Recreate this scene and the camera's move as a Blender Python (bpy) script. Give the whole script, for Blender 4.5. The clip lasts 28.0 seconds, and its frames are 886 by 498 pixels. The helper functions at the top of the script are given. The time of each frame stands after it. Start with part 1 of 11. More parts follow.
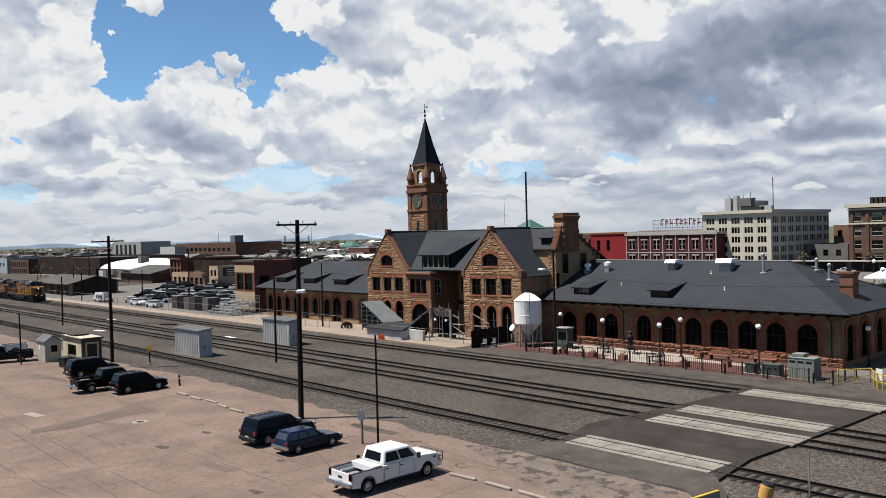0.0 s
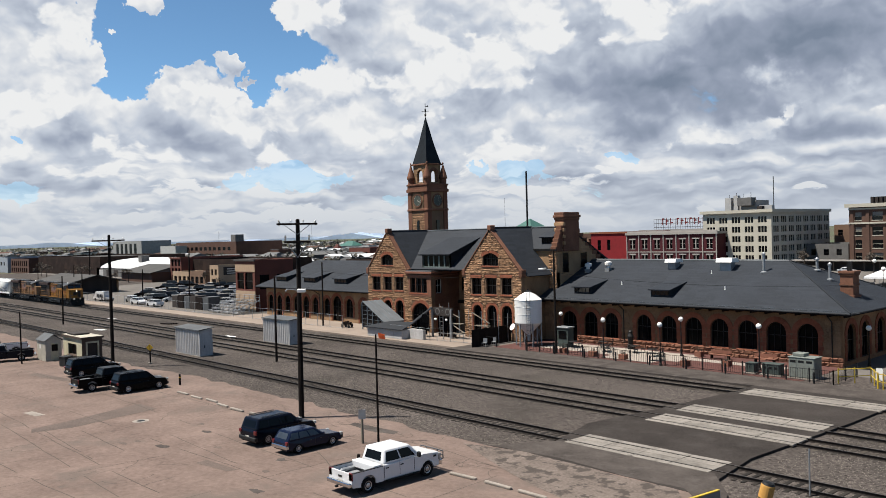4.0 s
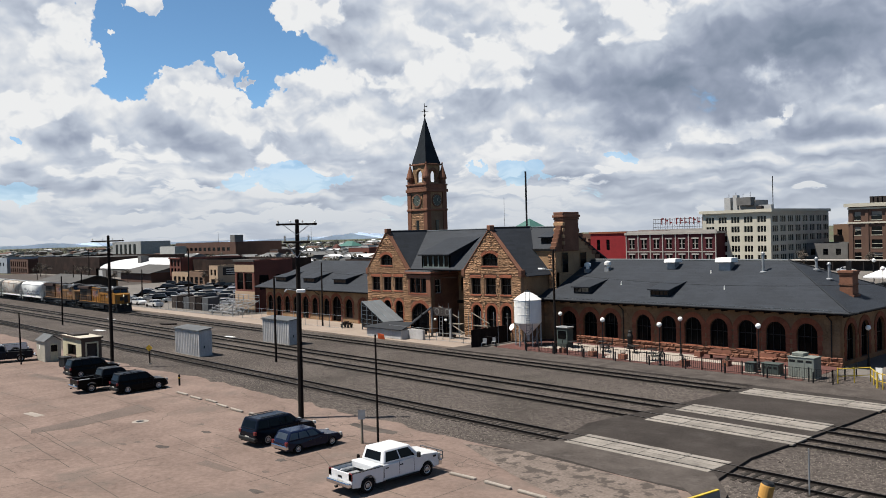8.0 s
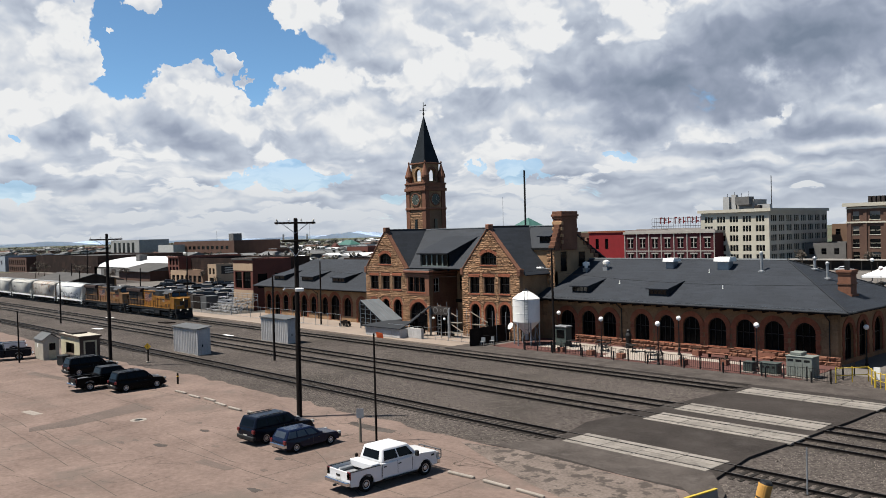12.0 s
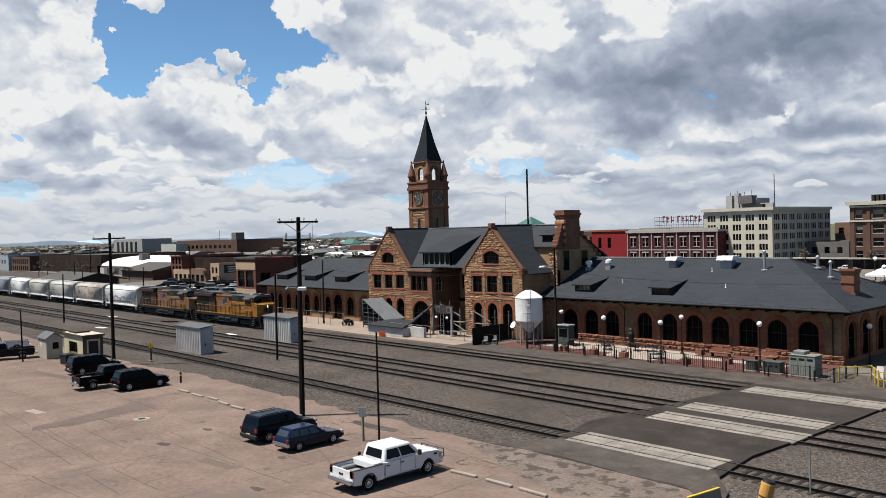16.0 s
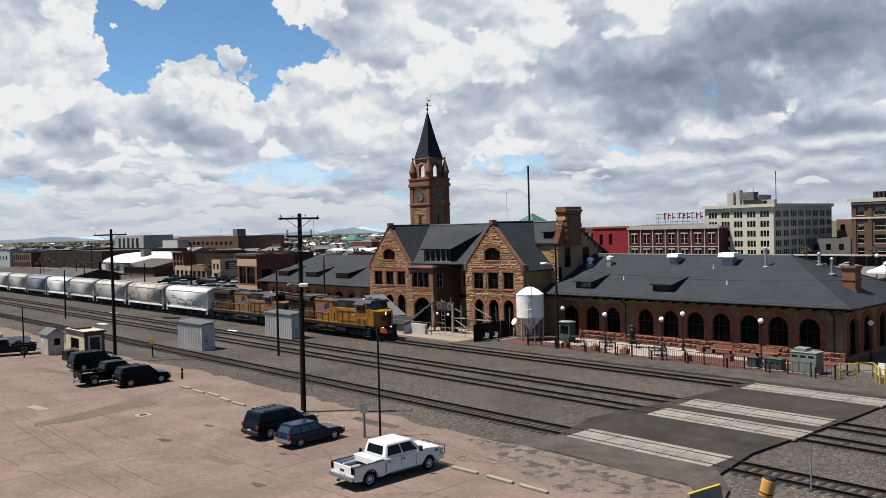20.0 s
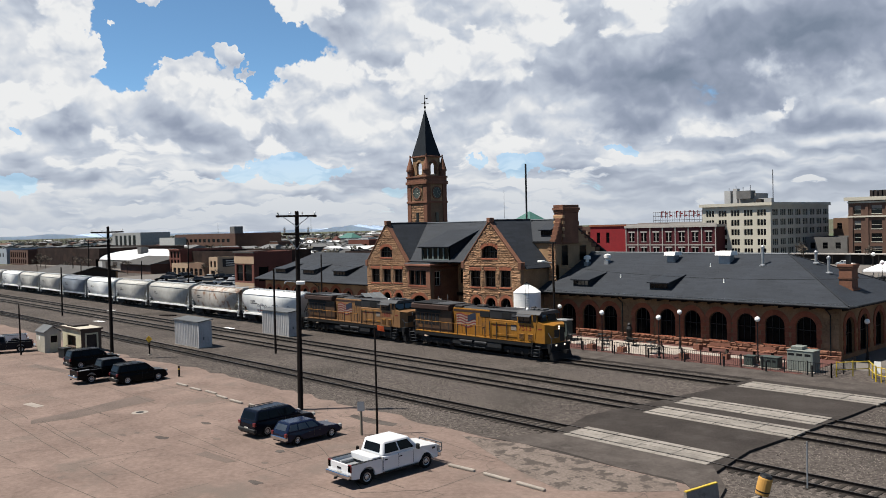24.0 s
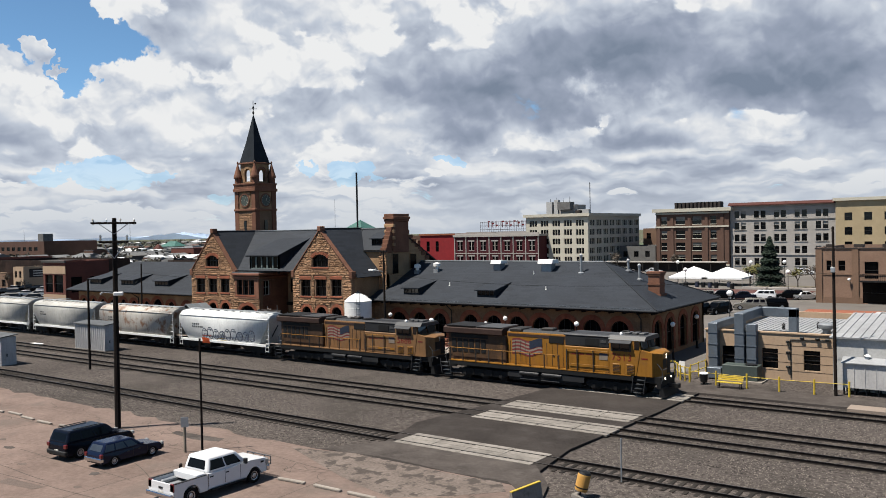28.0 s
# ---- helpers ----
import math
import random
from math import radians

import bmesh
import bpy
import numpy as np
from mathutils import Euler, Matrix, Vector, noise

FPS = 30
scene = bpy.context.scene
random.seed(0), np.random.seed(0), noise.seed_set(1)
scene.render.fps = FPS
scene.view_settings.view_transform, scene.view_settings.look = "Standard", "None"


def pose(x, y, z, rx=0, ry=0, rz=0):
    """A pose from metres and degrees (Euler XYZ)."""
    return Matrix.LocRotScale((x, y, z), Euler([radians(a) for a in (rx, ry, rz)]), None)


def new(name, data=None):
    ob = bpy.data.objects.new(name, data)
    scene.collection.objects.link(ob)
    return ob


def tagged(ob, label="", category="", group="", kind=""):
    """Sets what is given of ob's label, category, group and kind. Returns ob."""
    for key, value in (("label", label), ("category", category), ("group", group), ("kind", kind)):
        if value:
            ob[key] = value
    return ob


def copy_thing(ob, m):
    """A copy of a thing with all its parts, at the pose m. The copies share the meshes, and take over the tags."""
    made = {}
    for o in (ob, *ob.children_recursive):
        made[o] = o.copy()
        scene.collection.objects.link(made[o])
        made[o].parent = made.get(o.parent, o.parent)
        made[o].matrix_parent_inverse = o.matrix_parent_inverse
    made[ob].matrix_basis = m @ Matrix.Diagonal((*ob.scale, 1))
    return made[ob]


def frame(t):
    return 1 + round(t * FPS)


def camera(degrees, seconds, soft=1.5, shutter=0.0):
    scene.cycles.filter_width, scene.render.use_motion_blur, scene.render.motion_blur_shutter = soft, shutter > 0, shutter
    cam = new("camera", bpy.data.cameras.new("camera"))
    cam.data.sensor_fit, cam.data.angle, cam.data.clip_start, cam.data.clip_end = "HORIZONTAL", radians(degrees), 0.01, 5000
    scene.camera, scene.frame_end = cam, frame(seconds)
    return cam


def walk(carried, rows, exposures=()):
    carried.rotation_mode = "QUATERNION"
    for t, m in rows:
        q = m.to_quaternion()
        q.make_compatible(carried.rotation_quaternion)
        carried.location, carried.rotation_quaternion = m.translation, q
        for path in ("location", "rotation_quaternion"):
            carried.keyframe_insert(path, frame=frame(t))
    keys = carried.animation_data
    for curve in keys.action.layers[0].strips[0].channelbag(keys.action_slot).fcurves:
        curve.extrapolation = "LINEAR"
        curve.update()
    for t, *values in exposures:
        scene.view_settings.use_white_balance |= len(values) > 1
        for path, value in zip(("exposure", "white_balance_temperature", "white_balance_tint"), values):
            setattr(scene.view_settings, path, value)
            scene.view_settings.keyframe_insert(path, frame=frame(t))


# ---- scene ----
# World: x runs along the tracks (the train's way), y across them towards the station, z up; rail tops at z = 0.
cam = camera(55.9, 28.0, soft=0.9)
EYE_Z = 13.0
TURNS = [
    (0.0, 89.007, 1.59, 47.448), (0.5, 89.006, 1.59, 47.455), (1.0, 88.993, 1.575, 47.466), (1.5, 88.99, 1.575, 47.45),
    (2.0, 88.975, 1.58, 47.447), (2.5, 88.96, 1.56, 47.455), (3.0, 88.955, 1.545, 47.478), (3.5, 88.962, 1.55, 47.49),
    (5.5, 88.967, 1.615, 47.406), (6.0, 88.965, 1.615, 47.413), (6.5, 88.973, 1.62, 47.436), (7.0, 88.979, 1.623, 47.438),
    (7.5, 88.972, 1.625, 47.428), (8.0, 88.968, 1.63, 47.436), (8.5, 88.959, 1.63, 47.446), (9.0, 88.957, 1.622, 47.44),
    (9.5, 88.95, 1.595, 47.388), (10.0, 88.938, 1.577, 47.33), (10.5, 88.936, 1.544, 47.313), (11.0, 88.922, 1.515, 47.318),
    (11.5, 88.898, 1.52, 47.327), (12.0, 88.89, 1.54, 47.344), (12.5, 88.887, 1.546, 47.39), (14.5, 88.856, 1.525, 47.486),
    (15.0, 88.838, 1.545, 47.497), (15.5, 88.834, 1.56, 47.503), (16.0, 88.822, 1.57, 47.521), (16.5, 88.79, 1.55, 47.542),
    (17.0, 88.772, 1.555, 47.558), (17.5, 88.746, 1.547, 47.569), (18.0, 88.714, 1.545, 47.572), (18.5, 88.678, 1.53, 47.576),
    (19.0, 88.652, 1.535, 47.592), (19.5, 88.62, 1.52, 47.592), (20.0, 88.59, 1.527, 47.605), (20.5, 88.56, 1.508, 47.605),
    (21.0, 88.547, 1.492, 47.55), (21.5, 88.534, 1.484, 47.513), (23.5, 88.454, 1.44, 47.467), (24.0, 88.44, 1.425, 47.424),
    (24.5, 88.423, 1.424, 47.395), (25.0, 88.42, 1.42, 47.358), (25.5, 88.464, 1.385, 47.255), (26.0, 88.538, 1.318, 46.981),
    (26.5, 88.61, 1.28, 46.345), (27.0, 88.718, 1.23, 42.862), (27.5, 88.775, 1.175, 38.387), (28.0, 88.773, 1.161, 35.859)]
walk(cam, [(t, pose(0, 0, EYE_Z, rx, ry, rz)) for t, rx, ry, rz in TURNS])

# ---- light: early afternoon sun from the near side of the tracks, broken cumulus ----
SUN_EL, SUN_AZ = radians(66), radians(127)   # the way to the sun: azimuth from +x, counted through -y
TO_SUN = Vector((math.cos(SUN_EL) * math.cos(SUN_AZ), -math.cos(SUN_EL) * math.sin(SUN_AZ), math.sin(SUN_EL)))
sun = new("sun", bpy.data.lights.new("sun", "SUN"))
sun.data.energy, sun.data.angle, sun.data.color = 5.0, radians(0.6), (1.0, 0.945, 0.855)
sun.matrix_world = Matrix.Translation((0, 0, 60)) @ TO_SUN.to_track_quat("Z", "Y").to_matrix().to_4x4()
scene.view_settings.exposure = 1.08


class Nodes:
    """A small builder for node trees."""

    def __init__(self, tree):
        self.tree = tree
        tree.nodes.clear()

    def add(self, kind, **inputs):
        node = self.tree.nodes.new(kind)
        for key, value in inputs.items():
            self.put(node, key, value)
        return node

    def put(self, node, key, value):
        socket = node.inputs[int(key[1:])] if key[0] == "i" and key[1:].isdigit() else node.inputs[key.replace("_", " ")]
        if isinstance(value, bpy.types.NodeSocket):
            self.tree.links.new(value, socket)
        else:
            socket.default_value = value

    def math(self, op, a, b=0.0, clamp=False):
        node = self.tree.nodes.new("ShaderNodeMath")
        node.operation, node.use_clamp = op, clamp
        self.put(node, "i0", a)
        self.put(node, "i1", b)
        return node.outputs[0]

    def vec(self, op, a, b=(0, 0, 0)):
        node = self.tree.nodes.new("ShaderNodeVectorMath")
        node.operation = op
        self.put(node, "i0", a)
        self.put(node, "i1", b)
        return node.outputs["Value"] if op in ("DOT_PRODUCT", "LENGTH") else node.outputs["Vector"]

    def noise(self, vector, scale, detail=4.0, rough=0.55, distortion=0.0):
        node = self.add("ShaderNodeTexNoise", Scale=scale, Detail=detail, Roughness=rough, Distortion=distortion)
        self.tree.links.new(vector, node.inputs["Vector"])
        return node.outputs["Fac"]

    def span(self, value, a, b, c=0.0, d=1.0, smooth=True):
        node = self.tree.nodes.new("ShaderNodeMapRange")
        node.interpolation_type = "SMOOTHSTEP" if smooth else "LINEAR"
        for key, v in zip(("Value", "From Min", "From Max", "To Min", "To Max"), (value, a, b, c, d)):
            self.put(node, key, v)
        return node.outputs["Result"]

    def mix(self, fac, a, b, blend="MIX"):
        node = self.tree.nodes.new("ShaderNodeMix")
        node.data_type, node.blend_type = "RGBA", blend
        for i, v in ((0, fac), (6, a), (7, b)):
            if isinstance(v, bpy.types.NodeSocket):
                self.tree.links.new(v, node.inputs[i])
            else:
                node.inputs[i].default_value = v if i == 0 or len(v) == 4 else (*v, 1)
        return node.outputs[2]


def heading(az, el):
    """A direction: az degrees to the left of +y, el degrees up."""
    a, e = radians(az), radians(el)
    return (-math.sin(a) * math.cos(e), math.cos(a) * math.cos(e), math.sin(e))


# broken cumulus: azimuth left of +y, elevation, half width, half height (degrees), weight
SKY_GAPS = [(63.8, 13.7, 6.9, 3.5, 0.55), (58.3, 12.2, 4.5, 2.1, 0.4), (68.2, 10.7, 2.8, 3.0, 0.4), (59.7, 9.7, 2.2, 1.7, 0.35), (60.5, 15.6, 3.3, 2.2, 0.3), (68.6, 14.5, 1.4, 2.1, 0.2), (57.1, 4.0, 4.0, 1.1, 0.36), (61.2, 4.0, 1.5, 0.9, 0.3), (41.7, 4.1, 2.5, 0.9, 0.38), (35.1, 4.8, 1.7, 0.5, 0.36), (74.6, 3.0, 2.0, 0.8, 0.2), (52.9, 3.9, 2.3, 0.7, 0.25), (74.3, 6.6, 0.7, 0.3, 0.25), (45.2, 4.5, 1.5, 0.5, 0.2)]
SKY_HEAPS = [(61.7, 12.0, 1.0, 0.9, 0.5), (61.0, 11.2, 0.6, 0.7, 0.46), (60.3, 10.2, 0.4, 0.5, 0.45), (64.4, 10.2, 1.8, 1.9, 0.45), (61.4, 8.9, 1.7, 1.5, 0.38), (68.3, 13.2, 0.6, 0.4, 0.4), (66.7, 15.1, 2.1, 0.9, 0.5), (69.6, 11.1, 0.6, 1.2, 0.42), (64.0, 12.8, 0.4, 0.3, 0.34), (56.4, 15.0, 2.7, 1.5, 0.3), (72.8, 12.8, 2.8, 2.7, 0.25), (54.6, 10.3, 2.3, 1.9, 0.18), (57.7, 9.7, 0.5, 0.8, 0.35), (66.0, 8.7, 2.5, 1.4, 0.25), (52.2, 3.4, 2.3, 1.1, 0.2)]
SKY_SHADE = [(63.8, 6.7, 3.5, 1.3, 0.41), (33.7, 8.8, 7.1, 3.0, 0.41), (34.1, 6.3, 2.8, 1.1, 0.35), (28.4, 7.5, 5.0, 1.6, 0.24), (24.0, 11.4, 8.9, 3.2, 0.3), (38.9, 10.2, 4.2, 2.3, 0.19), (44.7, 8.6, 2.9, 1.4, 0.24), (22.1, 5.6, 4.0, 1.2, 0.32), (71.8, 6.8, 1.9, 1.3, 0.27), (74.1, 4.0, 2.0, 1.3, 0.32), (70.6, 3.6, 1.7, 0.8, 0.27), (28.5, 5.0, 4.3, 0.7, 0.19), (38.7, 4.2, 3.4, 0.5, 0.16), (54.2, 13.5, 1.9, 1.1, 0.16), (21.5, 8.8, 2.6, 2.0, 0.16), (27.5, 2.6, 13.4, 2.5, 0.17), (11.5, 10.1, 9.3, 4.8, 0.26), (27.0, 9.0, 11.6, 5.3, 0.24), (22.0, 12.2, 7.3, 3.7, 0.2), (13.9, 9.8, 5.6, 3.3, 0.42), (8.9, 8.2, 5.1, 3.0, 0.34), (17.0, 4.0, 5.3, 1.1, 0.26)]
SKY_WHITE = [(63.5, 9.6, 3.3, 1.5, 0.2), (72.2, 12.6, 3.3, 2.7, 0.16), (54.3, 8.8, 3.4, 2.7, 0.16), (50.3, 13.5, 3.5, 2.3, 0.12), (25.8, 9.7, 1.6, 0.8, 0.42), (24.7, 7.5, 0.9, 0.6, 0.36), (29.1, 5.9, 4.7, 0.8, 0.26), (21.5, 9.1, 1.0, 0.8, 0.24), (43.6, 5.1, 3.5, 0.7, 0.16), (36.7, 6.1, 2.3, 0.6, 0.2), (47.3, 11.6, 2.7, 3.5, 0.12), (60.0, 7.5, 2.6, 1.5, 0.12), (30.1, 9.9, 0.9, 2.2, 0.1)]


def build_world():
    world = bpy.data.worlds.new("sky")
    scene.world = world
    world.use_nodes = True
    n = Nodes(world.node_tree)
    coord = n.add("ShaderNodeTexCoord").outputs["Generated"]
    sky = n.tree.nodes.new("ShaderNodeTexSky")
    sky.sky_type, sky.sun_disc = "NISHITA", False
    sky.sun_elevation, sky.sun_rotation = SUN_EL, math.atan2(TO_SUN.x, TO_SUN.y)
    sky.altitude, sky.air_density, sky.dust_density, sky.ozone_density = 1850, 0.72, 0.12, 4.0
    axes = n.add("ShaderNodeSeparateXYZ", Vector=coord).outputs
    up = axes["Z"]
    az = n.math("DEGREES", n.math("ARCTAN2", n.math("MULTIPLY", axes["X"], -1.0), axes["Y"]))
    el = n.math("DEGREES", n.math("ARCSINE", up))

    def noise_vector(vector, scale, detail, size):
        """A random shift of about the given size."""
        node = n.add("ShaderNodeTexNoise", Scale=scale, Detail=detail, Roughness=0.55)
        n.tree.links.new(vector, node.inputs["Vector"])
        shift = n.vec("SUBTRACT", node.outputs["Color"], (0.5, 0.5, 0.5))
        return n.vec("MULTIPLY", shift, size)

    # lobes lie in degrees, their outlines frayed by two sizes of turbulence
    plan = n.add("ShaderNodeCombineXYZ", X=az, Y=el).outputs[0]
    frayed = n.vec("ADD", plan, n.vec("ADD", noise_vector(coord, 26.0, 4.0, (4.2, 3.0, 0)), noise_vector(coord, 90.0, 3.0, (1.1, 0.9, 0))))
    eased = n.vec("ADD", plan, noise_vector(coord, 16.0, 2.0, (4.5, 2.6, 0)))

    def lobes(rows, at, core=0.15):
        total = 0.0
        for a, e, ra, re, weight in rows:
            reach = n.vec("LENGTH", n.vec("MULTIPLY", n.vec("SUBTRACT", at, (a, e, 0)), (1 / ra, 1 / re, 0)))
            total = n.math("ADD", total, n.span(reach, 1.15, core, 0.0, weight))
        return total

    bent = n.vec("ADD", coord, noise_vector(coord, 18.0, 3.0, (0.035, 0.035, 0.03)))
    lowness = n.span(up, 0.045, 0.125, 1.0, 0.0)

    def billow(vector, scale, detail):
        cells = n.add("ShaderNodeTexVoronoi", Scale=scale, Detail=detail, Roughness=0.55, Lacunarity=2.2)
        cells.feature, cells.normalize = "SMOOTH_F1", True
        n.put(cells, "Smoothness", 0.5)
        n.tree.links.new(vector, cells.inputs["Vector"])
        return n.math("SUBTRACT", 0.6, cells.outputs["Distance"])

    def field(shift, detail):
        """Height of the cloud: heaps above, flattened layers towards the horizon."""
        at = n.vec("ADD", bent, shift)
        tall = n.add("ShaderNodeMapping", Vector=at, Scale=(1.0, 1.0, 1.3)).outputs["Vector"]
        heap = n.math("ADD", n.math("MULTIPLY", n.noise(tall, 8.0, detail, 0.52), 0.75), n.math("MULTIPLY", billow(tall, 15.0, min(detail, 3.0)), 0.40))
        wide = n.add("ShaderNodeMapping", Vector=at, Scale=(1.0, 1.0, 4.2)).outputs["Vector"]
        layer = n.math("ADD", n.math("MULTIPLY", n.noise(wide, 9.0, detail, 0.55), 0.75), n.math("MULTIPLY", billow(wide, 13.0, min(detail, 2.0)), 0.34))
        return n.math("ADD", n.math("MULTIPLY", heap, n.math("SUBTRACT", 1.0, lowness)), n.math("MULTIPLY", layer, lowness))

    edge = field((0, 0, 0), 8.0)
    here = field((0, 0, 0), 3.0)
    near_up = field((0.004, 0.001, 0.010), 3.0)
    far_up = field((0.012, 0.004, 0.034), 1.5)
    # the unseen cover, overhead and off this heading, is opened to cut fill light
    ahead = n.vec("DOT_PRODUCT", coord, heading(41.7, 6))
    open_up = n.math("MAXIMUM", n.span(up, 0.30, 0.55, 0.0, 0.30), n.span(ahead, 0.45, 0.77, 0.30, 0.0))
    cover = n.math("ADD", n.math("SUBTRACT", edge, open_up), n.math("SUBTRACT", lobes(SKY_HEAPS, frayed), n.math("MINIMUM", lobes(SKY_GAPS, frayed), 0.5)))
    mask = n.span(cover, 0.30, 0.37)
    thick = n.span(cover, 0.33, 0.60)
    slope = n.math("ADD", n.math("MULTIPLY", n.math("SUBTRACT", here, near_up), 2.5), n.math("MULTIPLY", n.math("SUBTRACT", here, far_up), 0.6))
    shade, white = lobes(SKY_SHADE, eased, 0.0), lobes(SKY_WHITE, frayed, 0.0)
    fleck = n.math("MULTIPLY", n.math("SUBTRACT", n.noise(bent, 34.0, 5.0, 0.6), 0.5), 0.22)
    tone = n.math("ADD", n.math("ADD", 0.83, slope), n.math("ADD", fleck, n.math("MULTIPLY", thick, -0.10)))
    tone = n.math("ADD", n.math("SUBTRACT", tone, shade), white, clamp=True)
    # crisper sunlit heaps in front of the deck
    crest, crest_up = field((0.31, 0.17, 0.04), 6.0), field((0.315, 0.172, 0.053), 5.0)
    front = n.span(n.math("ADD", crest, n.math("SUBTRACT", n.math("MULTIPLY", white, 0.5), n.math("MULTIPLY", shade, 0.75))), 0.49, 0.545)
    lit = n.math("ADD", n.math("SUBTRACT", 0.95, n.math("MULTIPLY", shade, 0.8)), n.math("MULTIPLY", n.math("SUBTRACT", crest, crest_up), 3.2))
    tone = n.math("ADD", n.math("MULTIPLY", tone, n.math("SUBTRACT", 1.0, front)), n.math("MULTIPLY", lit, front), clamp=True)
    ramp = n.add("ShaderNodeValToRGB", Fac=tone)
    stops = ramp.color_ramp.elements
    stops[0].position, stops[0].color = 0.0, (0.225, 0.28, 0.375, 1)
    stops[1].position, stops[1].color = 1.0, (0.985, 0.995, 1.0, 1)
    for at, colour in ((0.4, (0.375, 0.43, 0.545, 1)), (0.72, (0.63, 0.69, 0.79, 1))):
        e = stops.new(at)
        e.color = colour
    haze = n.span(up, 0.0, 0.10, 0.7, 0.0)
    cloud = n.mix(haze, ramp.outputs["Color"], (0.60, 0.655, 0.735))
    pale = n.mix(n.span(up, 0.0, 0.16, 1.0, 0.0), sky.outputs["Color"], (1.0, 0.93, 0.93), "MULTIPLY")
    pale = n.mix(1.0, pale, (0.92, 1.07, 0.99), "MULTIPLY")
    clear = n.add("ShaderNodeBackground", Color=pale, Strength=0.072)
    heaped = n.add("ShaderNodeBackground", Color=cloud, Strength=0.406)
    both = n.add("ShaderNodeMixShader", Fac=n.math("MAXIMUM", mask, n.span(up, 0.03, 0.17, 0.6, 0.0)))
    n.tree.links.new(clear.outputs[0], both.inputs[1])
    n.tree.links.new(heaped.outputs[0], both.inputs[2])
    out = n.add("ShaderNodeOutputWorld")
    n.tree.links.new(both.outputs[0], out.inputs["Surface"])


build_world()


# ---- materials ----
def material(name, base, rough=0.7, metal=0.0, grain=0.12, grain_scale=6.0, stain=0.15, stain_scale=0.6, bump=0.0, bump_scale=20.0, own=0.0,
             second=None, second_at=(0.55, 0.7), second_scale=1.0, island=0.0, streak=0.0, clear=0.0, glow=0.0, spec=0.25):
    """A surface with variation at two scales in real-world size; second: a stain or wear colour; own: change from piece to piece."""
    m = bpy.data.materials.new(name)
    m.use_nodes = True
    n = Nodes(m.node_tree)
    at = n.add("ShaderNodeTexCoord").outputs["Object"]
    place = n.add("ShaderNodeNewGeometry")
    pick = n.add("ShaderNodeObjectInfo")
    here = n.vec("ADD", at, n.vec("MULTIPLY", pick.outputs["Location"], (0.37, 0.37, 0.37)))
    fine = n.noise(here, grain_scale, 5.0, 0.6)
    wide = n.noise(here, stain_scale, 4.0, 0.55)
    value = n.math("ADD", n.span(fine, 0.25, 0.75, 1 - grain, 1 + grain, False), n.span(wide, 0.3, 0.7, -stain, stain, False))
    if own:
        value = n.math("ADD", value, n.span(pick.outputs["Random"], 0, 1, -own, own, False))
    if island:
        value = n.math("ADD", value, n.span(place.outputs["Random Per Island"], 0, 1, -island, island, False))
    if streak:
        drip = n.add("ShaderNodeMapping", Vector=here, Scale=(3.0, 3.0, 0.35)).outputs["Vector"]
        value = n.math("SUBTRACT", value, n.math("MULTIPLY", n.span(n.noise(drip, 1.6, 5.0, 0.6), 0.5, 0.75), streak))
    colour = n.vec("SCALE", (base[0], base[1], base[2]))
    n.put(colour.node, "Scale", value)
    if second:
        spots = n.noise(here, second_scale, 6.0, 0.62)
        colour = n.mix(n.span(spots, *second_at), colour, second)
    shader = n.add("ShaderNodeBsdfPrincipled", Roughness=rough, Metallic=metal)
    n.tree.links.new(colour, shader.inputs["Base Color"])
    shader.inputs["Specular IOR Level"].default_value = spec
    if clear:
        shader.inputs["Coat Weight"].default_value = clear
        shader.inputs["Coat Roughness"].default_value = 0.06
    if glow:
        n.tree.links.new(colour, shader.inputs["Emission Color"])
        shader.inputs["Emission Strength"].default_value = glow
    if bump:
        rise = n.add("ShaderNodeBump", Strength=bump, Distance=0.05, Height=n.noise(here, bump_scale, 6.0, 0.65))
        n.tree.links.new(rise.outputs["Normal"], shader.inputs["Normal"])
    out = n.add("ShaderNodeOutputMaterial")
    n.tree.links.new(shader.outputs[0], out.inputs["Surface"])
    return m


M = {}
def mk(name, *args, **kw):
    M[name] = material(name, *args, **kw)


mk("ballast", (0.0535, 0.0455, 0.0410), 0.95, grain=0.9, grain_scale=4.0, stain=0.22, stain_scale=0.09, bump=1.0, bump_scale=7.0, second=(0.0338, 0.0296, 0.0260), second_at=(0.5, 0.68), second_scale=0.13, spec=0.06)
mk("lot", (0.1198, 0.0883, 0.0751), 0.9, grain=0.2, grain_scale=3.2, stain=0.2, stain_scale=0.25, bump=0.35, bump_scale=9.0, second=(0.0950, 0.0760, 0.0655), second_at=(0.52, 0.72), second_scale=0.22, spec=0.06)
mk("lot_patch", (0.0740, 0.0554, 0.0460), 0.9, grain=0.15, stain=0.15, stain_scale=0.3, bump=0.2)
mk("street", (0.0915, 0.0820, 0.0732), 0.9, grain=0.1, stain=0.15, stain_scale=0.1, second=(0.0669, 0.0598, 0.0535), second_at=(0.5, 0.7), second_scale=0.2)
mk("asphalt", (0.0288, 0.0247, 0.0225), 0.92, grain=0.25, grain_scale=6.0, stain=0.25, stain_scale=0.25, bump=0.4, second=(0.0387, 0.0345, 0.0317), second_at=(0.5, 0.72), second_scale=0.5, spec=0.06)
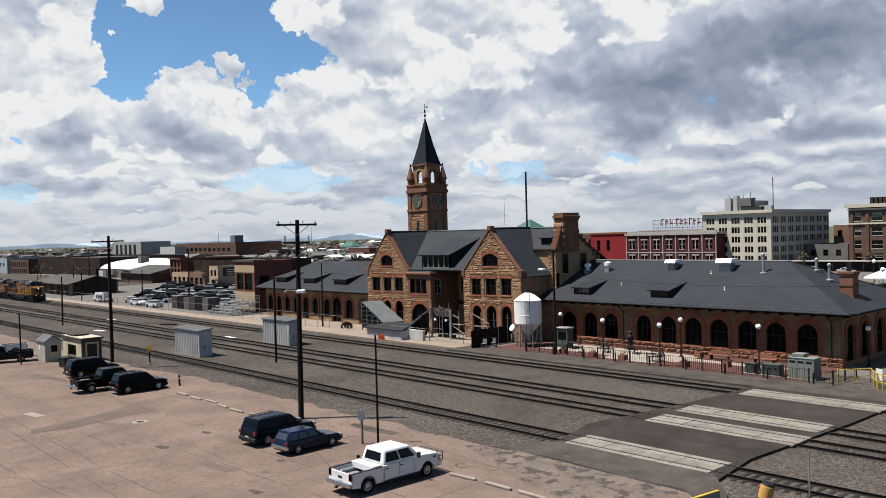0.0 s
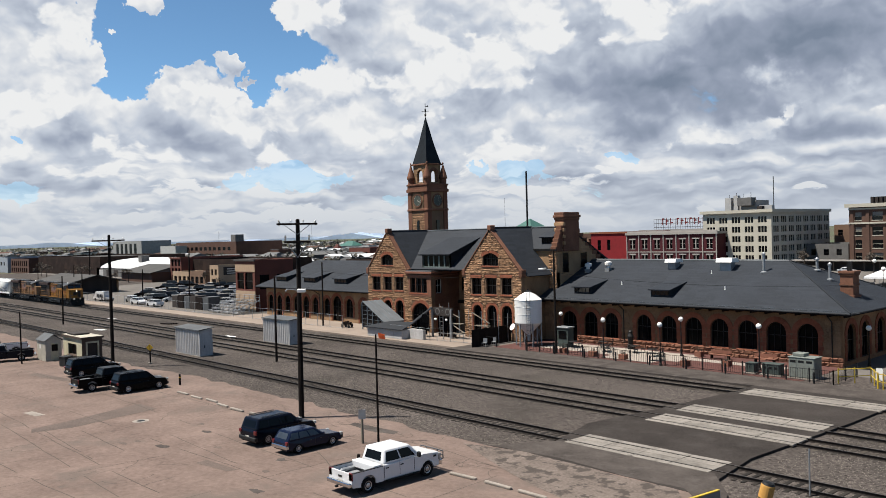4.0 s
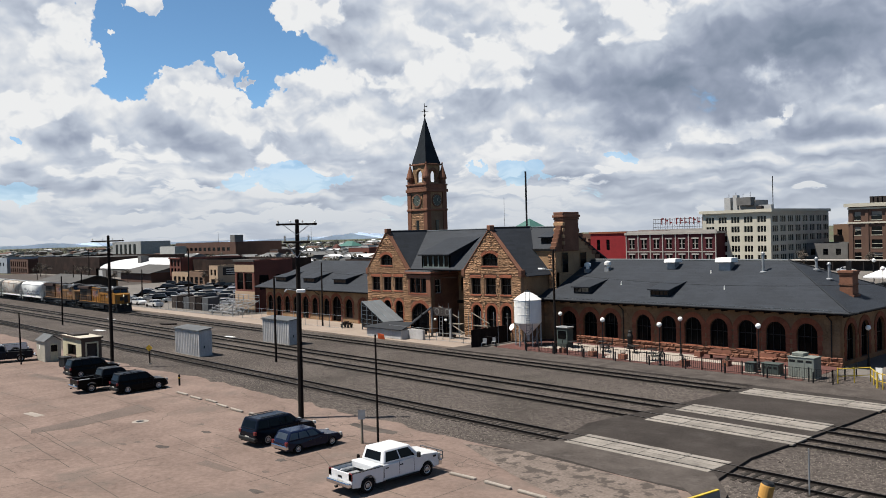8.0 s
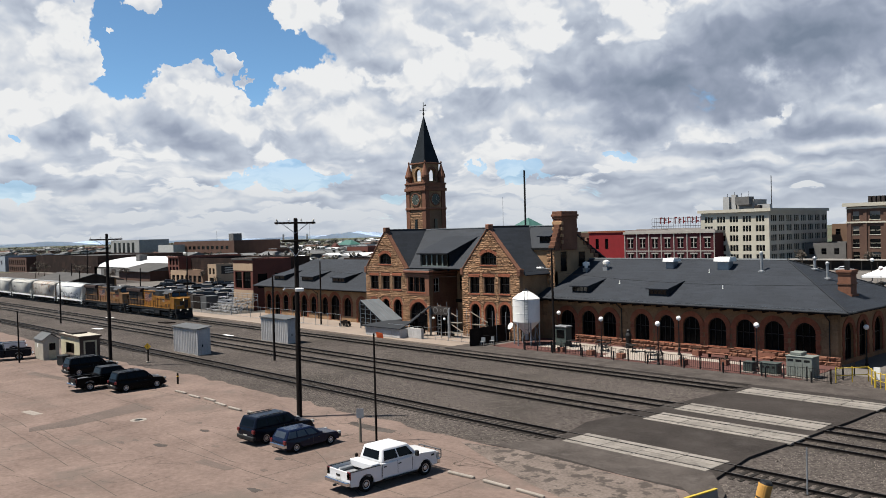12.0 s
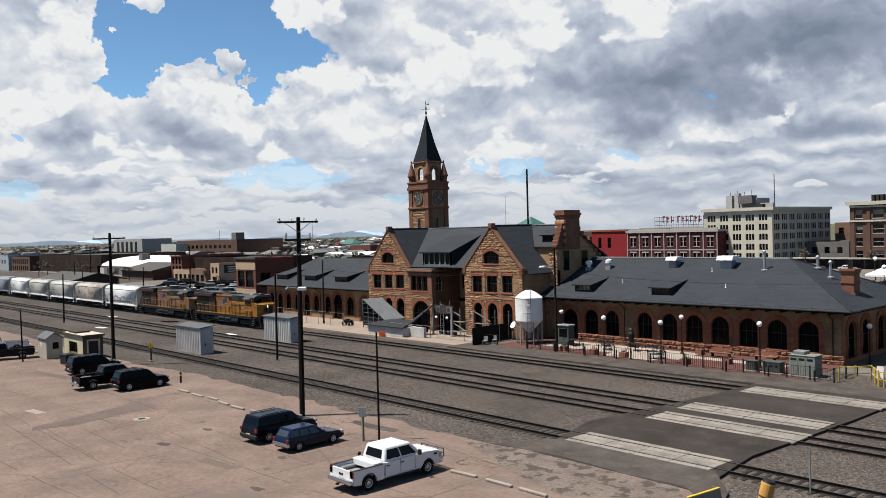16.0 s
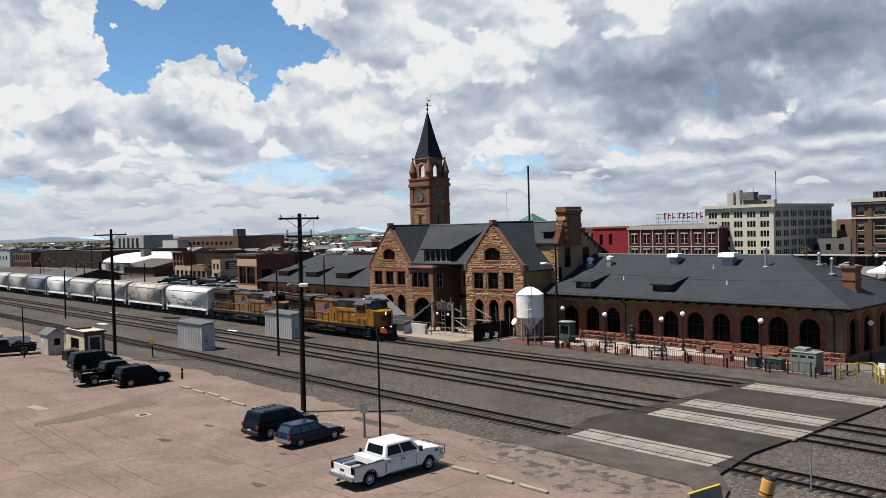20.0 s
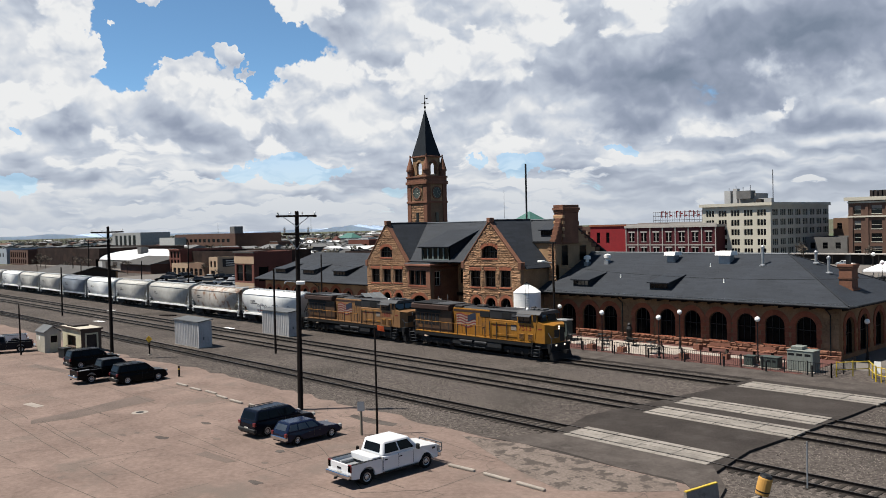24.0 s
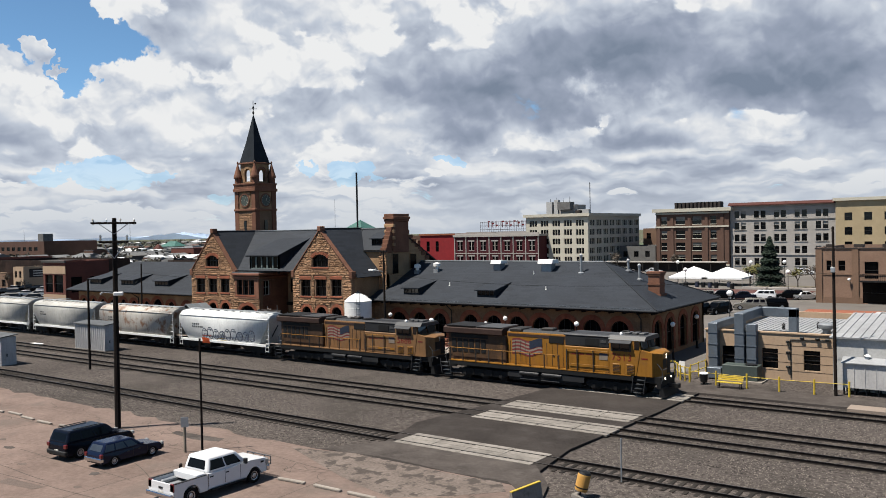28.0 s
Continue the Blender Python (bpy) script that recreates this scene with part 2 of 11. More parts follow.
mk("asphalt_old", (0.0479, 0.0411, 0.0371), 0.92, grain=0.2, grain_scale=6.0, stain=0.3, stain_scale=0.5, bump=0.3, second=(0.0634, 0.0549, 0.0500), second_at=(0.5, 0.66), second_scale=0.9, spec=0.06)
mk("gravel", (0.0920, 0.0800, 0.0710), 0.95, grain=0.2, island=0.75, spec=0.06)
mk("lot_broken", (0.1056, 0.0859, 0.0746), 0.92, grain=0.3, grain_scale=7.0, stain=0.2, stain_scale=0.5, bump=0.5, bump_scale=6.0, second=(0.0493, 0.0415, 0.0366), second_at=(0.5, 0.58), second_scale=1.1, spec=0.06)
mk("crack", (0.0660, 0.0540, 0.0460), 0.95, spec=0.1)
mk("panel", (0.1480, 0.1330, 0.1170), 0.85, grain=0.15, stain=0.2, stain_scale=0.7, own=0.1, bump=0.2, second=(0.0845, 0.0739, 0.0634), second_at=(0.5, 0.72), second_scale=1.6)
mk("platform", (0.1744, 0.1389, 0.1128), 0.88, grain=0.1, stain=0.12, stain_scale=0.3, bump=0.15)
mk("patio", (0.2155, 0.1860, 0.1595), 0.88, grain=0.1, stain=0.12, stain_scale=0.3, bump=0.1)
mk("brick_paving", (0.0643, 0.0265, 0.0219), 0.9, grain=0.2, grain_scale=9, stain=0.15, bump=0.3)
mk("rail", (0.0106, 0.0079, 0.0068), 0.6, 0.4, grain=0.2)
mk("rail_top", (0.0908, 0.0832, 0.0757), 0.45, 0.8)
mk("tie_old", (0.0348, 0.0288, 0.0235), 0.95, grain=0.4, island=0.5, second=(0.0568, 0.0454, 0.0348), second_at=(0.5, 0.75), second_scale=2.0)
mk("tie", (0.0114, 0.0091, 0.0072), 0.95, grain=0.4, own=0.5, island=0.5, second=(0.0341, 0.0273, 0.0204), second_at=(0.6, 0.8), second_scale=2.0)
mk("plain_roof", (0.0757, 0.0757, 0.0757), 0.9, island=0.5, grain=0.1)
mk("plain_wall", (0.2270, 0.2157, 0.1968), 0.9, island=0.5, grain=0.1)
mk("soil", (0.0832, 0.0681, 0.0492), 0.95, grain=0.25, stain=0.25, stain_scale=0.15, second=(0.0757, 0.0795, 0.0378), second_at=(0.52, 0.66), second_scale=0.08)
mk("plain", (0.0620, 0.0578, 0.0414), 1.0, grain=0.2, grain_scale=0.4, stain=0.3, stain_scale=0.01, second=(0.0568, 0.0696, 0.0416), second_at=(0.46, 0.6), second_scale=0.006, spec=0.1)
# distance haze put into the far hills: pale blue base, faint glow
mk("hill_haze", (0.56, 0.62, 0.70), 1.0, glow=0.13, grain=0.15, grain_scale=0.02, stain=0.2, stain_scale=0.004, spec=0.0)
mk("stone", (0.245, 0.142, 0.08), 0.92, grain=0.22, grain_scale=5.0, stain=0.14, stain_scale=0.8, own=0.17, island=0.17, bump=0.9, bump_scale=5.0, spec=0.2)
mk("stone_joint", (0.1287, 0.0832, 0.0530), 0.95, grain=0.2, stain=0.15, bump=0.5, spec=0.15)
mk("stone_plain", (0.2050, 0.1260, 0.0700), 0.92, grain=0.2, stain=0.2, stain_scale=0.5, own=0.2, island=0.25, bump=0.5, bump_scale=6, spec=0.2)
mk("redstone", (0.1778, 0.0605, 0.0333), 0.9, grain=0.2, stain=0.15, own=0.09, island=0.1, bump=0.5, bump_scale=6, spec=0.2)
mk("slate", (0.0120, 0.0145, 0.0190), 0.75, grain=0.14, grain_scale=3.0, stain=0.14, stain_scale=0.25, own=0.12, island=0.2, bump=0.25, bump_scale=8, spec=0.22)
mk("slate_edge", (0.0092, 0.0110, 0.0139), 0.8, spec=0.3)
mk("spire", (0.0125, 0.0158, 0.0196), 0.85, grain=0.15, stain=0.2, own=0.15, bump=0.2, spec=0.1)
mk("gutter", (0.1211, 0.1287, 0.1324), 0.45, 0.6)
mk("timber_dark", (0.0106, 0.0072, 0.0061), 0.9, grain=0.25, spec=0.1)
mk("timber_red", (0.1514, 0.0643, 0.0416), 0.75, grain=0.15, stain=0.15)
mk("glass", (0.0015, 0.0018, 0.0023), 0.1, grain=0.0, stain=0.0, spec=0.3)
mk("glass_old", (0.0019, 0.0019, 0.0023), 0.15, grain=0.0, stain=0.3, stain_scale=0.7, own=0.4, spec=0.12)
mk("frame_dark", (0.0091, 0.0072, 0.0064), 0.6)
mk("frame_pale", (0.3612, 0.3440, 0.3096), 0.6)
mk("white_paint", (0.5801, 0.5687, 0.5455), 0.5, grain=0.04, stain=0.06, streak=0.06)
mk("pole", (0.0091, 0.0064, 0.0053), 0.95, grain=0.3, stain=0.3, streak=0.3, spec=0.15)
mk("iron", (0.0038, 0.0038, 0.0040), 0.55, 0.3, spec=0.4)
mk("steel", (0.1238, 0.1273, 0.1307), 0.4, 0.8, stain=0.2)
mk("galvanised", (0.2322, 0.2408, 0.2494), 0.5, 0.5, stain=0.15, own=0.1)
mk("duct", (0.0908, 0.1060, 0.1249), 0.5, 0.4, stain=0.15)
mk("globe", (0.7, 0.69, 0.66), 0.3)
mk("shed_metal", (0.3179, 0.3065, 0.2989), 0.6, 0.0, stain=0.12, streak=0.15)
mk("shed_roof", (0.0583, 0.0609, 0.0635), 0.7, 0.0, stain=0.2)
mk("beige", (0.2870, 0.2609, 0.2152), 0.75, stain=0.12, streak=0.1)
mk("cream", (0.3412, 0.3111, 0.2208), 0.7, stain=0.12, streak=0.1)
mk("brown_trim", (0.0530, 0.0363, 0.0273), 0.7)
mk("yellow", (0.3633, 0.2573, 0.0265), 0.5, stain=0.15, second=(0.3027, 0.2270, 0.0908), second_at=(0.6, 0.75), second_scale=2)
mk("loco_yellow", (0.1780, 0.0790, 0.0115), 0.5, grain=0.06, stain=0.12, stain_scale=0.5, streak=0.22, second=(0.1287, 0.0605, 0.0189), second_at=(0.5, 0.74), second_scale=0.9, spec=0.15)
mk("loco_yellow_worn", (0.1350, 0.0700, 0.0290), 0.5, grain=0.1, stain=0.2, stain_scale=0.6, streak=0.35, second=(0.1211, 0.0681, 0.0341), second_at=(0.5, 0.72), second_scale=0.8)
mk("loco_grey", (0.0136, 0.0136, 0.0143), 0.5, stain=0.2, streak=0.2)
mk("loco_grey_pale", (0.0378, 0.0378, 0.0393), 0.5, stain=0.15)
mk("loco_black", (0.0038, 0.0035, 0.0035), 0.7, grain=0.3, stain=0.3, spec=0.25)
mk("loco_dark", (0.0151, 0.0128, 0.0114), 0.65, stain=0.3)
mk("loco_red", (0.1050, 0.0200, 0.0180), 0.5)
mk("loco_brown", (0.0265, 0.0136, 0.0099), 0.6, stain=0.2)
mk("flag_white", (0.1500, 0.1220, 0.0980), 0.5)
mk("flag_blue", (0.0140, 0.0180, 0.0300), 0.5)
mk("hopper_white", (0.5400, 0.5400, 0.5250), 0.5, stain=0.12, streak=0.18, second=(0.3440, 0.3096, 0.2752), second_at=(0.62, 0.8), second_scale=0.7)
mk("hopper_grey", (0.3150, 0.3050, 0.2800), 0.55, stain=0.15, streak=0.25, second=(0.1892, 0.1589, 0.1287), second_at=(0.6, 0.8), second_scale=0.7)
mk("hopper_rust", (0.3200, 0.2950, 0.2620), 0.6, stain=0.15, streak=0.3, second=(0.1741, 0.0908, 0.0530), second_at=(0.5, 0.66), second_scale=0.9)
mk("hopper_blue", (0.1544, 0.1713, 0.1932), 0.55, stain=0.15, streak=0.25)
mk("red_brick", (0.1003, 0.0342, 0.0248), 0.9, grain=0.15, stain=0.15, stain_scale=0.3, own=0.15)
mk("brown_brick", (0.0678, 0.0354, 0.0253), 0.9, grain=0.15, stain=0.12, stain_scale=0.3)
mk("tan_brick", (0.1299, 0.0797, 0.0532), 0.9, grain=0.12, stain=0.12, stain_scale=0.3)
mk("bright_red", (0.1476, 0.0083, 0.0106), 0.75, grain=0.08, stain=0.1)
mk("maroon", (0.046, 0.0062, 0.0092), 0.75, grain=0.08, stain=0.1)
mk("cream_stone", (0.3600, 0.3350, 0.2750), 0.85, grain=0.08, stain=0.08, stain_scale=0.2)
mk("pale_stone", (0.2550, 0.2350, 0.2150), 0.85, grain=0.08, stain=0.08)
mk("ochre_stone", (0.2700, 0.2120, 0.1280), 0.85, grain=0.08, stain=0.08)
mk("stucco", (0.2750, 0.1950, 0.1300), 0.9, grain=0.08, stain=0.1, stain_scale=0.3, bump=0.15, streak=0.1)
mk("grey_wall", (0.1009, 0.0972, 0.0935), 0.9, stain=0.15)
mk("soot_brick", (0.02, 0.0135, 0.0115), 0.95, grain=0.2, stain=0.25, stain_scale=0.3, second=(0.032, 0.02, 0.016), second_at=(0.5, 0.65), second_scale=0.25, spec=0.08)
mk("clock_face", (0.045, 0.055, 0.046), 0.5, stain=0.1)
mk("sage", (0.0984, 0.1211, 0.1135), 0.6, stain=0.1)
mk("concrete_grey", (0.2043, 0.2043, 0.1983), 0.9, stain=0.1, streak=0.1)
mk("rose_brick", (0.1650, 0.1030, 0.0720), 0.9, grain=0.15, stain=0.12, stain_scale=0.4)
mk("blind", (0.1514, 0.1438, 0.1287), 0.7, own=0.4)
mk("dark_wall", (0.0273, 0.0219, 0.0197), 0.9, stain=0.2)
mk("white_wall", (0.3000, 0.2950, 0.2850), 0.8, stain=0.08)
mk("blue_wall", (0.2000, 0.2200, 0.2450), 0.8, stain=0.08)
mk("roof_flat", (0.0443, 0.0421, 0.0399), 0.9, stain=0.2, stain_scale=0.2)
mk("roof_white", (0.4128, 0.4128, 0.4128), 0.7, stain=0.05)
mk("roof_metal", (0.0579, 0.0630, 0.0681), 0.65, 0.0, stain=0.15, streak=0.1)
mk("umber_brick", (0.0795, 0.0454, 0.0333), 0.9, grain=0.15, stain=0.12, stain_scale=0.3)
mk("loco_dirt", (0.0416, 0.0219, 0.0106), 0.6, grain=0.15, stain=0.35, stain_scale=0.8, streak=0.3, second=(0.1211, 0.0568, 0.0151), second_at=(0.55, 0.75), second_scale=0.7)
mk("glass_light", (0.0265, 0.0318, 0.0393), 0.08, spec=0.4, grain=0.1, stain=0.3)
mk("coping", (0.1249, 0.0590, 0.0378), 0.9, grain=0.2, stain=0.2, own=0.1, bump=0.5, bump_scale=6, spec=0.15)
mk("roof_pale", (0.2000, 0.2030, 0.2070), 0.7, stain=0.12, streak=0.08)
mk("roof_red", (0.0520, 0.0160, 0.0120), 0.8)
mk("copper", (0.0300, 0.0850, 0.0720), 0.7, stain=0.15)
mk("tent", (0.6192, 0.6192, 0.6192), 0.6, stain=0.02)
mk("tyre", (0.0030, 0.0030, 0.0030), 0.9, spec=0.2)
mk("rim", (0.3612, 0.3612, 0.3698), 0.35, 0.8)
mk("car_white", (0.4700, 0.4700, 0.4750), 0.25, clear=0.5, grain=0.02, stain=0.03)
mk("car_black", (0.0015, 0.0015, 0.0018), 0.28, clear=0.0, spec=0.07, grain=0.05, stain=0.1)
mk("car_blue", (0.004, 0.007, 0.02), 0.2, spec=0.2, grain=0.03, stain=0.08)
mk("car_navy", (0.0026, 0.0038, 0.0079), 0.25, clear=0.0, spec=0.12, grain=0.05, stain=0.1)
mk("car_silver", (0.3300, 0.3350, 0.3400), 0.3, 0.5, clear=0.4, own=0.3)
mk("car_tan", (0.2200, 0.2000, 0.1700), 0.3, 0.4, clear=0.4, own=0.3)
mk("car_red", (0.1968, 0.0151, 0.0151), 0.3, clear=0.5)
mk("car_glass", (0.0023, 0.0026, 0.0030), 0.04, spec=0.5, grain=0, stain=0)
mk("glass_tint", (0.0015, 0.0015, 0.0018), 0.08, spec=0.1, grain=0, stain=0)
mk("lamp_red", (0.0964, 0.0077, 0.0077), 0.3, clear=0.5)
mk("lamp_clear", (0.2270, 0.2270, 0.2195), 0.2, clear=0.5)
mk("headlight", (1.0, 0.9, 0.72), 0.3, glow=0.8)
mk("chrome", (0.6, 0.6, 0.6), 0.18, 1.0)
mk("plastic_dark", (0.0091, 0.0091, 0.0091), 0.6)
mk("orange", (0.5676, 0.0908, 0.0227), 0.6)
mk("utility_green", (0.0393, 0.0500, 0.0454), 0.6, stain=0.15)
mk("cabinet_green", (0.1287, 0.1400, 0.1249), 0.6, stain=0.15, streak=0.15)
mk("wood_pale", (0.1300, 0.1120, 0.0880), 0.8, own=0.2)
mk("bark", (0.0530, 0.0393, 0.0303), 0.95)
mk("spruce", (0.0092, 0.0166, 0.0100), 0.9, grain=0.3, island=0.5)
mk("leaf_spring", (0.1211, 0.1135, 0.0378), 0.8, island=0.4)
mk("leaf_bare", (0.0757, 0.0620, 0.0492), 0.9, island=0.4)
mk("leaf_far", (0.0454, 0.0424, 0.0341), 0.9, island=0.4)
mk("drum", (0.3406, 0.1816, 0.0454), 0.6, stain=0.2)
mk("kerb", (0.1822, 0.1595, 0.1367), 0.85, stain=0.1)
mk("sign_yellow", (0.4162, 0.2497, 0.0227), 0.6)
mk("graffiti", (0.0227, 0.0265, 0.0454), 0.6)
mk("ink", (0.0227, 0.0227, 0.0265), 0.6)
mk("ink_red", (0.0984, 0.0091, 0.0076), 0.5)


# ---- mesh helpers ----
def finish(bm, name, mat):
    mesh = bpy.data.meshes.new(name)
    bmesh.ops.recalc_face_normals(bm, faces=bm.faces)
    bm.to_mesh(mesh)
    bm.free()
    if mat:
        mesh.materials.append(M[mat])
    return mesh


def part(name, bm, mat, parent=None, label="", at=None):
    """Links a bmesh or a mesh as one object under a thing or under a part."""
    mesh = finish(bm, name, mat) if isinstance(bm, bmesh.types.BMesh) else bm
    ob = new(name, mesh)
    ob.parent = parent
    if at is not None:
        ob.matrix_basis = at
    return tagged(ob, label)


def thing(name, label, category, at=None, group="", kind=""):
    ob = new(name)
    ob.empty_display_size = 0.2
    if at is not None:
        ob.matrix_basis = at
    return tagged(ob, label, category, group, kind)


def structure(name, bm, mat, label="", category=""):
    return tagged(part(name, bm, mat), label, category, "", "structure")


BOX_FACES = ((0, 3, 2, 1), (4, 5, 6, 7), (0, 1, 5, 4), (1, 2, 6, 5), (2, 3, 7, 6), (3, 0, 4, 7))


def box(bm, x0, x1, y0, y1, z0, z1, turn=None):
    pts = [(x0, y0, z0), (x1, y0, z0), (x1, y1, z0), (x0, y1, z0), (x0, y0, z1), (x1, y0, z1), (x1, y1, z1), (x0, y1, z1)]
    v = [bm.verts.new(turn @ Vector(p) if turn else p) for p in pts]
    for f in BOX_FACES:
        bm.faces.new([v[i] for i in f])
    return v


def boxes(*rows):
    bm = bmesh.new()
    for r in rows:
        box(bm, *r)
    return bm


def soft_box(x0, x1, y0, y1, z0, z1, r=0.03, segments=1):
    bm = boxes((x0, x1, y0, y1, z0, z1))
    bmesh.ops.bevel(bm, geom=bm.edges[:], offset=r, segments=segments, affect="EDGES", profile=0.6)
    return bm


def tube(bm, a, b, r0, r1=None, n=10, caps=True):
    """A round bar from a to b."""
    a, b = Vector(a), Vector(b)
    r1 = r0 if r1 is None else r1
    q = (b - a).to_track_quat("Z", "Y")
    rings = []
    for c, r in ((a, r0), (b, r1)):
        rings.append([bm.verts.new(c + q @ Vector((r * math.cos(2 * math.pi * i / n), r * math.sin(2 * math.pi * i / n), 0))) for i in range(n)])
    for i in range(n):
        bm.faces.new((rings[0][i], rings[0][(i + 1) % n], rings[1][(i + 1) % n], rings[1][i]))
    if caps:
        bm.faces.new(rings[0][::-1])
        bm.faces.new(rings[1])


def tubes(*rows, n=8):
    bm = bmesh.new()
    for r in rows:
        tube(bm, *r, n=n)
    return bm


def lathe(profile, n=16, at=(0, 0, 0)):
    """A turned body: profile rows of radius and height."""
    bm = bmesh.new()
    rings = []
    for r, z in profile:
        rings.append([bm.verts.new((at[0] + r * math.cos(2 * math.pi * i / n), at[1] + r * math.sin(2 * math.pi * i / n), at[2] + z)) for i in range(n)])
    for lo, hi in zip(rings, rings[1:]):
        for i in range(n):
            bm.faces.new((lo[i], lo[(i + 1) % n], hi[(i + 1) % n], hi[i]))
    bm.faces.new(rings[0][::-1])
    bm.faces.new(rings[-1])
    bmesh.ops.remove_doubles(bm, verts=bm.verts, dist=1e-4)
    return bm


def prism(bm, pts, depth):
    """A plate: the outline pts (3D, in one plane) pushed by the vector depth."""
    depth = Vector(depth)
    lo = [bm.verts.new(p) for p in pts]
    hi = [bm.verts.new(Vector(p) + depth) for p in pts]
    bm.faces.new(lo)
    bm.faces.new(hi[::-1])
    for i in range(len(pts)):
        j = (i + 1) % len(pts)
        bm.faces.new((lo[i], hi[i], hi[j], lo[j]))


def plate(pts, depth):
    bm = bmesh.new()
    prism(bm, pts, depth)
    return bm


def slab(pts, thick=0.15):
    """A roof plane through pts, with its thickness below."""
    a, b, c = (Vector(p) for p in pts[:3])
    normal = (b - a).cross(c - a).normalized()
    if normal.z < 0:
        normal = -normal
    return plate(pts, -normal * thick)


def pierced(outline, holes, to_world, thick):
    """A wall with openings: outline and holes as (u, v) loops, placed by to_world(u, v, depth)."""
    bm = bmesh.new()
    edges = []
    for loop in [outline] + holes:
        v = [bm.verts.new((p[0], p[1], 0)) for p in loop]
        for i in range(len(v)):
            edges.append(bm.edges.new((v[i], v[(i + 1) % len(v)])))
    bmesh.ops.triangle_fill(bm, use_beauty=True, use_dissolve=False, edges=edges, normal=(0, 0, 1))
    # keep only faces inside the outline and outside all holes
    def inside(x, y, loop):
        hit = False
        for i in range(len(loop)):
            (x1, y1), (x2, y2) = loop[i][:2], loop[(i + 1) % len(loop)][:2]
            if (y1 > y) != (y2 > y) and x < (x2 - x1) * (y - y1) / (y2 - y1) + x1:
                hit = not hit
        return hit
    gone = [f for f in bm.faces if any(inside(*f.calc_center_median()[:2], h) for h in holes)]
    bmesh.ops.delete(bm, geom=gone, context="FACES")
    front = bm.faces[:]
    made = bmesh.ops.extrude_face_region(bm, geom=front)
    moved = {v for v in made["geom"] if isinstance(v, bmesh.types.BMVert)}
    for v in bm.verts:
        v.co = to_world(v.co.x, v.co.y, thick if v in moved else 0.0)
    return bm


def arch_loop(c, w, z0, z1, n=12):
    """A round-headed opening: centre, width, sill and crown."""
    r = w / 2
    s = z1 - r
    return [(c - r, z0), (c + r, z0)] + [(c + r * math.cos(math.pi * i / n), s + r * math.sin(math.pi * i / n)) for i in range(n + 1)]


def low_arch_loop(c, w, z0, z1, rise, n=10):
    r = (w * w / 4 + rise * rise) / (2 * rise)
    a = math.asin(w / 2 / r)
    return [(c - w / 2, z0), (c + w / 2, z0)] + [(c + r * math.sin(a - 2 * a * i / n), z1 - r + r * math.cos(a - 2 * a * i / n)) for i in range(n + 1)]


def rect_loop(x0, x1, z0, z1):
    return [(x0, z0), (x1, z0), (x1, z1), (x0, z1)]


def letters(name, text, size, mat, parent, at, thick=0.01):
    """Raised lettering in the built-in font, as a mesh."""
    curve = bpy.data.curves.new(name, "FONT")
    curve.body, curve.size, curve.extrude = text, size, thick
    curve.align_x, curve.align_y = "CENTER", "CENTER"
    holder = bpy.data.objects.new("letters", curve)
    scene.collection.objects.link(holder)
    mesh = bpy.data.meshes.new_from_object(holder.evaluated_get(bpy.context.evaluated_depsgraph_get()))
    bpy.data.objects.remove(holder)
    mesh.materials.clear()
    mesh.materials.append(M[mat])
    return part(name, mesh, None, parent, "", at)


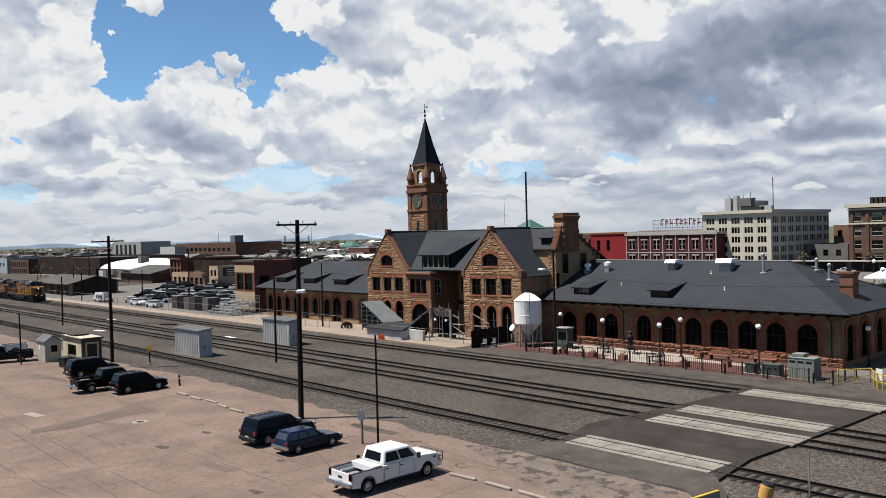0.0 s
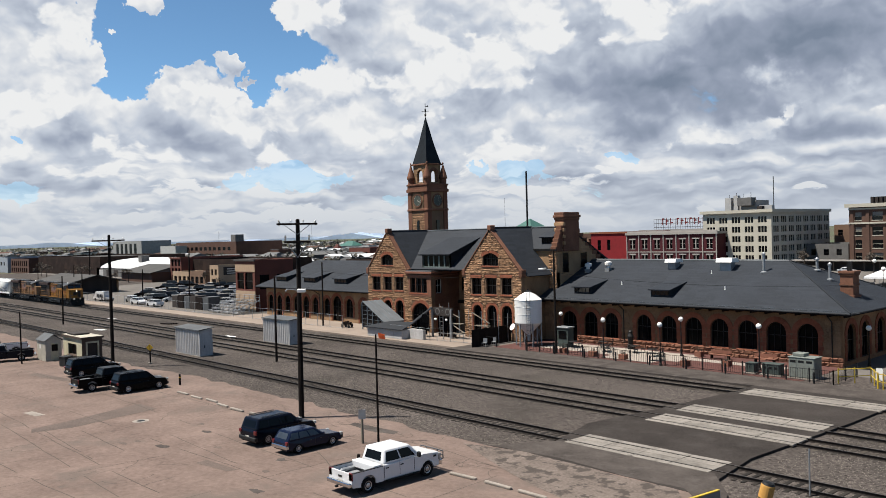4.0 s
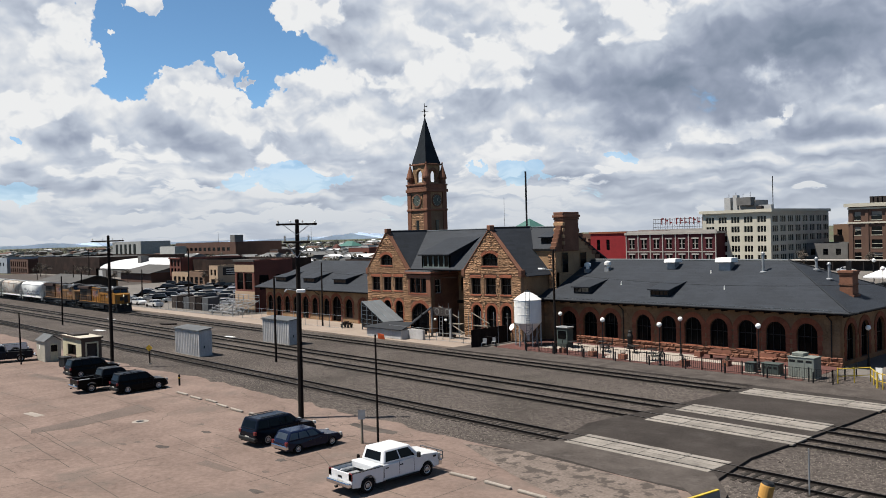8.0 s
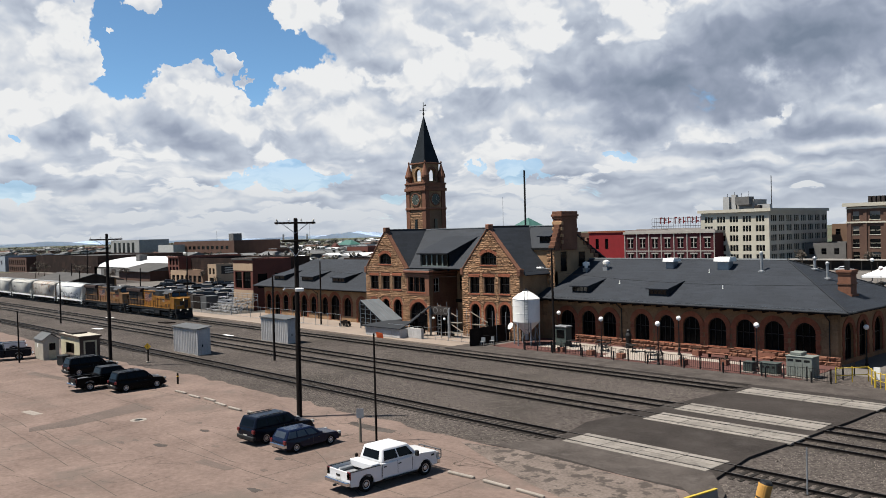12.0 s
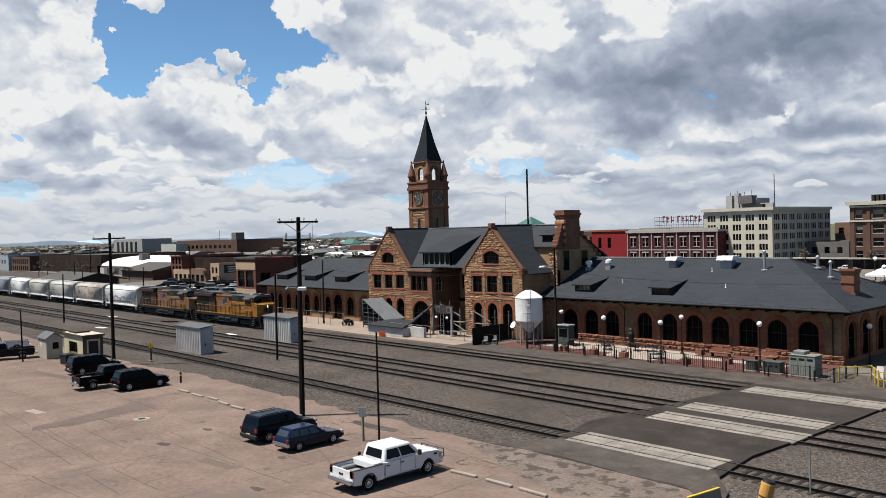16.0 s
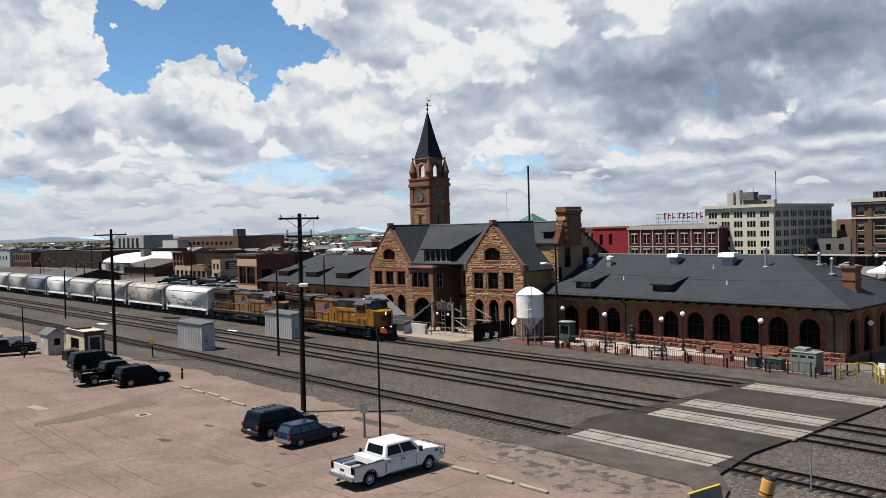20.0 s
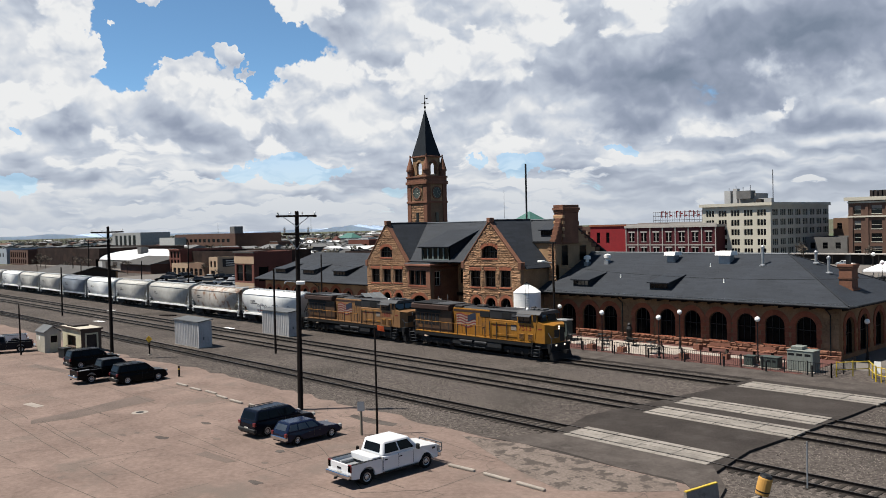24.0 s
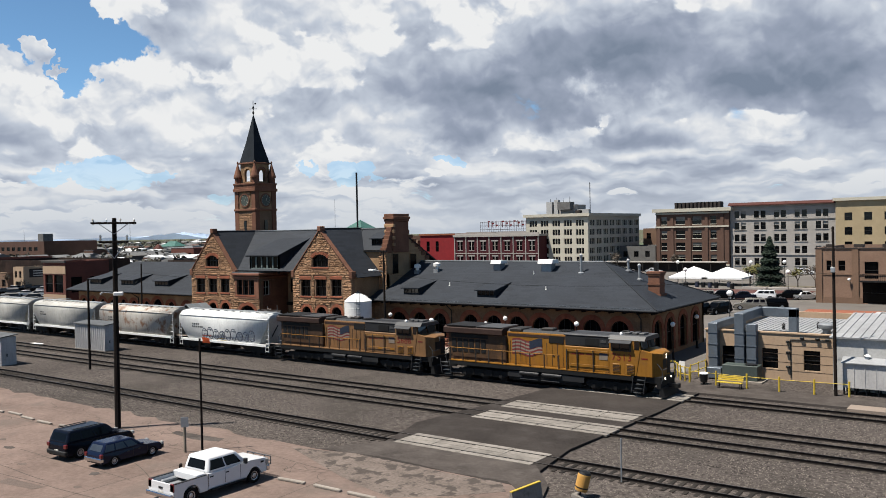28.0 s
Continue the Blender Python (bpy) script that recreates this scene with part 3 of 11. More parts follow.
# ---- ground ----
def ground():
    bm = bmesh.new()
    ring = [(4600 * math.cos(2 * math.pi * i / 64), 4600 * math.sin(2 * math.pi * i / 64), -0.42) for i in range(64)]
    bm.faces.new([bm.verts.new(p) for p in ring])
    structure("ground", bm, "plain", "dry spring prairie and town ground reaching the horizon", "ground")

    def sheet(name, pts, top, mat, label, category, depth=0.3):
        return structure(name, plate([(x, y, top) for x, y in pts], (0, 0, -depth)), mat, label, category)

    rng = random.Random(4)
    def ragged(x0, x1, y, step, rough):
        pts, x = [], x0
        while x < x1:
            pts.append((x, y + rng.uniform(-rough, rough)))
            x += step * rng.uniform(0.6, 1.4)
        return pts + [(x1, y)]

    sheet("ground_bed", [(-430, 30), (90, 30), (90, 70), (-430, 70)], -0.20, "ballast", "grey-brown gravel ballast of the rail yard", "ballast")
    edge = [(-240, 33.8)] + ragged(-180, -84, 35.2, 3.0, 0.35) + ragged(-80, -40, 36.3, 1.5, 0.4) + [(-36, 36.2), (-33.2, 36.6), (-31, 37.0), (-28.4, 36.8), (-26, 36.5), (-22.7, 36.8), (-21.6, 35.9), (-19.6, 34), (-17, 30), (-15, 20), (-14, -40)]
    sheet("pavement_lot", [(-240, -40)] + edge, -0.05, "lot", "worn pinkish concrete parking lot with cracks and stains", "parking lot", 0.3)
    # asphalt apron of the crossing, by the station and the street
    road = [(-32.8, 36.6), (-33.6, 40), (-35.0, 45), (-34.0, 52), (-33.2, 60), (-32.9, 68.0), (-22.0, 68.0), (-22.2, 56), (-22.6, 49), (-22.9, 44), (-21.8, 36.3)]
    sheet("road_crossing", road, -0.035, "asphalt", "dark patched asphalt of the grade crossing", "road", 0.2)
    sheet("road_apron", [(-35.8, 36.3), (-34.6, 38.2), (-33.4, 40.0), (-22.9, 40.0), (-20.6, 37.2), (-19.4, 34.0), (-21.4, 35.6), (-22.7, 36.7), (-26, 36.4), (-28.4, 36.7), (-31, 36.9)], -0.030, "asphalt_old", "weathered asphalt apron before the crossing", "road", 0.2)
    sheet("pavement_broken", [(-37.5, 35.6), (-35.6, 36.05), (-33.4, 36.7), (-28.4, 36.5), (-26, 36.2), (-22.9, 36.4), (-21.9, 35.2), (-23.6, 33.4), (-26.2, 31.4), (-28.2, 31.9), (-30.9, 32.8), (-34.2, 34.2)], -0.042, "lot_broken", "crazed and patched old paving beside the crossing", "pavement", 0.2)
    sheet("pavement_platform", [(-300, 65.3), (-69.8, 65.3), (-69.8, 68.8), (-72, 74.9), (-128, 74.9), (-130, 68.6), (-300, 68.2)], -0.02, "platform", "pale concrete station platform beside the track", "platform", 0.3)
    sheet("pavement_path", [(-69.8, 64.2), (90, 64.2), (90, 68.2), (-69.8, 68.2)], -0.025, "asphalt_old", "grey asphalt walkway along the track", "pavement", 0.3)
    sheet("pavement_patio", [(-66.4, 68.2), (-31.0, 68.2), (-31.0, 77.2), (-66.4, 77.2)], -0.012, "brick_paving", "red brick paving of the station patio", "patio", 0.3)
    for x0, x1, y0, y1 in ((-62, -44.4, 71.0, 75.8), (-44.4, -34.6, 72.6, 74.0), (-52, -46, 69.0, 71.0)):
        sheet("pavement_slab", [(x0, y0), (x1, y0), (x1, y1), (x0, y1)], 0.0, "patio", "pale concrete slab of the patio", "patio", 0.1)
    sheet("pavement_street", [(-420, 68.2), (90, 68.2), (90, 245), (-420, 245)], -0.06, "street", "pale worn paving of streets and car parks", "street", 0.3)
    sheet("pavement_yard", [(-420, 68.6), (-258, 68.6), (-252, 92), (-262, 119), (-420, 119)], -0.055, "asphalt_old", "grey asphalt yard behind the freight shed", "yard", 0.2)
    sheet("pavement_plaza", [(-76, 150), (-36, 150), (-36, 172), (-76, 172)], -0.03, "brick_paving", "red brick plaza in front of the tents", "plaza", 0.2)
    sheet("pavement_lawn", [(-50, 172), (-24, 172), (-24, 186), (-50, 186)], -0.03, "soil", "dry lawn with trees beside the plaza", "lawn", 0.2)
    sheet("pavement_forecourt", [(-31.0, 68.2), (-9, 68.2), (-9, 73.2), (-31.0, 73.2)], -0.03, "ballast", "gravel strip before the low stucco building", "gravel", 0.2)
    sheet("pavement_ramp", [(-11.4, 63.6), (60, 63.6), (60, 65.2), (-11.4, 65.2)], 0.0, "platform", "pale concrete slab beside the track", "pavement", 0.2)


ground()


# ---- railway ----
TRACKS = {"near": 41.17, "middle_near": 49.42, "middle_far": 53.41, "far": 61.69}


def railway():
    ends = (-430.0, 90.0)
    rng = random.Random(8)
    tie_mesh = finish(soft_box(-0.12, 0.12, -1.28, 1.28, -0.11, 0.0, 0.015), "tie", "tie")
    plate_mesh = finish(boxes((-0.09, 0.09, -0.1, 0.1, 0, 0.012)), "tie_plate", "rail")
    for key, y in TRACKS.items():
        tr = thing("railway_track", "railway track with dark sleepers and rusty rails on ballast", "track", pose(0, y, 0), "tracks of the yard", "structure")
        for side in (-1, 1):
            c = side * 0.7525
            bm = bmesh.new()
            profile = [(-0.07, -0.185), (0.07, -0.185), (0.07, -0.172), (0.014, -0.15), (0.014, -0.045), (0.036, -0.035), (0.036, 0.0), (-0.036, 0.0), (-0.036, -0.035), (-0.014, -0.045), (-0.014, -0.15), (-0.07, -0.172)]
            prism(bm, [(ends[0], c + a, b) for a, b in profile], (ends[1] - ends[0], 0, 0))
            rail = part("rail", bm, "rail", tr)
            part("running_surface", boxes((ends[0], ends[1], c - 0.026, c + 0.026, 0.0, 0.003)), "rail_top", rail, "polished running surface of a rail")
        near = range(int((-98) / 0.56), int(-33 / 0.56)), range(int(-22 / 0.56), int(10 / 0.56))
        singles = set(list(near[0]) + list(near[1])) if key == "near" else set()
        rest = bmesh.new()
        sunk = 0.0 if key == "near" else 0.017
        old = None if key == "near" else "tie_old"
        for i in range(int(ends[0] / 0.56), int(ends[1] / 0.56)):
            x = i * 0.56
            if -33.3 < x < -22.2:
                continue
            m = pose(x + rng.uniform(-0.03, 0.03), rng.uniform(-0.05, 0.05), -0.165 - sunk + rng.uniform(-0.012, 0.006), 0, 0, rng.uniform(-1.5, 1.5))
            if i in singles:
                part("tie", tie_mesh, None, tr, "", m)
            else:
                box(rest, -0.12, 0.12, -1.28, 1.28, -0.11, 0.0, m)
        tagged(part("distant_ties", rest, old or "tie", tr, "dark wooden sleepers far along the track"), kind="stuff")


railway()


def crossing_panels():
    """Concrete panels between and beside the rails at the crossing."""
    rng = random.Random(3)
    for key, y, x0, x1 in (("a", 41.17, -33.0, -23.2), ("b", 49.42, -32.7, -22.4), ("c", 53.41, -32.8, -22.7), ("d", 61.69, -32.4, -22.0)):
        deck = thing("crossing_deck", "pale worn concrete crossing panels set between the rails", "crossing deck", pose(0, y, 0), "crossing decks", "structure")
        n = 4
        step = (x1 - x0) / n
        for lo, hi in ((-1.28, -0.83), (-0.66, -0.02), (0.02, 0.66), (0.83, 1.28)):
            for i in range(n):
                a, b = x0 + i * step + 0.02, x0 + (i + 1) * step - 0.02
                bm = soft_box(a, b, lo, hi, -0.12, -0.004 + rng.uniform(-0.008, 0.006), 0.015)
                part("panel", bm, "panel", deck)


crossing_panels()


def loose_gravel():
    """Coarse stones over the ballast, thousands of small rough lumps."""
    rng = np.random.default_rng(6)
    n = 110000
    near = rng.random(n) < 0.6
    x = np.where(near, rng.uniform(-75, 2, n), rng.uniform(-190, 2, n))
    y = np.where(near, rng.uniform(36.8, 60.5, n), rng.uniform(36.8, 65.0, n))
    on_track = np.min([np.abs(y - q) for q in TRACKS.values()], axis=0) < 1.3
    on_tie = np.abs(x / 0.56 - np.round(x / 0.56)) < 0.26
    free = ~((x > -35.5) & (x < -21.8)) & ~(on_track & on_tie)
    x, y = x[free], y[free]
    n = len(x)
    s = rng.uniform(0.03, 0.085, n)
    turn = rng.uniform(0, 6.28, n)
    corners = np.array([(1, 0, -0.3), (-0.5, 0.9, -0.3), (-0.6, -0.8, -0.3), (0.1, 0.05, 0.45)])
    c, q = np.cos(turn)[:, None], np.sin(turn)[:, None]
    px = (corners[:, 0] * c - corners[:, 1] * q) * s[:, None] + x[:, None]
    py = (corners[:, 0] * q + corners[:, 1] * c) * s[:, None] + y[:, None]
    pz = corners[:, 2] * s[:, None] - 0.195
    verts = np.stack([px, py, pz], -1).reshape(-1, 3)
    base = (np.arange(n) * 4)[:, None]
    faces = np.concatenate([base + np.array(f) for f in ((0, 1, 3), (1, 2, 3), (2, 0, 3))])
    mesh = bpy.data.meshes.new("loose_gravel")
    mesh.from_pydata(verts.tolist(), [], faces.tolist())
    mesh.materials.append(M["gravel"])
    tagged(part("loose_gravel", mesh, None), "coarse grey-brown stones over the ballast", "gravel", "", "stuff")


loose_gravel()


# ---- station building ----
def front(y):
    return lambda u, v, d: Vector((u, y + d, v))


def east(x):
    return lambda u, v, d: Vector((x - d, u, v))


STONES, RED_STONES = [], []
def stone_meshes():
    """Rock-faced blocks one metre wide and high; the front bulges towards -y."""
    rng = random.Random(21)
    for k in range(6):
        bm = bmesh.new()
        grid = {}
        for i in range(4):
            for j in range(4):
                edge = i in (0, 3) or j in (0, 3)
                u, v = (0, 0.12, 0.86, 1)[i] - 0.5, (0, 0.28, 0.82, 1)[j] - 0.5
                grid[i, j] = bm.verts.new((u * 0.985, -(0.02 if edge else 0.055 + rng.uniform(-0.02, 0.025)), v * 0.96 + (0 if edge else rng.uniform(-0.07, 0.07))))
        for i in range(3):
            for j in range(3):
                bm.faces.new((grid[i, j], grid[i + 1, j], grid[i + 1, j + 1], grid[i, j + 1]))
        loop = [grid[i, 0] for i in range(4)] + [grid[3, 1], grid[3, 2], grid[3, 3], grid[2, 3], grid[1, 3], grid[0, 3], grid[0, 2], grid[0, 1]]
        back = [bm.verts.new((v.co.x, 0.03, v.co.z)) for v in loop]
        for i in range(len(loop)):
            j = (i + 1) % len(loop)
            bm.faces.new((loop[i], back[i], back[j], loop[j]))
        STONES.append(finish(bm, "stone", "stone"))
    for mesh in STONES:
        red = mesh.copy()
        red.materials.clear()
        red.materials.append(M["coping"])
        RED_STONES.append(red)


stone_meshes()
STONE_JOBS = []   # walls that get their blocks at the end of the file


def window(parent, c, z0, z1, w, y, arched=False, rise=0.0, bars=1, pale=False, x_face=None):
    """A sash window in an opening: frame, panes, glazing bars. x_face: in a wall that faces +x, with c along y."""
    place = (lambda u, v, d: Vector((u, y + d, v))) if x_face is None else (lambda u, v, d: Vector((x_face - d, u, v)))
    loop = arch_loop(c, w, z0, z1) if arched else (low_arch_loop(c, w, z0, z1, rise) if rise else rect_loop(c - w / 2, c + w / 2, z0, z1))
    win = part("window", plate([place(u, v, 0.30) for u, v in loop], place(0, 0, 0.36) - place(0, 0, 0.30)), "glass_old", parent)
    k = 0.07
    shrink = lambda u, v: (c + (u - c) * (1 - 2 * k / w), z0 + k + (v - z0) * (1 - 2 * k / (z1 - z0)))
    part("window_frame", pierced(loop, [[shrink(*p) for p in loop]], lambda u, v, d: place(u, v, 0.2 + d), 0.09), "frame_pale" if pale else "frame_dark", win)
    bm = bmesh.new()
    zm = z0 + (z1 - z0) * 0.55
    for a0, a1, b0, b1 in [(c - w / 2 + k, c + w / 2 - k, zm - 0.035, zm + 0.035)] + [(c - w / 2 + w * i / (bars + 1) - 0.02, c - w / 2 + w * i / (bars + 1) + 0.02, z0 + k, z1 - k * 1.5) for i in range(1, bars + 1)]:
        prism(bm, [place(a0, b0, 0.23), place(a1, b0, 0.23), place(a1, b1, 0.23), place(a0, b1, 0.23)], place(0, 0, 0.28) - place(0, 0, 0.23))
    part("glazing_bar", bm, "frame_pale" if pale else "frame_dark", win)
    return win


def arch_ring(parent, c, w, z1, place, ring=0.5, n=11, z0=None, proud=0.07, mat="redstone"):
    """Voussoirs round an opening, each a piece, and the jamb blocks below them."""
    r, s = w / 2, z1 - w / 2
    a0 = math.pi / n
    for i in range(n):
        a, b = i * a0 + 0.005, (i + 1) * a0 - 0.005
        m = (a + b) / 2
        ro = r + ring
        pts = [(r, a), (ro, a), (ro + 0.01, m), (ro, b), (r, b), (r, m)]
        bm = bmesh.new()
        prism(bm, [place(c + q * math.cos(t), s + q * math.sin(t), -proud) for q, t in pts], place(0, 0, 0.12) - place(0, 0, -proud))
        part("voussoir", bm, mat, parent)
    if z0 is not None:
        for side in (-1, 1):
            z = z0
            k = 0
            while z < s - 0.15:
                h = min(0.42, s - z)
                wd = ring * (0.95 if k % 2 else 0.75)
                lo, hi = sorted((c + side * (r + 0.005), c + side * (r + wd)))
                bm = bmesh.new()
                prism(bm, [place(u, v, -proud * 0.8) for u, v in rect_loop(lo, hi, z + 0.012, z + h - 0.012)], place(0, 0, 0.1) - place(0, 0, -proud * 0.8))
                part("jamb_stone", bm, mat, parent)
                z += h
                k += 1


def plain_stones(parent, x0, x1, z0, z1, y, holes, mat, rng, height=0.42, width=0.9, proud=0.05, facing=None, cut=None):
    """Coursed blocks between openings."""
    place = facing or front(y)
    z, row = z0, 0
    while z < z1 - 0.05:
        h = min(height * rng.uniform(0.85, 1.15), z1 - z)
        u = x0 - (row % 2) * width * 0.4
        while u < x1:
            w = width * rng.uniform(0.6, 1.3)
            a, b = max(u, x0), min(u + w, x1)
            u += w
            if b - a < 0.12:
                continue
            if any(a < h1 and b > h0 and z < v1 and z + h > v0 for h0, h1, v0, v1 in holes):
                continue
            bm = bmesh.new()
            p = proud * rng.uniform(0.5, 1.3)
            prism(bm, [place(q, v, -p) for q, v in rect_loop(a + 0.012, b - 0.012, z + 0.012, z + h - 0.012)], place(0, 0, 0.05) - place(0, 0, -p))
            part("stone", bm, mat, parent)
        z += h
        row += 1


EAST_ARCHES = ((79.3, 2.0), (82.6, 2.0), (86.4, 2.0), (90.2, 2.0))


def right_wing():
    x0, x1, y0, y1, top = -66.1, -31.3, 77.0, 93.0, 5.0
    wing = thing("station_wing", "long red sandstone station wing with arches and slate hip roof", "station building", pose(0, 0, 0))
    arches = [(-62.35, 2.2, 0.0, 3.55), (-59.27, 1.95, 0.78, 3.62), (-56.4, 1.9, 0.78, 3.63), (-52.1, 1.9, 0.8, 3.66), (-49.03, 1.9, 0.82, 3.68), (-46.1, 1.95, 0.84, 3.7),
              (-43.2, 1.95, 0.86, 3.72), (-40.2, 1.95, 0.88, 3.73), (-37.3, 1.95, 0.9, 3.74), (-34.3, 1.95, 0.9, 3.75)]
    wall = part("wall", pierced(rect_loop(x0, x1, -0.1, top), [arch_loop(c, w, z0 + (0.001 if z0 == 0 else 0), z1) for c, w, z0, z1 in arches], front(y0), 0.5), "stone_plain", wing)
    side = part("wall", pierced(rect_loop(y0 + 0.5, y1, -0.1, top), [arch_loop(c, w, 0.3, 3.75) for c, w in EAST_ARCHES], east(x1), 0.5), "stone_plain", wing)
    part("wall", boxes((x0, x1, y1 - 0.5, y1, -0.1, top)), "stone_plain", wing)
    part("wall", boxes((x0, x0 + 0.5, y0 + 0.5, y1 - 0.5, -0.1, top)), "stone_plain", wing)
    part("floor", boxes((x0 + 0.5, x1 - 0.5, y0 + 0.5, y1 - 0.5, -0.1, 0.05)), "timber_dark", wing)
    for k, (c, w, z0, z1) in enumerate(arches):
        arch_ring(wall, c, w, z1, front(y0), 0.52, 11, z0 + 0.02)
        window(wall, c, max(z0, 0.02), z1, w, y0, True, bars=2)
    for c, w in EAST_ARCHES:
        arch_ring(side, c, w, 3.75, east(x1), 0.5, 11, 0.4)
        window(side, c, 0.3, 3.75, w, 0, True, bars=2, x_face=x1)
    rng = random.Random(5)
    holes = [(c - w / 2 - 0.45, c + w / 2 + 0.45, -1, z1 + 0.5) for c, w, z0, z1 in arches]
    plain_stones(wall, x0, x1, 1.0, 4.75, y0, holes, "stone_plain", rng, 0.45, 0.8, 0.03)
    # rock-faced plinth of red stone, battered, with sill blocks
    for z, h, p in ((-0.1, 0.48, 0.2), (0.38, 0.42, 0.13)):
        u = -61.1
        while u < x1 + 0.2:
            w = rng.uniform(0.4, 0.95)
            e = min(u + w, x1 + 0.25)
            part("plinth_stone", RED_STONES[rng.randrange(6)], None, wall, "", Matrix.LocRotScale(((u + e) / 2, y0 - p * rng.uniform(0.8, 1.1) + 0.06, z + h / 2), None, (e - u, rng.uniform(1.8, 3.2), h)))
            if z < 0:
                part("plinth_bed", boxes((u, e, y0 - p + 0.05, y0, z, z + h - 0.01)), "stone_joint", wall)
            u = e
    for c, w, z0, z1 in arches[1:]:
        part("sill", soft_box(c - w / 2 - 0.15, c + w / 2 + 0.15, y0 - 0.16, y0 + 0.3, z0 - 0.1, z0 + 0.03, 0.02), "redstone", wall)
    # roof
    e, ez, rz, ry = 1.4, 5.0, 9.22, 85.0
    xa, xb = -66.05, x1 + e
    ra, rb = -66.05, -39.6
    ya, yb = y0 - e, y1 + e
    roof = part("roof", slab([(xa, ya, ez), (xb, ya, ez), (rb, ry, rz), (ra, ry, rz)], 0.16), "slate", wing)
    part("roof", slab([(xb, ya, ez), (xb, yb, ez), (rb, ry, rz)], 0.16), "slate", wing)
    part("roof", slab([(xb, yb, ez), (xa, yb, ez), (ra, ry, rz), (rb, ry, rz)], 0.16), "slate", wing)
    slate_courses(wing, [(xa, ya, ez), (xb, ya, ez), (rb, ry, rz), (ra, ry, rz)])
    slate_courses(wing, [(xb, ya, ez), (xb, yb, ez), (rb, ry, rz), (rb, ry, rz)])
    part("ridge", tubes(((ra, ry, rz + 0.02), (rb, ry, rz + 0.02), 0.12)), "gutter", wing, "pale metal ridge cap")
    for p in ((xb, ya, ez), (xb, yb, ez)):
        part("hip", tubes(((rb, ry, rz + 0.03), (p[0], p[1], p[2] + 0.05), 0.07)), "slate_edge", wing)
    part("gutter", tubes(((xa, ya - 0.05, ez - 0.06), (xb + 0.05, ya - 0.05, ez - 0.06), 0.09)), "slate_edge", wing)
    part("gutter", tubes(((xb + 0.05, ya - 0.05, ez - 0.06), (xb + 0.05, yb, ez - 0.06), 0.09)), "slate_edge", wing)
    x = xa + 0.4
    while x < xb:
        part("snow_guard", boxes((x, x + 0.85, ya + 0.12, ya + 0.15, ez + 0.06, ez + 0.15)), "steel", wing)
        x += 1.15
    part("soffit", boxes((x0, xb, ya, y0 + 0.1, ez - 0.24, ez - 0.18)), "timber_dark", wing)
    part("soffit", boxes((x1 - 0.1, xb, y0 + 0.1, yb, ez - 0.24, ez - 0.18)), "timber_dark", wing)
    x = x0 + 0.5
    while x < x1 + 1:
        part("bracket", boxes((x, x + 0.14, ya + 0.2, y0, ez - 0.42, ez - 0.24)), "timber_dark", wing)
        x += 1.46
    for x in (-54.6, -32.0):
        bm = tubes(((x, ya + 0.1, ez - 0.2), (x, y0 - 0.18, ez - 0.95), 0.06), ((x, y0 - 0.18, ez - 0.95), (x, y0 - 0.18, 0.05), 0.06))
        part("downpipe", bm, "iron", wing)
    slope = (rz - ez) / (ry - ya)
    for x in (-60.4, -50.0):
        roof_dormer(wing, x, 77.0, ez + slope * (77.0 - ya), slope, 2.3, 0.8, 4.2)
    # vents, stacks and chimneys on the roof
    def on_roof(y):
        return ez + slope * (y - ya)
    for x, y, s, h in ((-52.2, 83.3, 0.6, 1.1), (-45.6, 83.2, 0.8, 1.3)):
        z = on_roof(y)
        vent = part("roof_vent", boxes((x - s * 0.8, x + s * 0.8, y - 0.45, y + 0.5, z - 0.35, z + h * 0.55)), "galvanised", wing)
        bm = bmesh.new()
        prism(bm, [(x - s * 1.15, y - 0.8, z + h * 0.55), (x - s * 1.15, y - 0.62, z + h * 0.9), (x - s * 1.15, y + 0.62, z + h * 0.9), (x - s * 1.15, y + 0.8, z + h * 0.55)], (s * 2.3, 0, 0))
        part("vent_hood", bm, "white_paint", vent)
    for x, y, h in ((-63.3, 82.0, 1.1), (-60.6, 82.4, 0.9)):
        z = on_roof(y)
        stack = part("roof_vent", boxes((x - 0.32, x + 0.32, y - 0.3, y + 0.3, z - 0.3, z + 0.35)), "galvanised", wing)
        part("vent_cap", lathe([(0.22, 0), (0.22, 0.35), (0.42, 0.36), (0.42, 0.7), (0.1, 0.85)], 12, (x, y, z + 0.3)), "white_paint", stack)
    for x, y, h in ((-41.2, 82.6, 1.9), (-37.2, 86.0, 1.1), (-35.3, 84.5, 1.5)):
        z = min(on_roof(y), ez + slope * (xb - x)) - 0.1
        part("vent_pipe", lathe([(0.35, 0), (0.35, 0.12), (0.13, 0.2), (0.13, h), (0.2, h), (0.2, h + 0.15), (0.05, h + 0.3)], 12, (x, y, z)), "galvanised", wing)
    for x, y in ((-46.9, 82.2), (-56.5, 79.3), (-43.6, 79.0)):
        part("roof_pipe", lathe([(0.12, 0), (0.05, 0.1), (0.05, 0.4)], 8, (x, y, on_roof(y) - 0.05)), "white_paint", wing)
    ch = part("chimney", boxes((-33.3, -32.1, 82.0, 83.4, 5.6, 8.0)), "coping", wing, "red brick chimney on the hip roof")
    for z, p in ((8.0, 0.08), (8.2, 0.14), (7.0, 0.06), (5.9, 0.16)):
        part("chimney_band", boxes((-33.3 - p, -32.1 + p, 82.0 - p, 83.4 + p, z, z + 0.2)), "coping", ch)
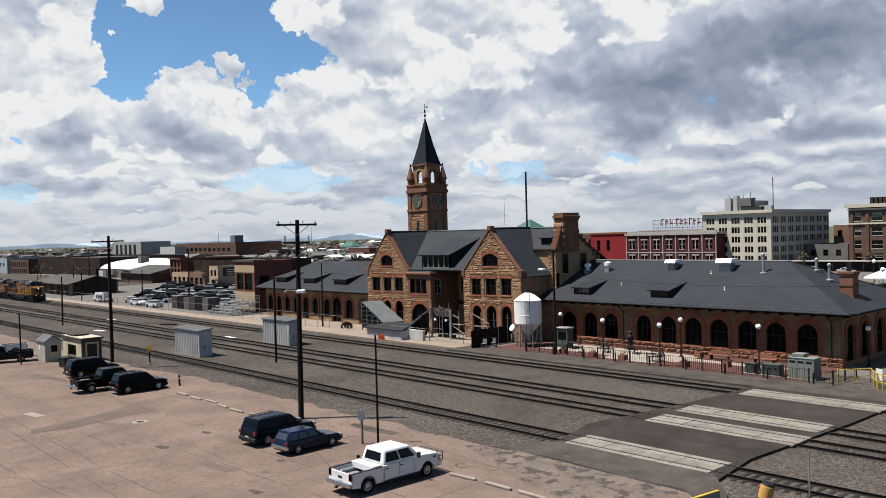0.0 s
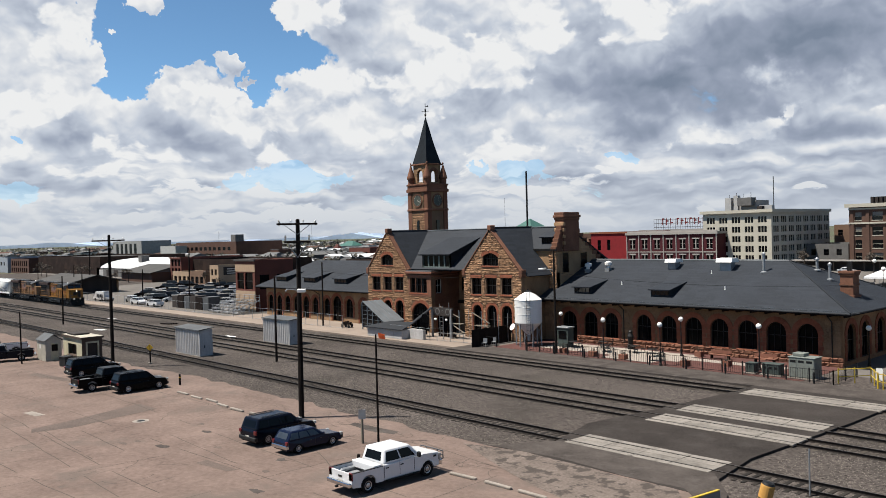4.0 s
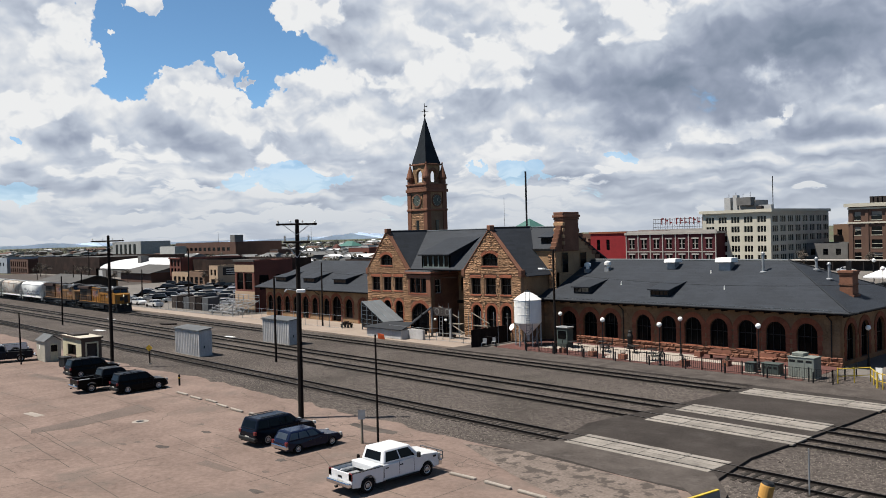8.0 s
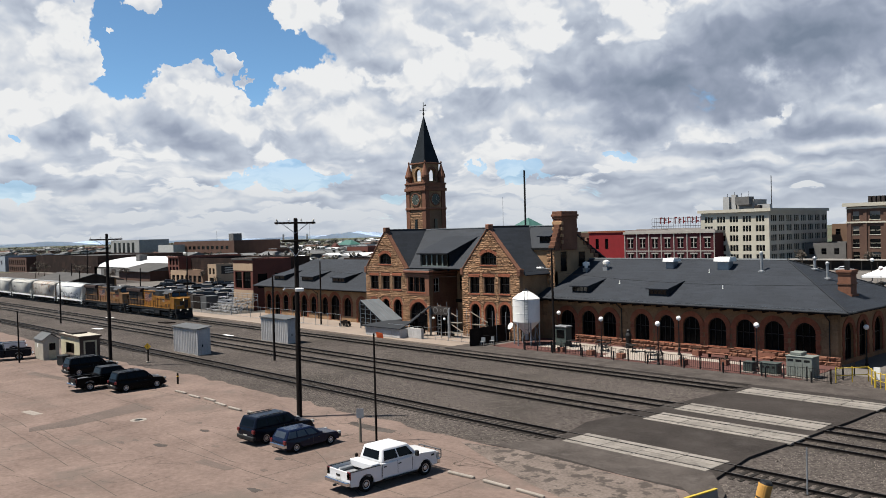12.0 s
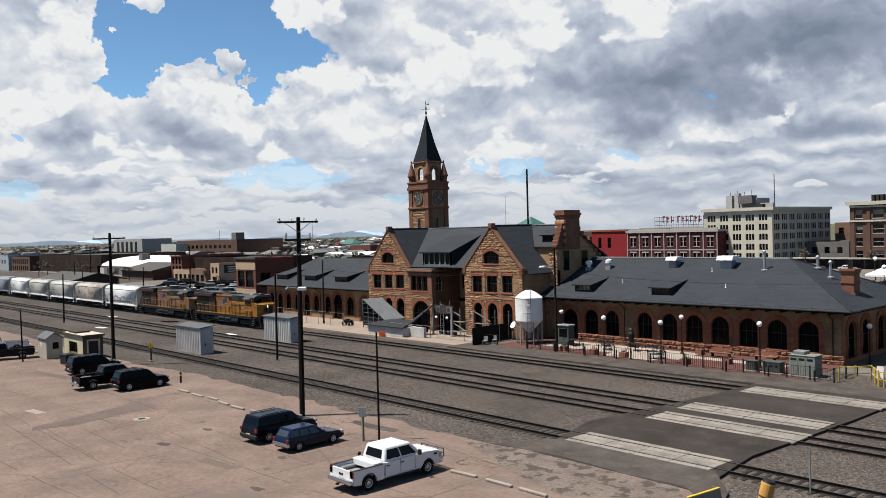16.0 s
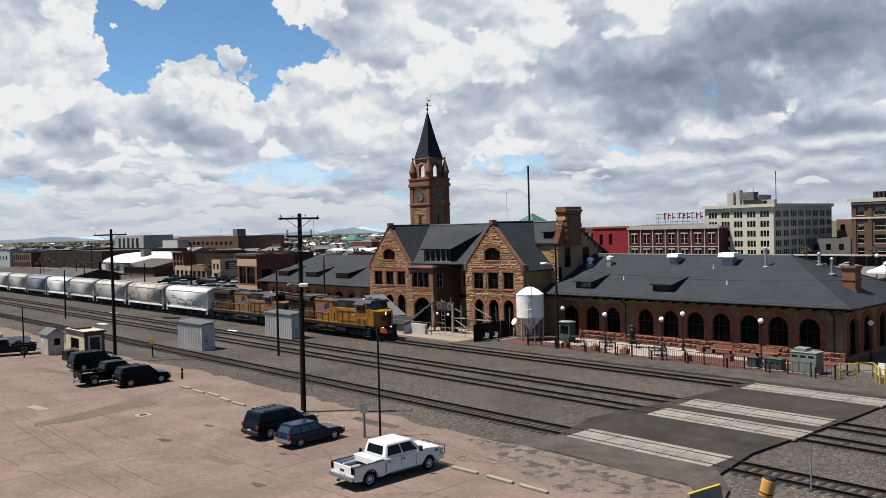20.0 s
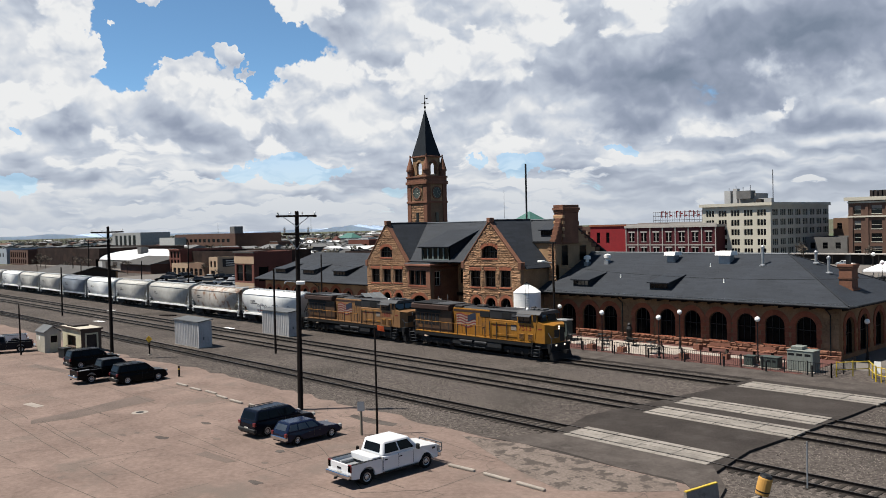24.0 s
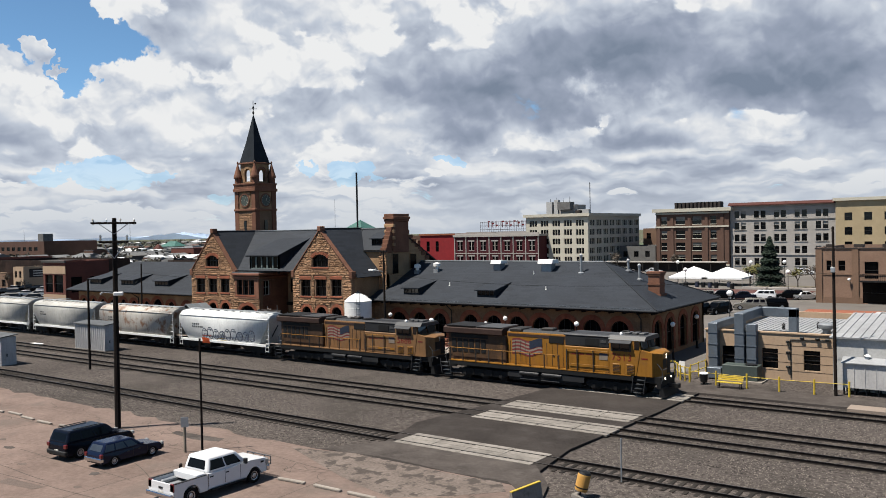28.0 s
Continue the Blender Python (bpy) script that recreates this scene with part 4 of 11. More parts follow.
    part("flue", boxes((-32.85, -32.5, 82.5, 82.9, 8.4, 9.3)), "iron", ch)


def slate_courses(parent, pts):
    """Thin raised courses across a four-cornered roof plane (eave left, eave right, ridge right, ridge left)."""
    a, b, c, d = (Vector(p) for p in pts)
    normal = (b - a).cross(d - a).normalized()
    if normal.z < 0:
        normal = -normal
    n = max(4, int((d - a).length / 0.3))
    rng = random.Random(11)
    bm = bmesh.new()
    for i in range(n):
        f, g = i / n, (i + 1) / n
        l0, r0, l1, r1 = a.lerp(d, f), b.lerp(c, f), a.lerp(d, g), b.lerp(c, g)
        wide = (r0 - l0).length
        k = max(1, int(wide / 1.3))
        cuts = sorted([0, 1] + [min(0.99, max(0.01, (j + rng.uniform(-0.3, 0.3)) / k)) for j in range(1, k)])
        for s, t in zip(cuts, cuts[1:]):
            q = [l0.lerp(r0, s) + normal * 0.008, l0.lerp(r0, t) + normal * 0.008, l1.lerp(r1, t) + normal * 0.006, l1.lerp(r1, s) + normal * 0.006]
            if (q[0] - q[1]).length < 0.02:
                continue
            v = [bm.verts.new(p) for p in q]
            lo = [bm.verts.new(p - normal * 0.02) for p in q[:2]]
            if (q[2] - q[3]).length < 0.01:
                bm.faces.new(v[:3])
            else:
                bm.faces.new(v)
            bm.faces.new((lo[0], lo[1], v[1], v[0]))
    mesh = bpy.data.meshes.new("slate_field")
    bm.to_mesh(mesh)
    bm.free()
    mesh.materials.append(M["slate"])
    ob = part("slate_field", mesh, None, parent, "thin courses of grey roofing slate")
    tagged(ob, kind="stuff")


def roof_dormer(parent, x, y, z, slope, w, h, back):
    """A low shed dormer: its front of small panes, cheeks, and a roof that runs back into the slope."""
    top = z + h
    yb = y + back * 0.62
    zb = z + slope * (yb - y) + 0.05
    d = part("dormer", plate([(x - w / 2, y, z - 0.05), (x - w / 2, y, top), (x - w / 2, yb, zb)], (w, 0, 0)), "slate_edge", parent)
    part("dormer_window", boxes((x - w / 2 + 0.12, x + w / 2 - 0.12, y - 0.03, y + 0.03, z + 0.22, top - 0.12)), "glass", d)
    for i in range(5):
        u = x - w / 2 + 0.12 + (w - 0.24) * i / 4
        part("mullion", boxes((u - 0.025, u + 0.025, y - 0.06, y, z + 0.2, top - 0.1)), "frame_dark", d)
    part("dormer_roof", slab([(x - w / 2 - 0.2, y - 0.3, top + 0.02), (x + w / 2 + 0.2, y - 0.3, top + 0.02), (x + w / 2 + 0.2, yb + 0.6, zb + 0.3), (x - w / 2 - 0.2, yb + 0.6, zb + 0.3)], 0.12), "slate", d)


right_wing()


def left_wing():
    x0, x1, y0, y1, top = -126.6, -95.9, 74.5, 91.0, 4.95
    wing = thing("station_wing", "red sandstone station wing with arched windows beside the gables", "station building", pose(0, 0, 0))
    arches = [(-125.2, 1.7, 0.75, 3.5), (-122.5, 1.7, 0.05, 3.5), (-119.9, 1.7, 0.75, 3.5), (-117.2, 1.7, 0.75, 3.5), (-114.4, 1.8, 0.05, 3.6), (-111.7, 1.7, 0.75, 3.5), (-108.5, 1.7, 0.75, 3.5), (-105.8, 2.4, 0.05, 3.9), (-102.6, 1.9, 0.75, 3.6), (-99.0, 1.9, 0.05, 3.5)]
    wall = part("wall", pierced(rect_loop(x0, x1, -0.1, top), [arch_loop(*a) for a in arches], front(y0), 0.5), "stone_plain", wing)
    part("wall", boxes((x0, x0 + 0.5, y0 + 0.5, y1, -0.1, top)), "stone_plain", wing)
    part("wall", boxes((x0 + 0.5, x1, y1 - 0.5, y1, -0.1, top)), "stone_plain", wing)
    for c, w, z0, z1 in arches:
        arch_ring(wall, c, w, z1, front(y0), 0.45, 9, z0)
        window(wall, c, z0, z1, w, y0, True, bars=1)
    rng = random.Random(6)
    plain_stones(wall, x0, x1, -0.1, 4.7, y0, [(c - w / 2 - 0.4, c + w / 2 + 0.4, -1, z1 + 0.45) for c, w, z0, z1 in arches], "stone_plain", rng, 0.45, 0.8, 0.03)
    ya, ez, ry, rz = 73.1, 4.9, 82.4, 9.0
    xa, ra = -127.9, -122.6
    xb = -95.5
    yb = y1 + 1.3
    part("roof", slab([(xa, ya, ez), (xb, ya, ez), (xb, ry, rz), (ra, ry, rz)], 0.16), "slate", wing)
    part("roof", slab([(xa, yb, ez), (xa, ya, ez), (ra, ry, rz)], 0.16), "slate", wing)
    part("roof", slab([(xb, yb, ez), (xa, yb, ez), (ra, ry, rz), (xb, ry, rz)], 0.16), "slate", wing)
    slate_courses(wing, [(xa, ya, ez), (xb, ya, ez), (xb, ry, rz), (ra, ry, rz)])
    part("gutter", tubes(((xa, ya - 0.05, ez - 0.06), (xb, ya - 0.05, ez - 0.06), 0.09)), "slate_edge", wing)
    part("soffit", boxes((xa, xb, ya, y0 + 0.1, ez - 0.24, ez - 0.18)), "timber_dark", wing)
    slope = (rz - ez) / (ry - ya)
    for x in (-122.4, -113.9, -105.4):
        roof_dormer(wing, x, 75.0, ez + slope * (75.0 - ya), slope, 3.3, 0.8, 4.4)
    for x in (-110.2,):
        part("downpipe", tubes(((x, ya + 0.1, ez - 0.2), (x, y0 - 0.18, ez - 0.95), 0.06), ((x, y0 - 0.18, ez - 0.95), (x, y0 - 0.18, 0.05), 0.06)), "iron", wing)


left_wing()


def gabled_front(block, x0, x1, apex, eave_z, windows, attic, arches, y=73.0, extra=(), more=None):
    """A steep stone gable with its windows; returns the wall."""
    xc, za = apex
    outline = [(x0, -0.1), (x1, -0.1), (x1, eave_z), (xc, za), (x0, eave_z)]
    if more:
        outline = [(x0, -0.1), (more[0], -0.1), (more[0], more[1]), (x1, more[1]), (x1, eave_z), (xc, za), (x0, eave_z)]
    holes = [rect_loop(*w) for w in windows] + [low_arch_loop(*attic)] + [arch_loop(*a) for a in arches] + [low_arch_loop(*e) for e in extra]
    wall = part("gable_wall", pierced(outline, holes, front(y), 0.55), "stone_joint", block, "rock-faced sandstone gable wall")
    for w in windows:
        c, wd = (w[0] + w[1]) / 2, w[1] - w[0]
        if wd > 2.5:
            for k in range(3):
                window(wall, w[0] + wd * (k + 0.5) / 3, w[2], w[3], wd / 3 - 0.04, y, bars=0, pale=False)
        else:
            window(wall, c, w[2], w[3], wd, y, bars=1)
        if wd < 2.5:
            part("lintel", soft_box(w[0] - 0.2, w[1] + 0.2, y - 0.09, y + 0.3, w[3], w[3] + 0.38, 0.03), "redstone", wall)
        part("sill", soft_box(w[0] - 0.15, w[1] + 0.15, y - 0.13, y + 0.3, w[2] - 0.2, w[2], 0.02), "redstone", wall)
    c, w, z0, z1, rise = attic
    window(wall, c, z0, z1, w, y, rise=rise, bars=3)
    part("sill", soft_box(c - w / 2 - 0.15, c + w / 2 + 0.15, y - 0.12, y + 0.3, z0 - 0.18, z0, 0.02), "redstone", wall)
    r = (w * w / 4 + rise * rise) / (2 * rise)
    a = math.asin(w / 2 / r)
    for i in range(7):
        t0, t1 = -a + 2 * a * i / 7 + 0.01, -a + 2 * a * (i + 1) / 7 - 0.01
        pts = [(r, t0), (r, t1), (r + 0.4, t1), (r + 0.4, t0)]
        part("voussoir", plate([Vector((c + q * math.sin(t), y - 0.07, z1 - r + q * math.cos(t))) for q, t in pts], (0, 0.2, 0)), "redstone", wall)
    for c, w, z0, z1 in arches:
        arch_ring(wall, c, w, z1, front(y), 0.34, 9, z0)
        window(wall, c, z0, z1, w, y, True, bars=1)
    for c, w, z0, z1, rise in extra:
        window(wall, c, z0, z1, w, y, rise=rise, bars=3)
        r = (w * w / 4 + rise * rise) / (2 * rise)
        a = math.asin(min(1, w / 2 / r))
        for i in range(13):
            t0, t1 = -a + 2 * a * i / 13 + 0.006, -a + 2 * a * (i + 1) / 13 - 0.006
            pts = [(r, t0), (r, t1), (r + 0.45, t1), (r + 0.45, t0)]
            part("voussoir", plate([Vector((c + q * math.sin(t), y - 0.07, z1 - r + q * math.cos(t))) for q, t in pts], (0, 0.2, 0)), "redstone", wall)
    # coping along the slopes, kneelers and the apex stone
    for sx, ex in ((x0, -1), (x1, 1)):
        d = Vector((xc - sx, 0, za - eave_z))
        up = Vector((-d.z, 0, d.x)).normalized() * (1 if ex > 0 else -1)
        up = up if up.z > 0 else -up
        a, b = Vector((sx, y - 0.14, eave_z)), Vector((xc, y - 0.14, za))
        part("coping", plate([a, b, b + up * 0.1, a + up * 0.1], (0, 0.75, 0)), "coping", wall)
        lo, hi = sorted((sx + ex * 0.2, sx - ex * 0.35))
        part("kneeler", soft_box(lo, hi, y - 0.16, y + 0.6, eave_z - 0.5, eave_z + 0.35, 0.04), "coping", wall)
    part("apex_stone", soft_box(xc - 0.3, xc + 0.3, y - 0.2, y + 0.6, za - 0.1, za + 0.5, 0.05), "coping", wall)
    boxes_out = [(w[0] - 0.2, w[1] + (0.2 if w[1] - w[0] < 2.5 else 0.85), w[2] - 0.2, w[3] + 0.38) for w in windows] + [(attic[0] - attic[1] / 2 - 0.1, attic[0] + attic[1] / 2 + 0.1, attic[2] - 0.18, attic[3] + 0.2)]
    boxes_out += [(c - w / 2 - 0.22, c + w / 2 + 0.22, z0, z1 + 0.2) for c, w, z0, z1 in arches] + [(c - w / 2, c + w / 2, z0, z1 + 0.3) for c, w, z0, z1, rise in extra]
    STONE_JOBS.append((wall, outline, boxes_out, y))
    return wall


def main_block():
    block = thing("station_house", "two-storey rock-faced sandstone station house with twin gables and slate roofs", "station building", pose(0, 0, 0))
    y = 73.0
    gl, gr = (-91.08, 13.45), (-71.13, 13.4)
    gabled_front(block, -95.8, -86.75, gl, 8.1,
                 [(-94.65, -92.95, 5.3, 7.2), (-92.05, -90.45, 5.35, 7.22), (-89.6, -87.95, 5.4, 7.25), (-86.35, -82.9, 5.2, 7.15)],
                 (-91.3, 2.5, 8.85, 10.35, 0.5), [(-94.0, 1.3, 1.2, 3.95), (-91.3, 1.5, 0.6, 4.0), (-88.75, 1.6, 0.6, 4.05)], extra=[(-84.4, 3.5, 0.1, 3.85, 1.3)], more=(-82.1, 7.75))
    gabled_front(block, -75.95, -66.15, gr, 8.15,
                 [(-74.5, -72.9, 5.4, 7.4), (-72.0, -70.3, 5.45, 7.45), (-69.4, -67.8, 5.5, 7.5)],
                 (-71.2, 2.6, 8.95, 10.5, 0.5), [(-73.6, 1.5, 0.9, 4.1), (-71.1, 1.6, 0.1, 4.15), (-68.6, 1.6, 0.9, 4.2)])
    panel = pierced(rect_loop(-86.7, -82.12, 4.75, 7.4), [rect_loop(-86.35 + i * 1.15, -85.25 + i * 1.15, 5.2, 7.15) for i in range(3)], front(y - 0.1), 0.1)
    part("bay_panel", panel, "coping", block, "red-brown window surround of the bay")
    # walls behind and between
    part("wall", boxes((-95.8, -95.25, 73.55, 90.0, -0.1, 8.0)), "stone_plain", block)
    part("wall", boxes((-75.95, -75.4, 73.55, 78.0, -0.1, 8.0)), "stone_plain", block)
    part("wall", boxes((-66.7, -66.15, 73.55, 78.0, -0.1, 8.0)), "stone_plain", block)
    part("wall", boxes((-95.25, -65.0, 78.0, 78.6, -0.1, 10.6)), "stone_plain", block)
    part("wall", boxes((-95.25, -65.0, 89.4, 90.0, -0.1, 8.0)), "stone_plain", block)
    # browner than the red stone, so the side's shade sits in its colour
    bay = part("bay_side", pierced(rect_loop(73.55, 78.0, -0.1, 7.75), [rect_loop(73.75, 74.85, 5.15, 7.05)], east(-82.1), 0.5), "coping", block, "red-brown panelled side of the bay, darkened for shade")
    window(bay, 74.3, 5.15, 7.05, 1.1, 0, pale=True, x_face=-82.1)
    part("cornice", soft_box(-87.1, -81.7, 72.6, 78.2, 7.75, 8.05, 0.05), "timber_red", block, "red-brown painted cornice of the bay")
    part("cornice", soft_box(-86.9, -81.9, 72.8, 78.2, 7.4, 7.6, 0.04), "timber_red", block)
    part("bay_roof", boxes((-87.0, -81.8, 72.7, 78.2, 8.05, 8.2)), "gutter", block, "pale metal flat roof of the bay")
    # main roof with the gable roofs running into it
    ry, rz = 80.5, 13.45
    s = 0.705
    part("roof", slab([(-86.9, 73.3, rz - s * 7.2), (-75.6, 73.3, rz - s * 7.2), (-70.6, ry, rz), (-91.5, ry, rz)], 0.16), "slate", block)
    part("roof", slab([(-68.8, 78.0, 10.85), (-64.9, 78.0, 10.85), (-64.9, ry, rz), (-71.2, ry, rz)], 0.16), "slate", block)
    part("roof", slab([(-95.4, ry, rz), (-64.9, ry, rz), (-64.9, 90.5, 8.0), (-95.4, 90.5, 8.0)], 0.16), "slate", block)
    slate_courses(block, [(-86.9, 73.3, rz - s * 7.2), (-75.6, 73.3, rz - s * 7.2), (-70.6, ry, rz), (-91.5, ry, rz)])
    for xc, xl, xr, ze in ((gl[0], -95.95, -86.2, 7.95), (gr[0], -76.1, -65.6, 7.75)):
        part("roof", slab([(xc, 73.5, 13.55), (xr, 73.5, ze), (xr, 77.95, ze), (xc, 80.6, 13.55)], 0.14), "slate", block)
        part("roof", slab([(xc, 73.5, 13.55), (xl, 73.5, ze), (xl, 77.95, ze), (xc, 80.6, 13.55)], 0.14), "slate", block)
        slate_courses(block, [(xr, 73.62, ze + 0.01), (xr, 77.9, ze + 0.01), (xc, 80.5, 13.56), (xc, 73.62, 13.56)])
        part("ridge", tubes(((xc, 73.6, 13.6), (xc, 80.6, 13.6), 0.09)), "slate_edge", block)
    part("ridge", tubes(((-91.5, ry, rz + 0.06), (-64.9, ry, rz + 0.06), 0.09)), "gutter", block)
    part("gutter", boxes((-68.8, -64.8, 77.75, 77.95, 10.6, 10.8)), "iron", block)
    # long dormer between the gables
    xa, xb, yf, z0, z1 = -84.5, -79.0, 73.6, 8.6, 10.35
    dorm = part("dormer", boxes((xa, xa + 0.25, yf, 78.5, z0 - 0.3, z1)), "slate_edge", block)
    part("dormer_cheek", plate([(xb, yf, z0 - 0.6), (xb, yf, z1), (xb, 79.0, 12.4)], (-0.2, 0, 0)), "slate_edge", dorm)
    part("dormer_front", pierced(rect_loop(xa, xb, z0 - 0.35, z1), [rect_loop(xa + 0.3 + i * 1.04, xa + 1.1 + i * 1.04, z0 + 0.12, z1 - 0.2) for i in range(5)], front(yf), 0.15), "sage", dorm)
    for i in range(5):
        part("pane", boxes((xa + 0.3 + i * 1.04, xa + 1.1 + i * 1.04, yf + 0.08, yf + 0.11, z0 + 0.12, z1 - 0.2)), "glass_old", dorm)
    part("dormer_roof", slab([(xa - 0.3, yf - 0.45, z1 - 0.02), (xb + 0.25, yf - 0.45, z1 - 0.02), (xb + 0.25, 79.2, 12.5), (xa - 0.3, 79.2, 12.5)], 0.15), "slate", dorm)
    slate_courses(dorm, [(xa - 0.3, yf - 0.45, z1 - 0.02), (xb + 0.25, yf - 0.45, z1 - 0.02), (xb + 0.25, 79.2, 12.5), (xa - 0.3, 79.2, 12.5)])
    roof_dormer(block, -66.8, 78.5, 11.4, 1.0, 1.7, 0.85, 2.4)
    # stepped east gable with the tall chimney
    east_wall = part("gable_wall", plate([(-65.0, 78.0, -0.1), (-65.0, 78.0, 10.8), (-65.0, 81.0, 13.6), (-65.0, 86.6, 9.3), (-65.0, 90.0, 8.0), (-65.0, 90.0, -0.1)], (-0.6, 0, 0)), "stone_plain", block, "stepped east gable wall in brown stone")
    for i in range(6):
        z = 10.5 + i * 0.5
        yy = 77.85 + i * 0.22
        part("step_stone", soft_box(-65.75, -64.85, yy, yy + 1.2, z, z + 0.62, 0.04), "coping", east_wall)
    for i in range(7):
        z = 13.0 - i * 0.55
        yy = 82.2 + i * 0.68
        part("step_stone", soft_box(-65.7, -64.9, yy - 0.5, yy + 0.4, z - 0.3, z + 0.2, 0.04), "coping", east_wall)
    part("corner_stone", boxes((-65.9, -64.9, 78.02, 78.9, 8.0, 10.6)), "stone_plain", east_wall)
    ch = part("chimney", soft_box(-66.1, -64.7, 79.2, 82.2, 10.5, 14.3, 0.05), "coping", block, "tall red-brown stone chimney with a corbelled top")
    for z, p, h in ((14.3, 0.06, 0.3), (14.6, 0.16, 0.3), (14.9, 0.05, 0.35)):
        part("chimney_band", soft_box(-66.1 - p, -64.7 + p, 79.2 - p, 82.2 + p, z, z + h, 0.03), "coping", ch)
    for z in (11.3, 12.1, 12.9, 13.6):
        part("chimney_band", soft_box(-66.16, -64.64, 79.1, 79.5, z, z + 0.4, 0.04), "stone_plain", ch)
    for y0, y1, z0, z1 in ((79.2, 80.3, 7.9, 10.3), (82.7, 83.9, 8.4, 10.2)):
        win = part("window", boxes((-65.02, -64.97, y0, y1, z0, z1)), "glass_old", east_wall)
        part("window_frame", boxes((-64.98, -64.94, y0 - 0.12, y0, z0, z1), (-64.98, -64.94, y1, y1 + 0.12, z0, z1), (-64.98, -64.94, y0 - 0.12, y1 + 0.12, z1, z1 + 0.14)), "stone_plain", win)
    part("lintel", boxes((-64.98, -64.9, 78.3, 84.6, 10.45, 10.75)), "stone_plain", east_wall)
    rng = random.Random(77)
    rubble = bmesh.new()
    z = 4.9
    while z < 10.4:
        h = rng.uniform(0.24, 0.38)
        u = -66.1
        while u < -64.95:
            w = min(rng.uniform(0.35, 0.8), -64.92 - u)
            if w > 0.12:
                at = len(rubble.verts)
                rubble.from_mesh(STONES[rng.randrange(6)])
                rubble.verts.ensure_lookup_table()
                m = Matrix.LocRotScale((u + w / 2, 77.985, z + h / 2), None, (w, rng.uniform(1.0, 2.0), h))
                for v in rubble.verts[at:]:
                    v.co = m @ v.co
            u += w
        z += h
    tagged(part("rubble_pier", rubble, "stone", block, "rock-faced tan blocks of the corner pier"), kind="stuff")
    # recessed entrance between bay and gable
    part("beam", boxes((-82.0, -76.0, 77.6, 78.0, 3.6, 4.0)), "timber_dark", block)
    for i in range(4):
        window(block, -81.0 + i * 1.4, 5.3, 7.1, 0.9, 77.7, bars=0)


main_block()


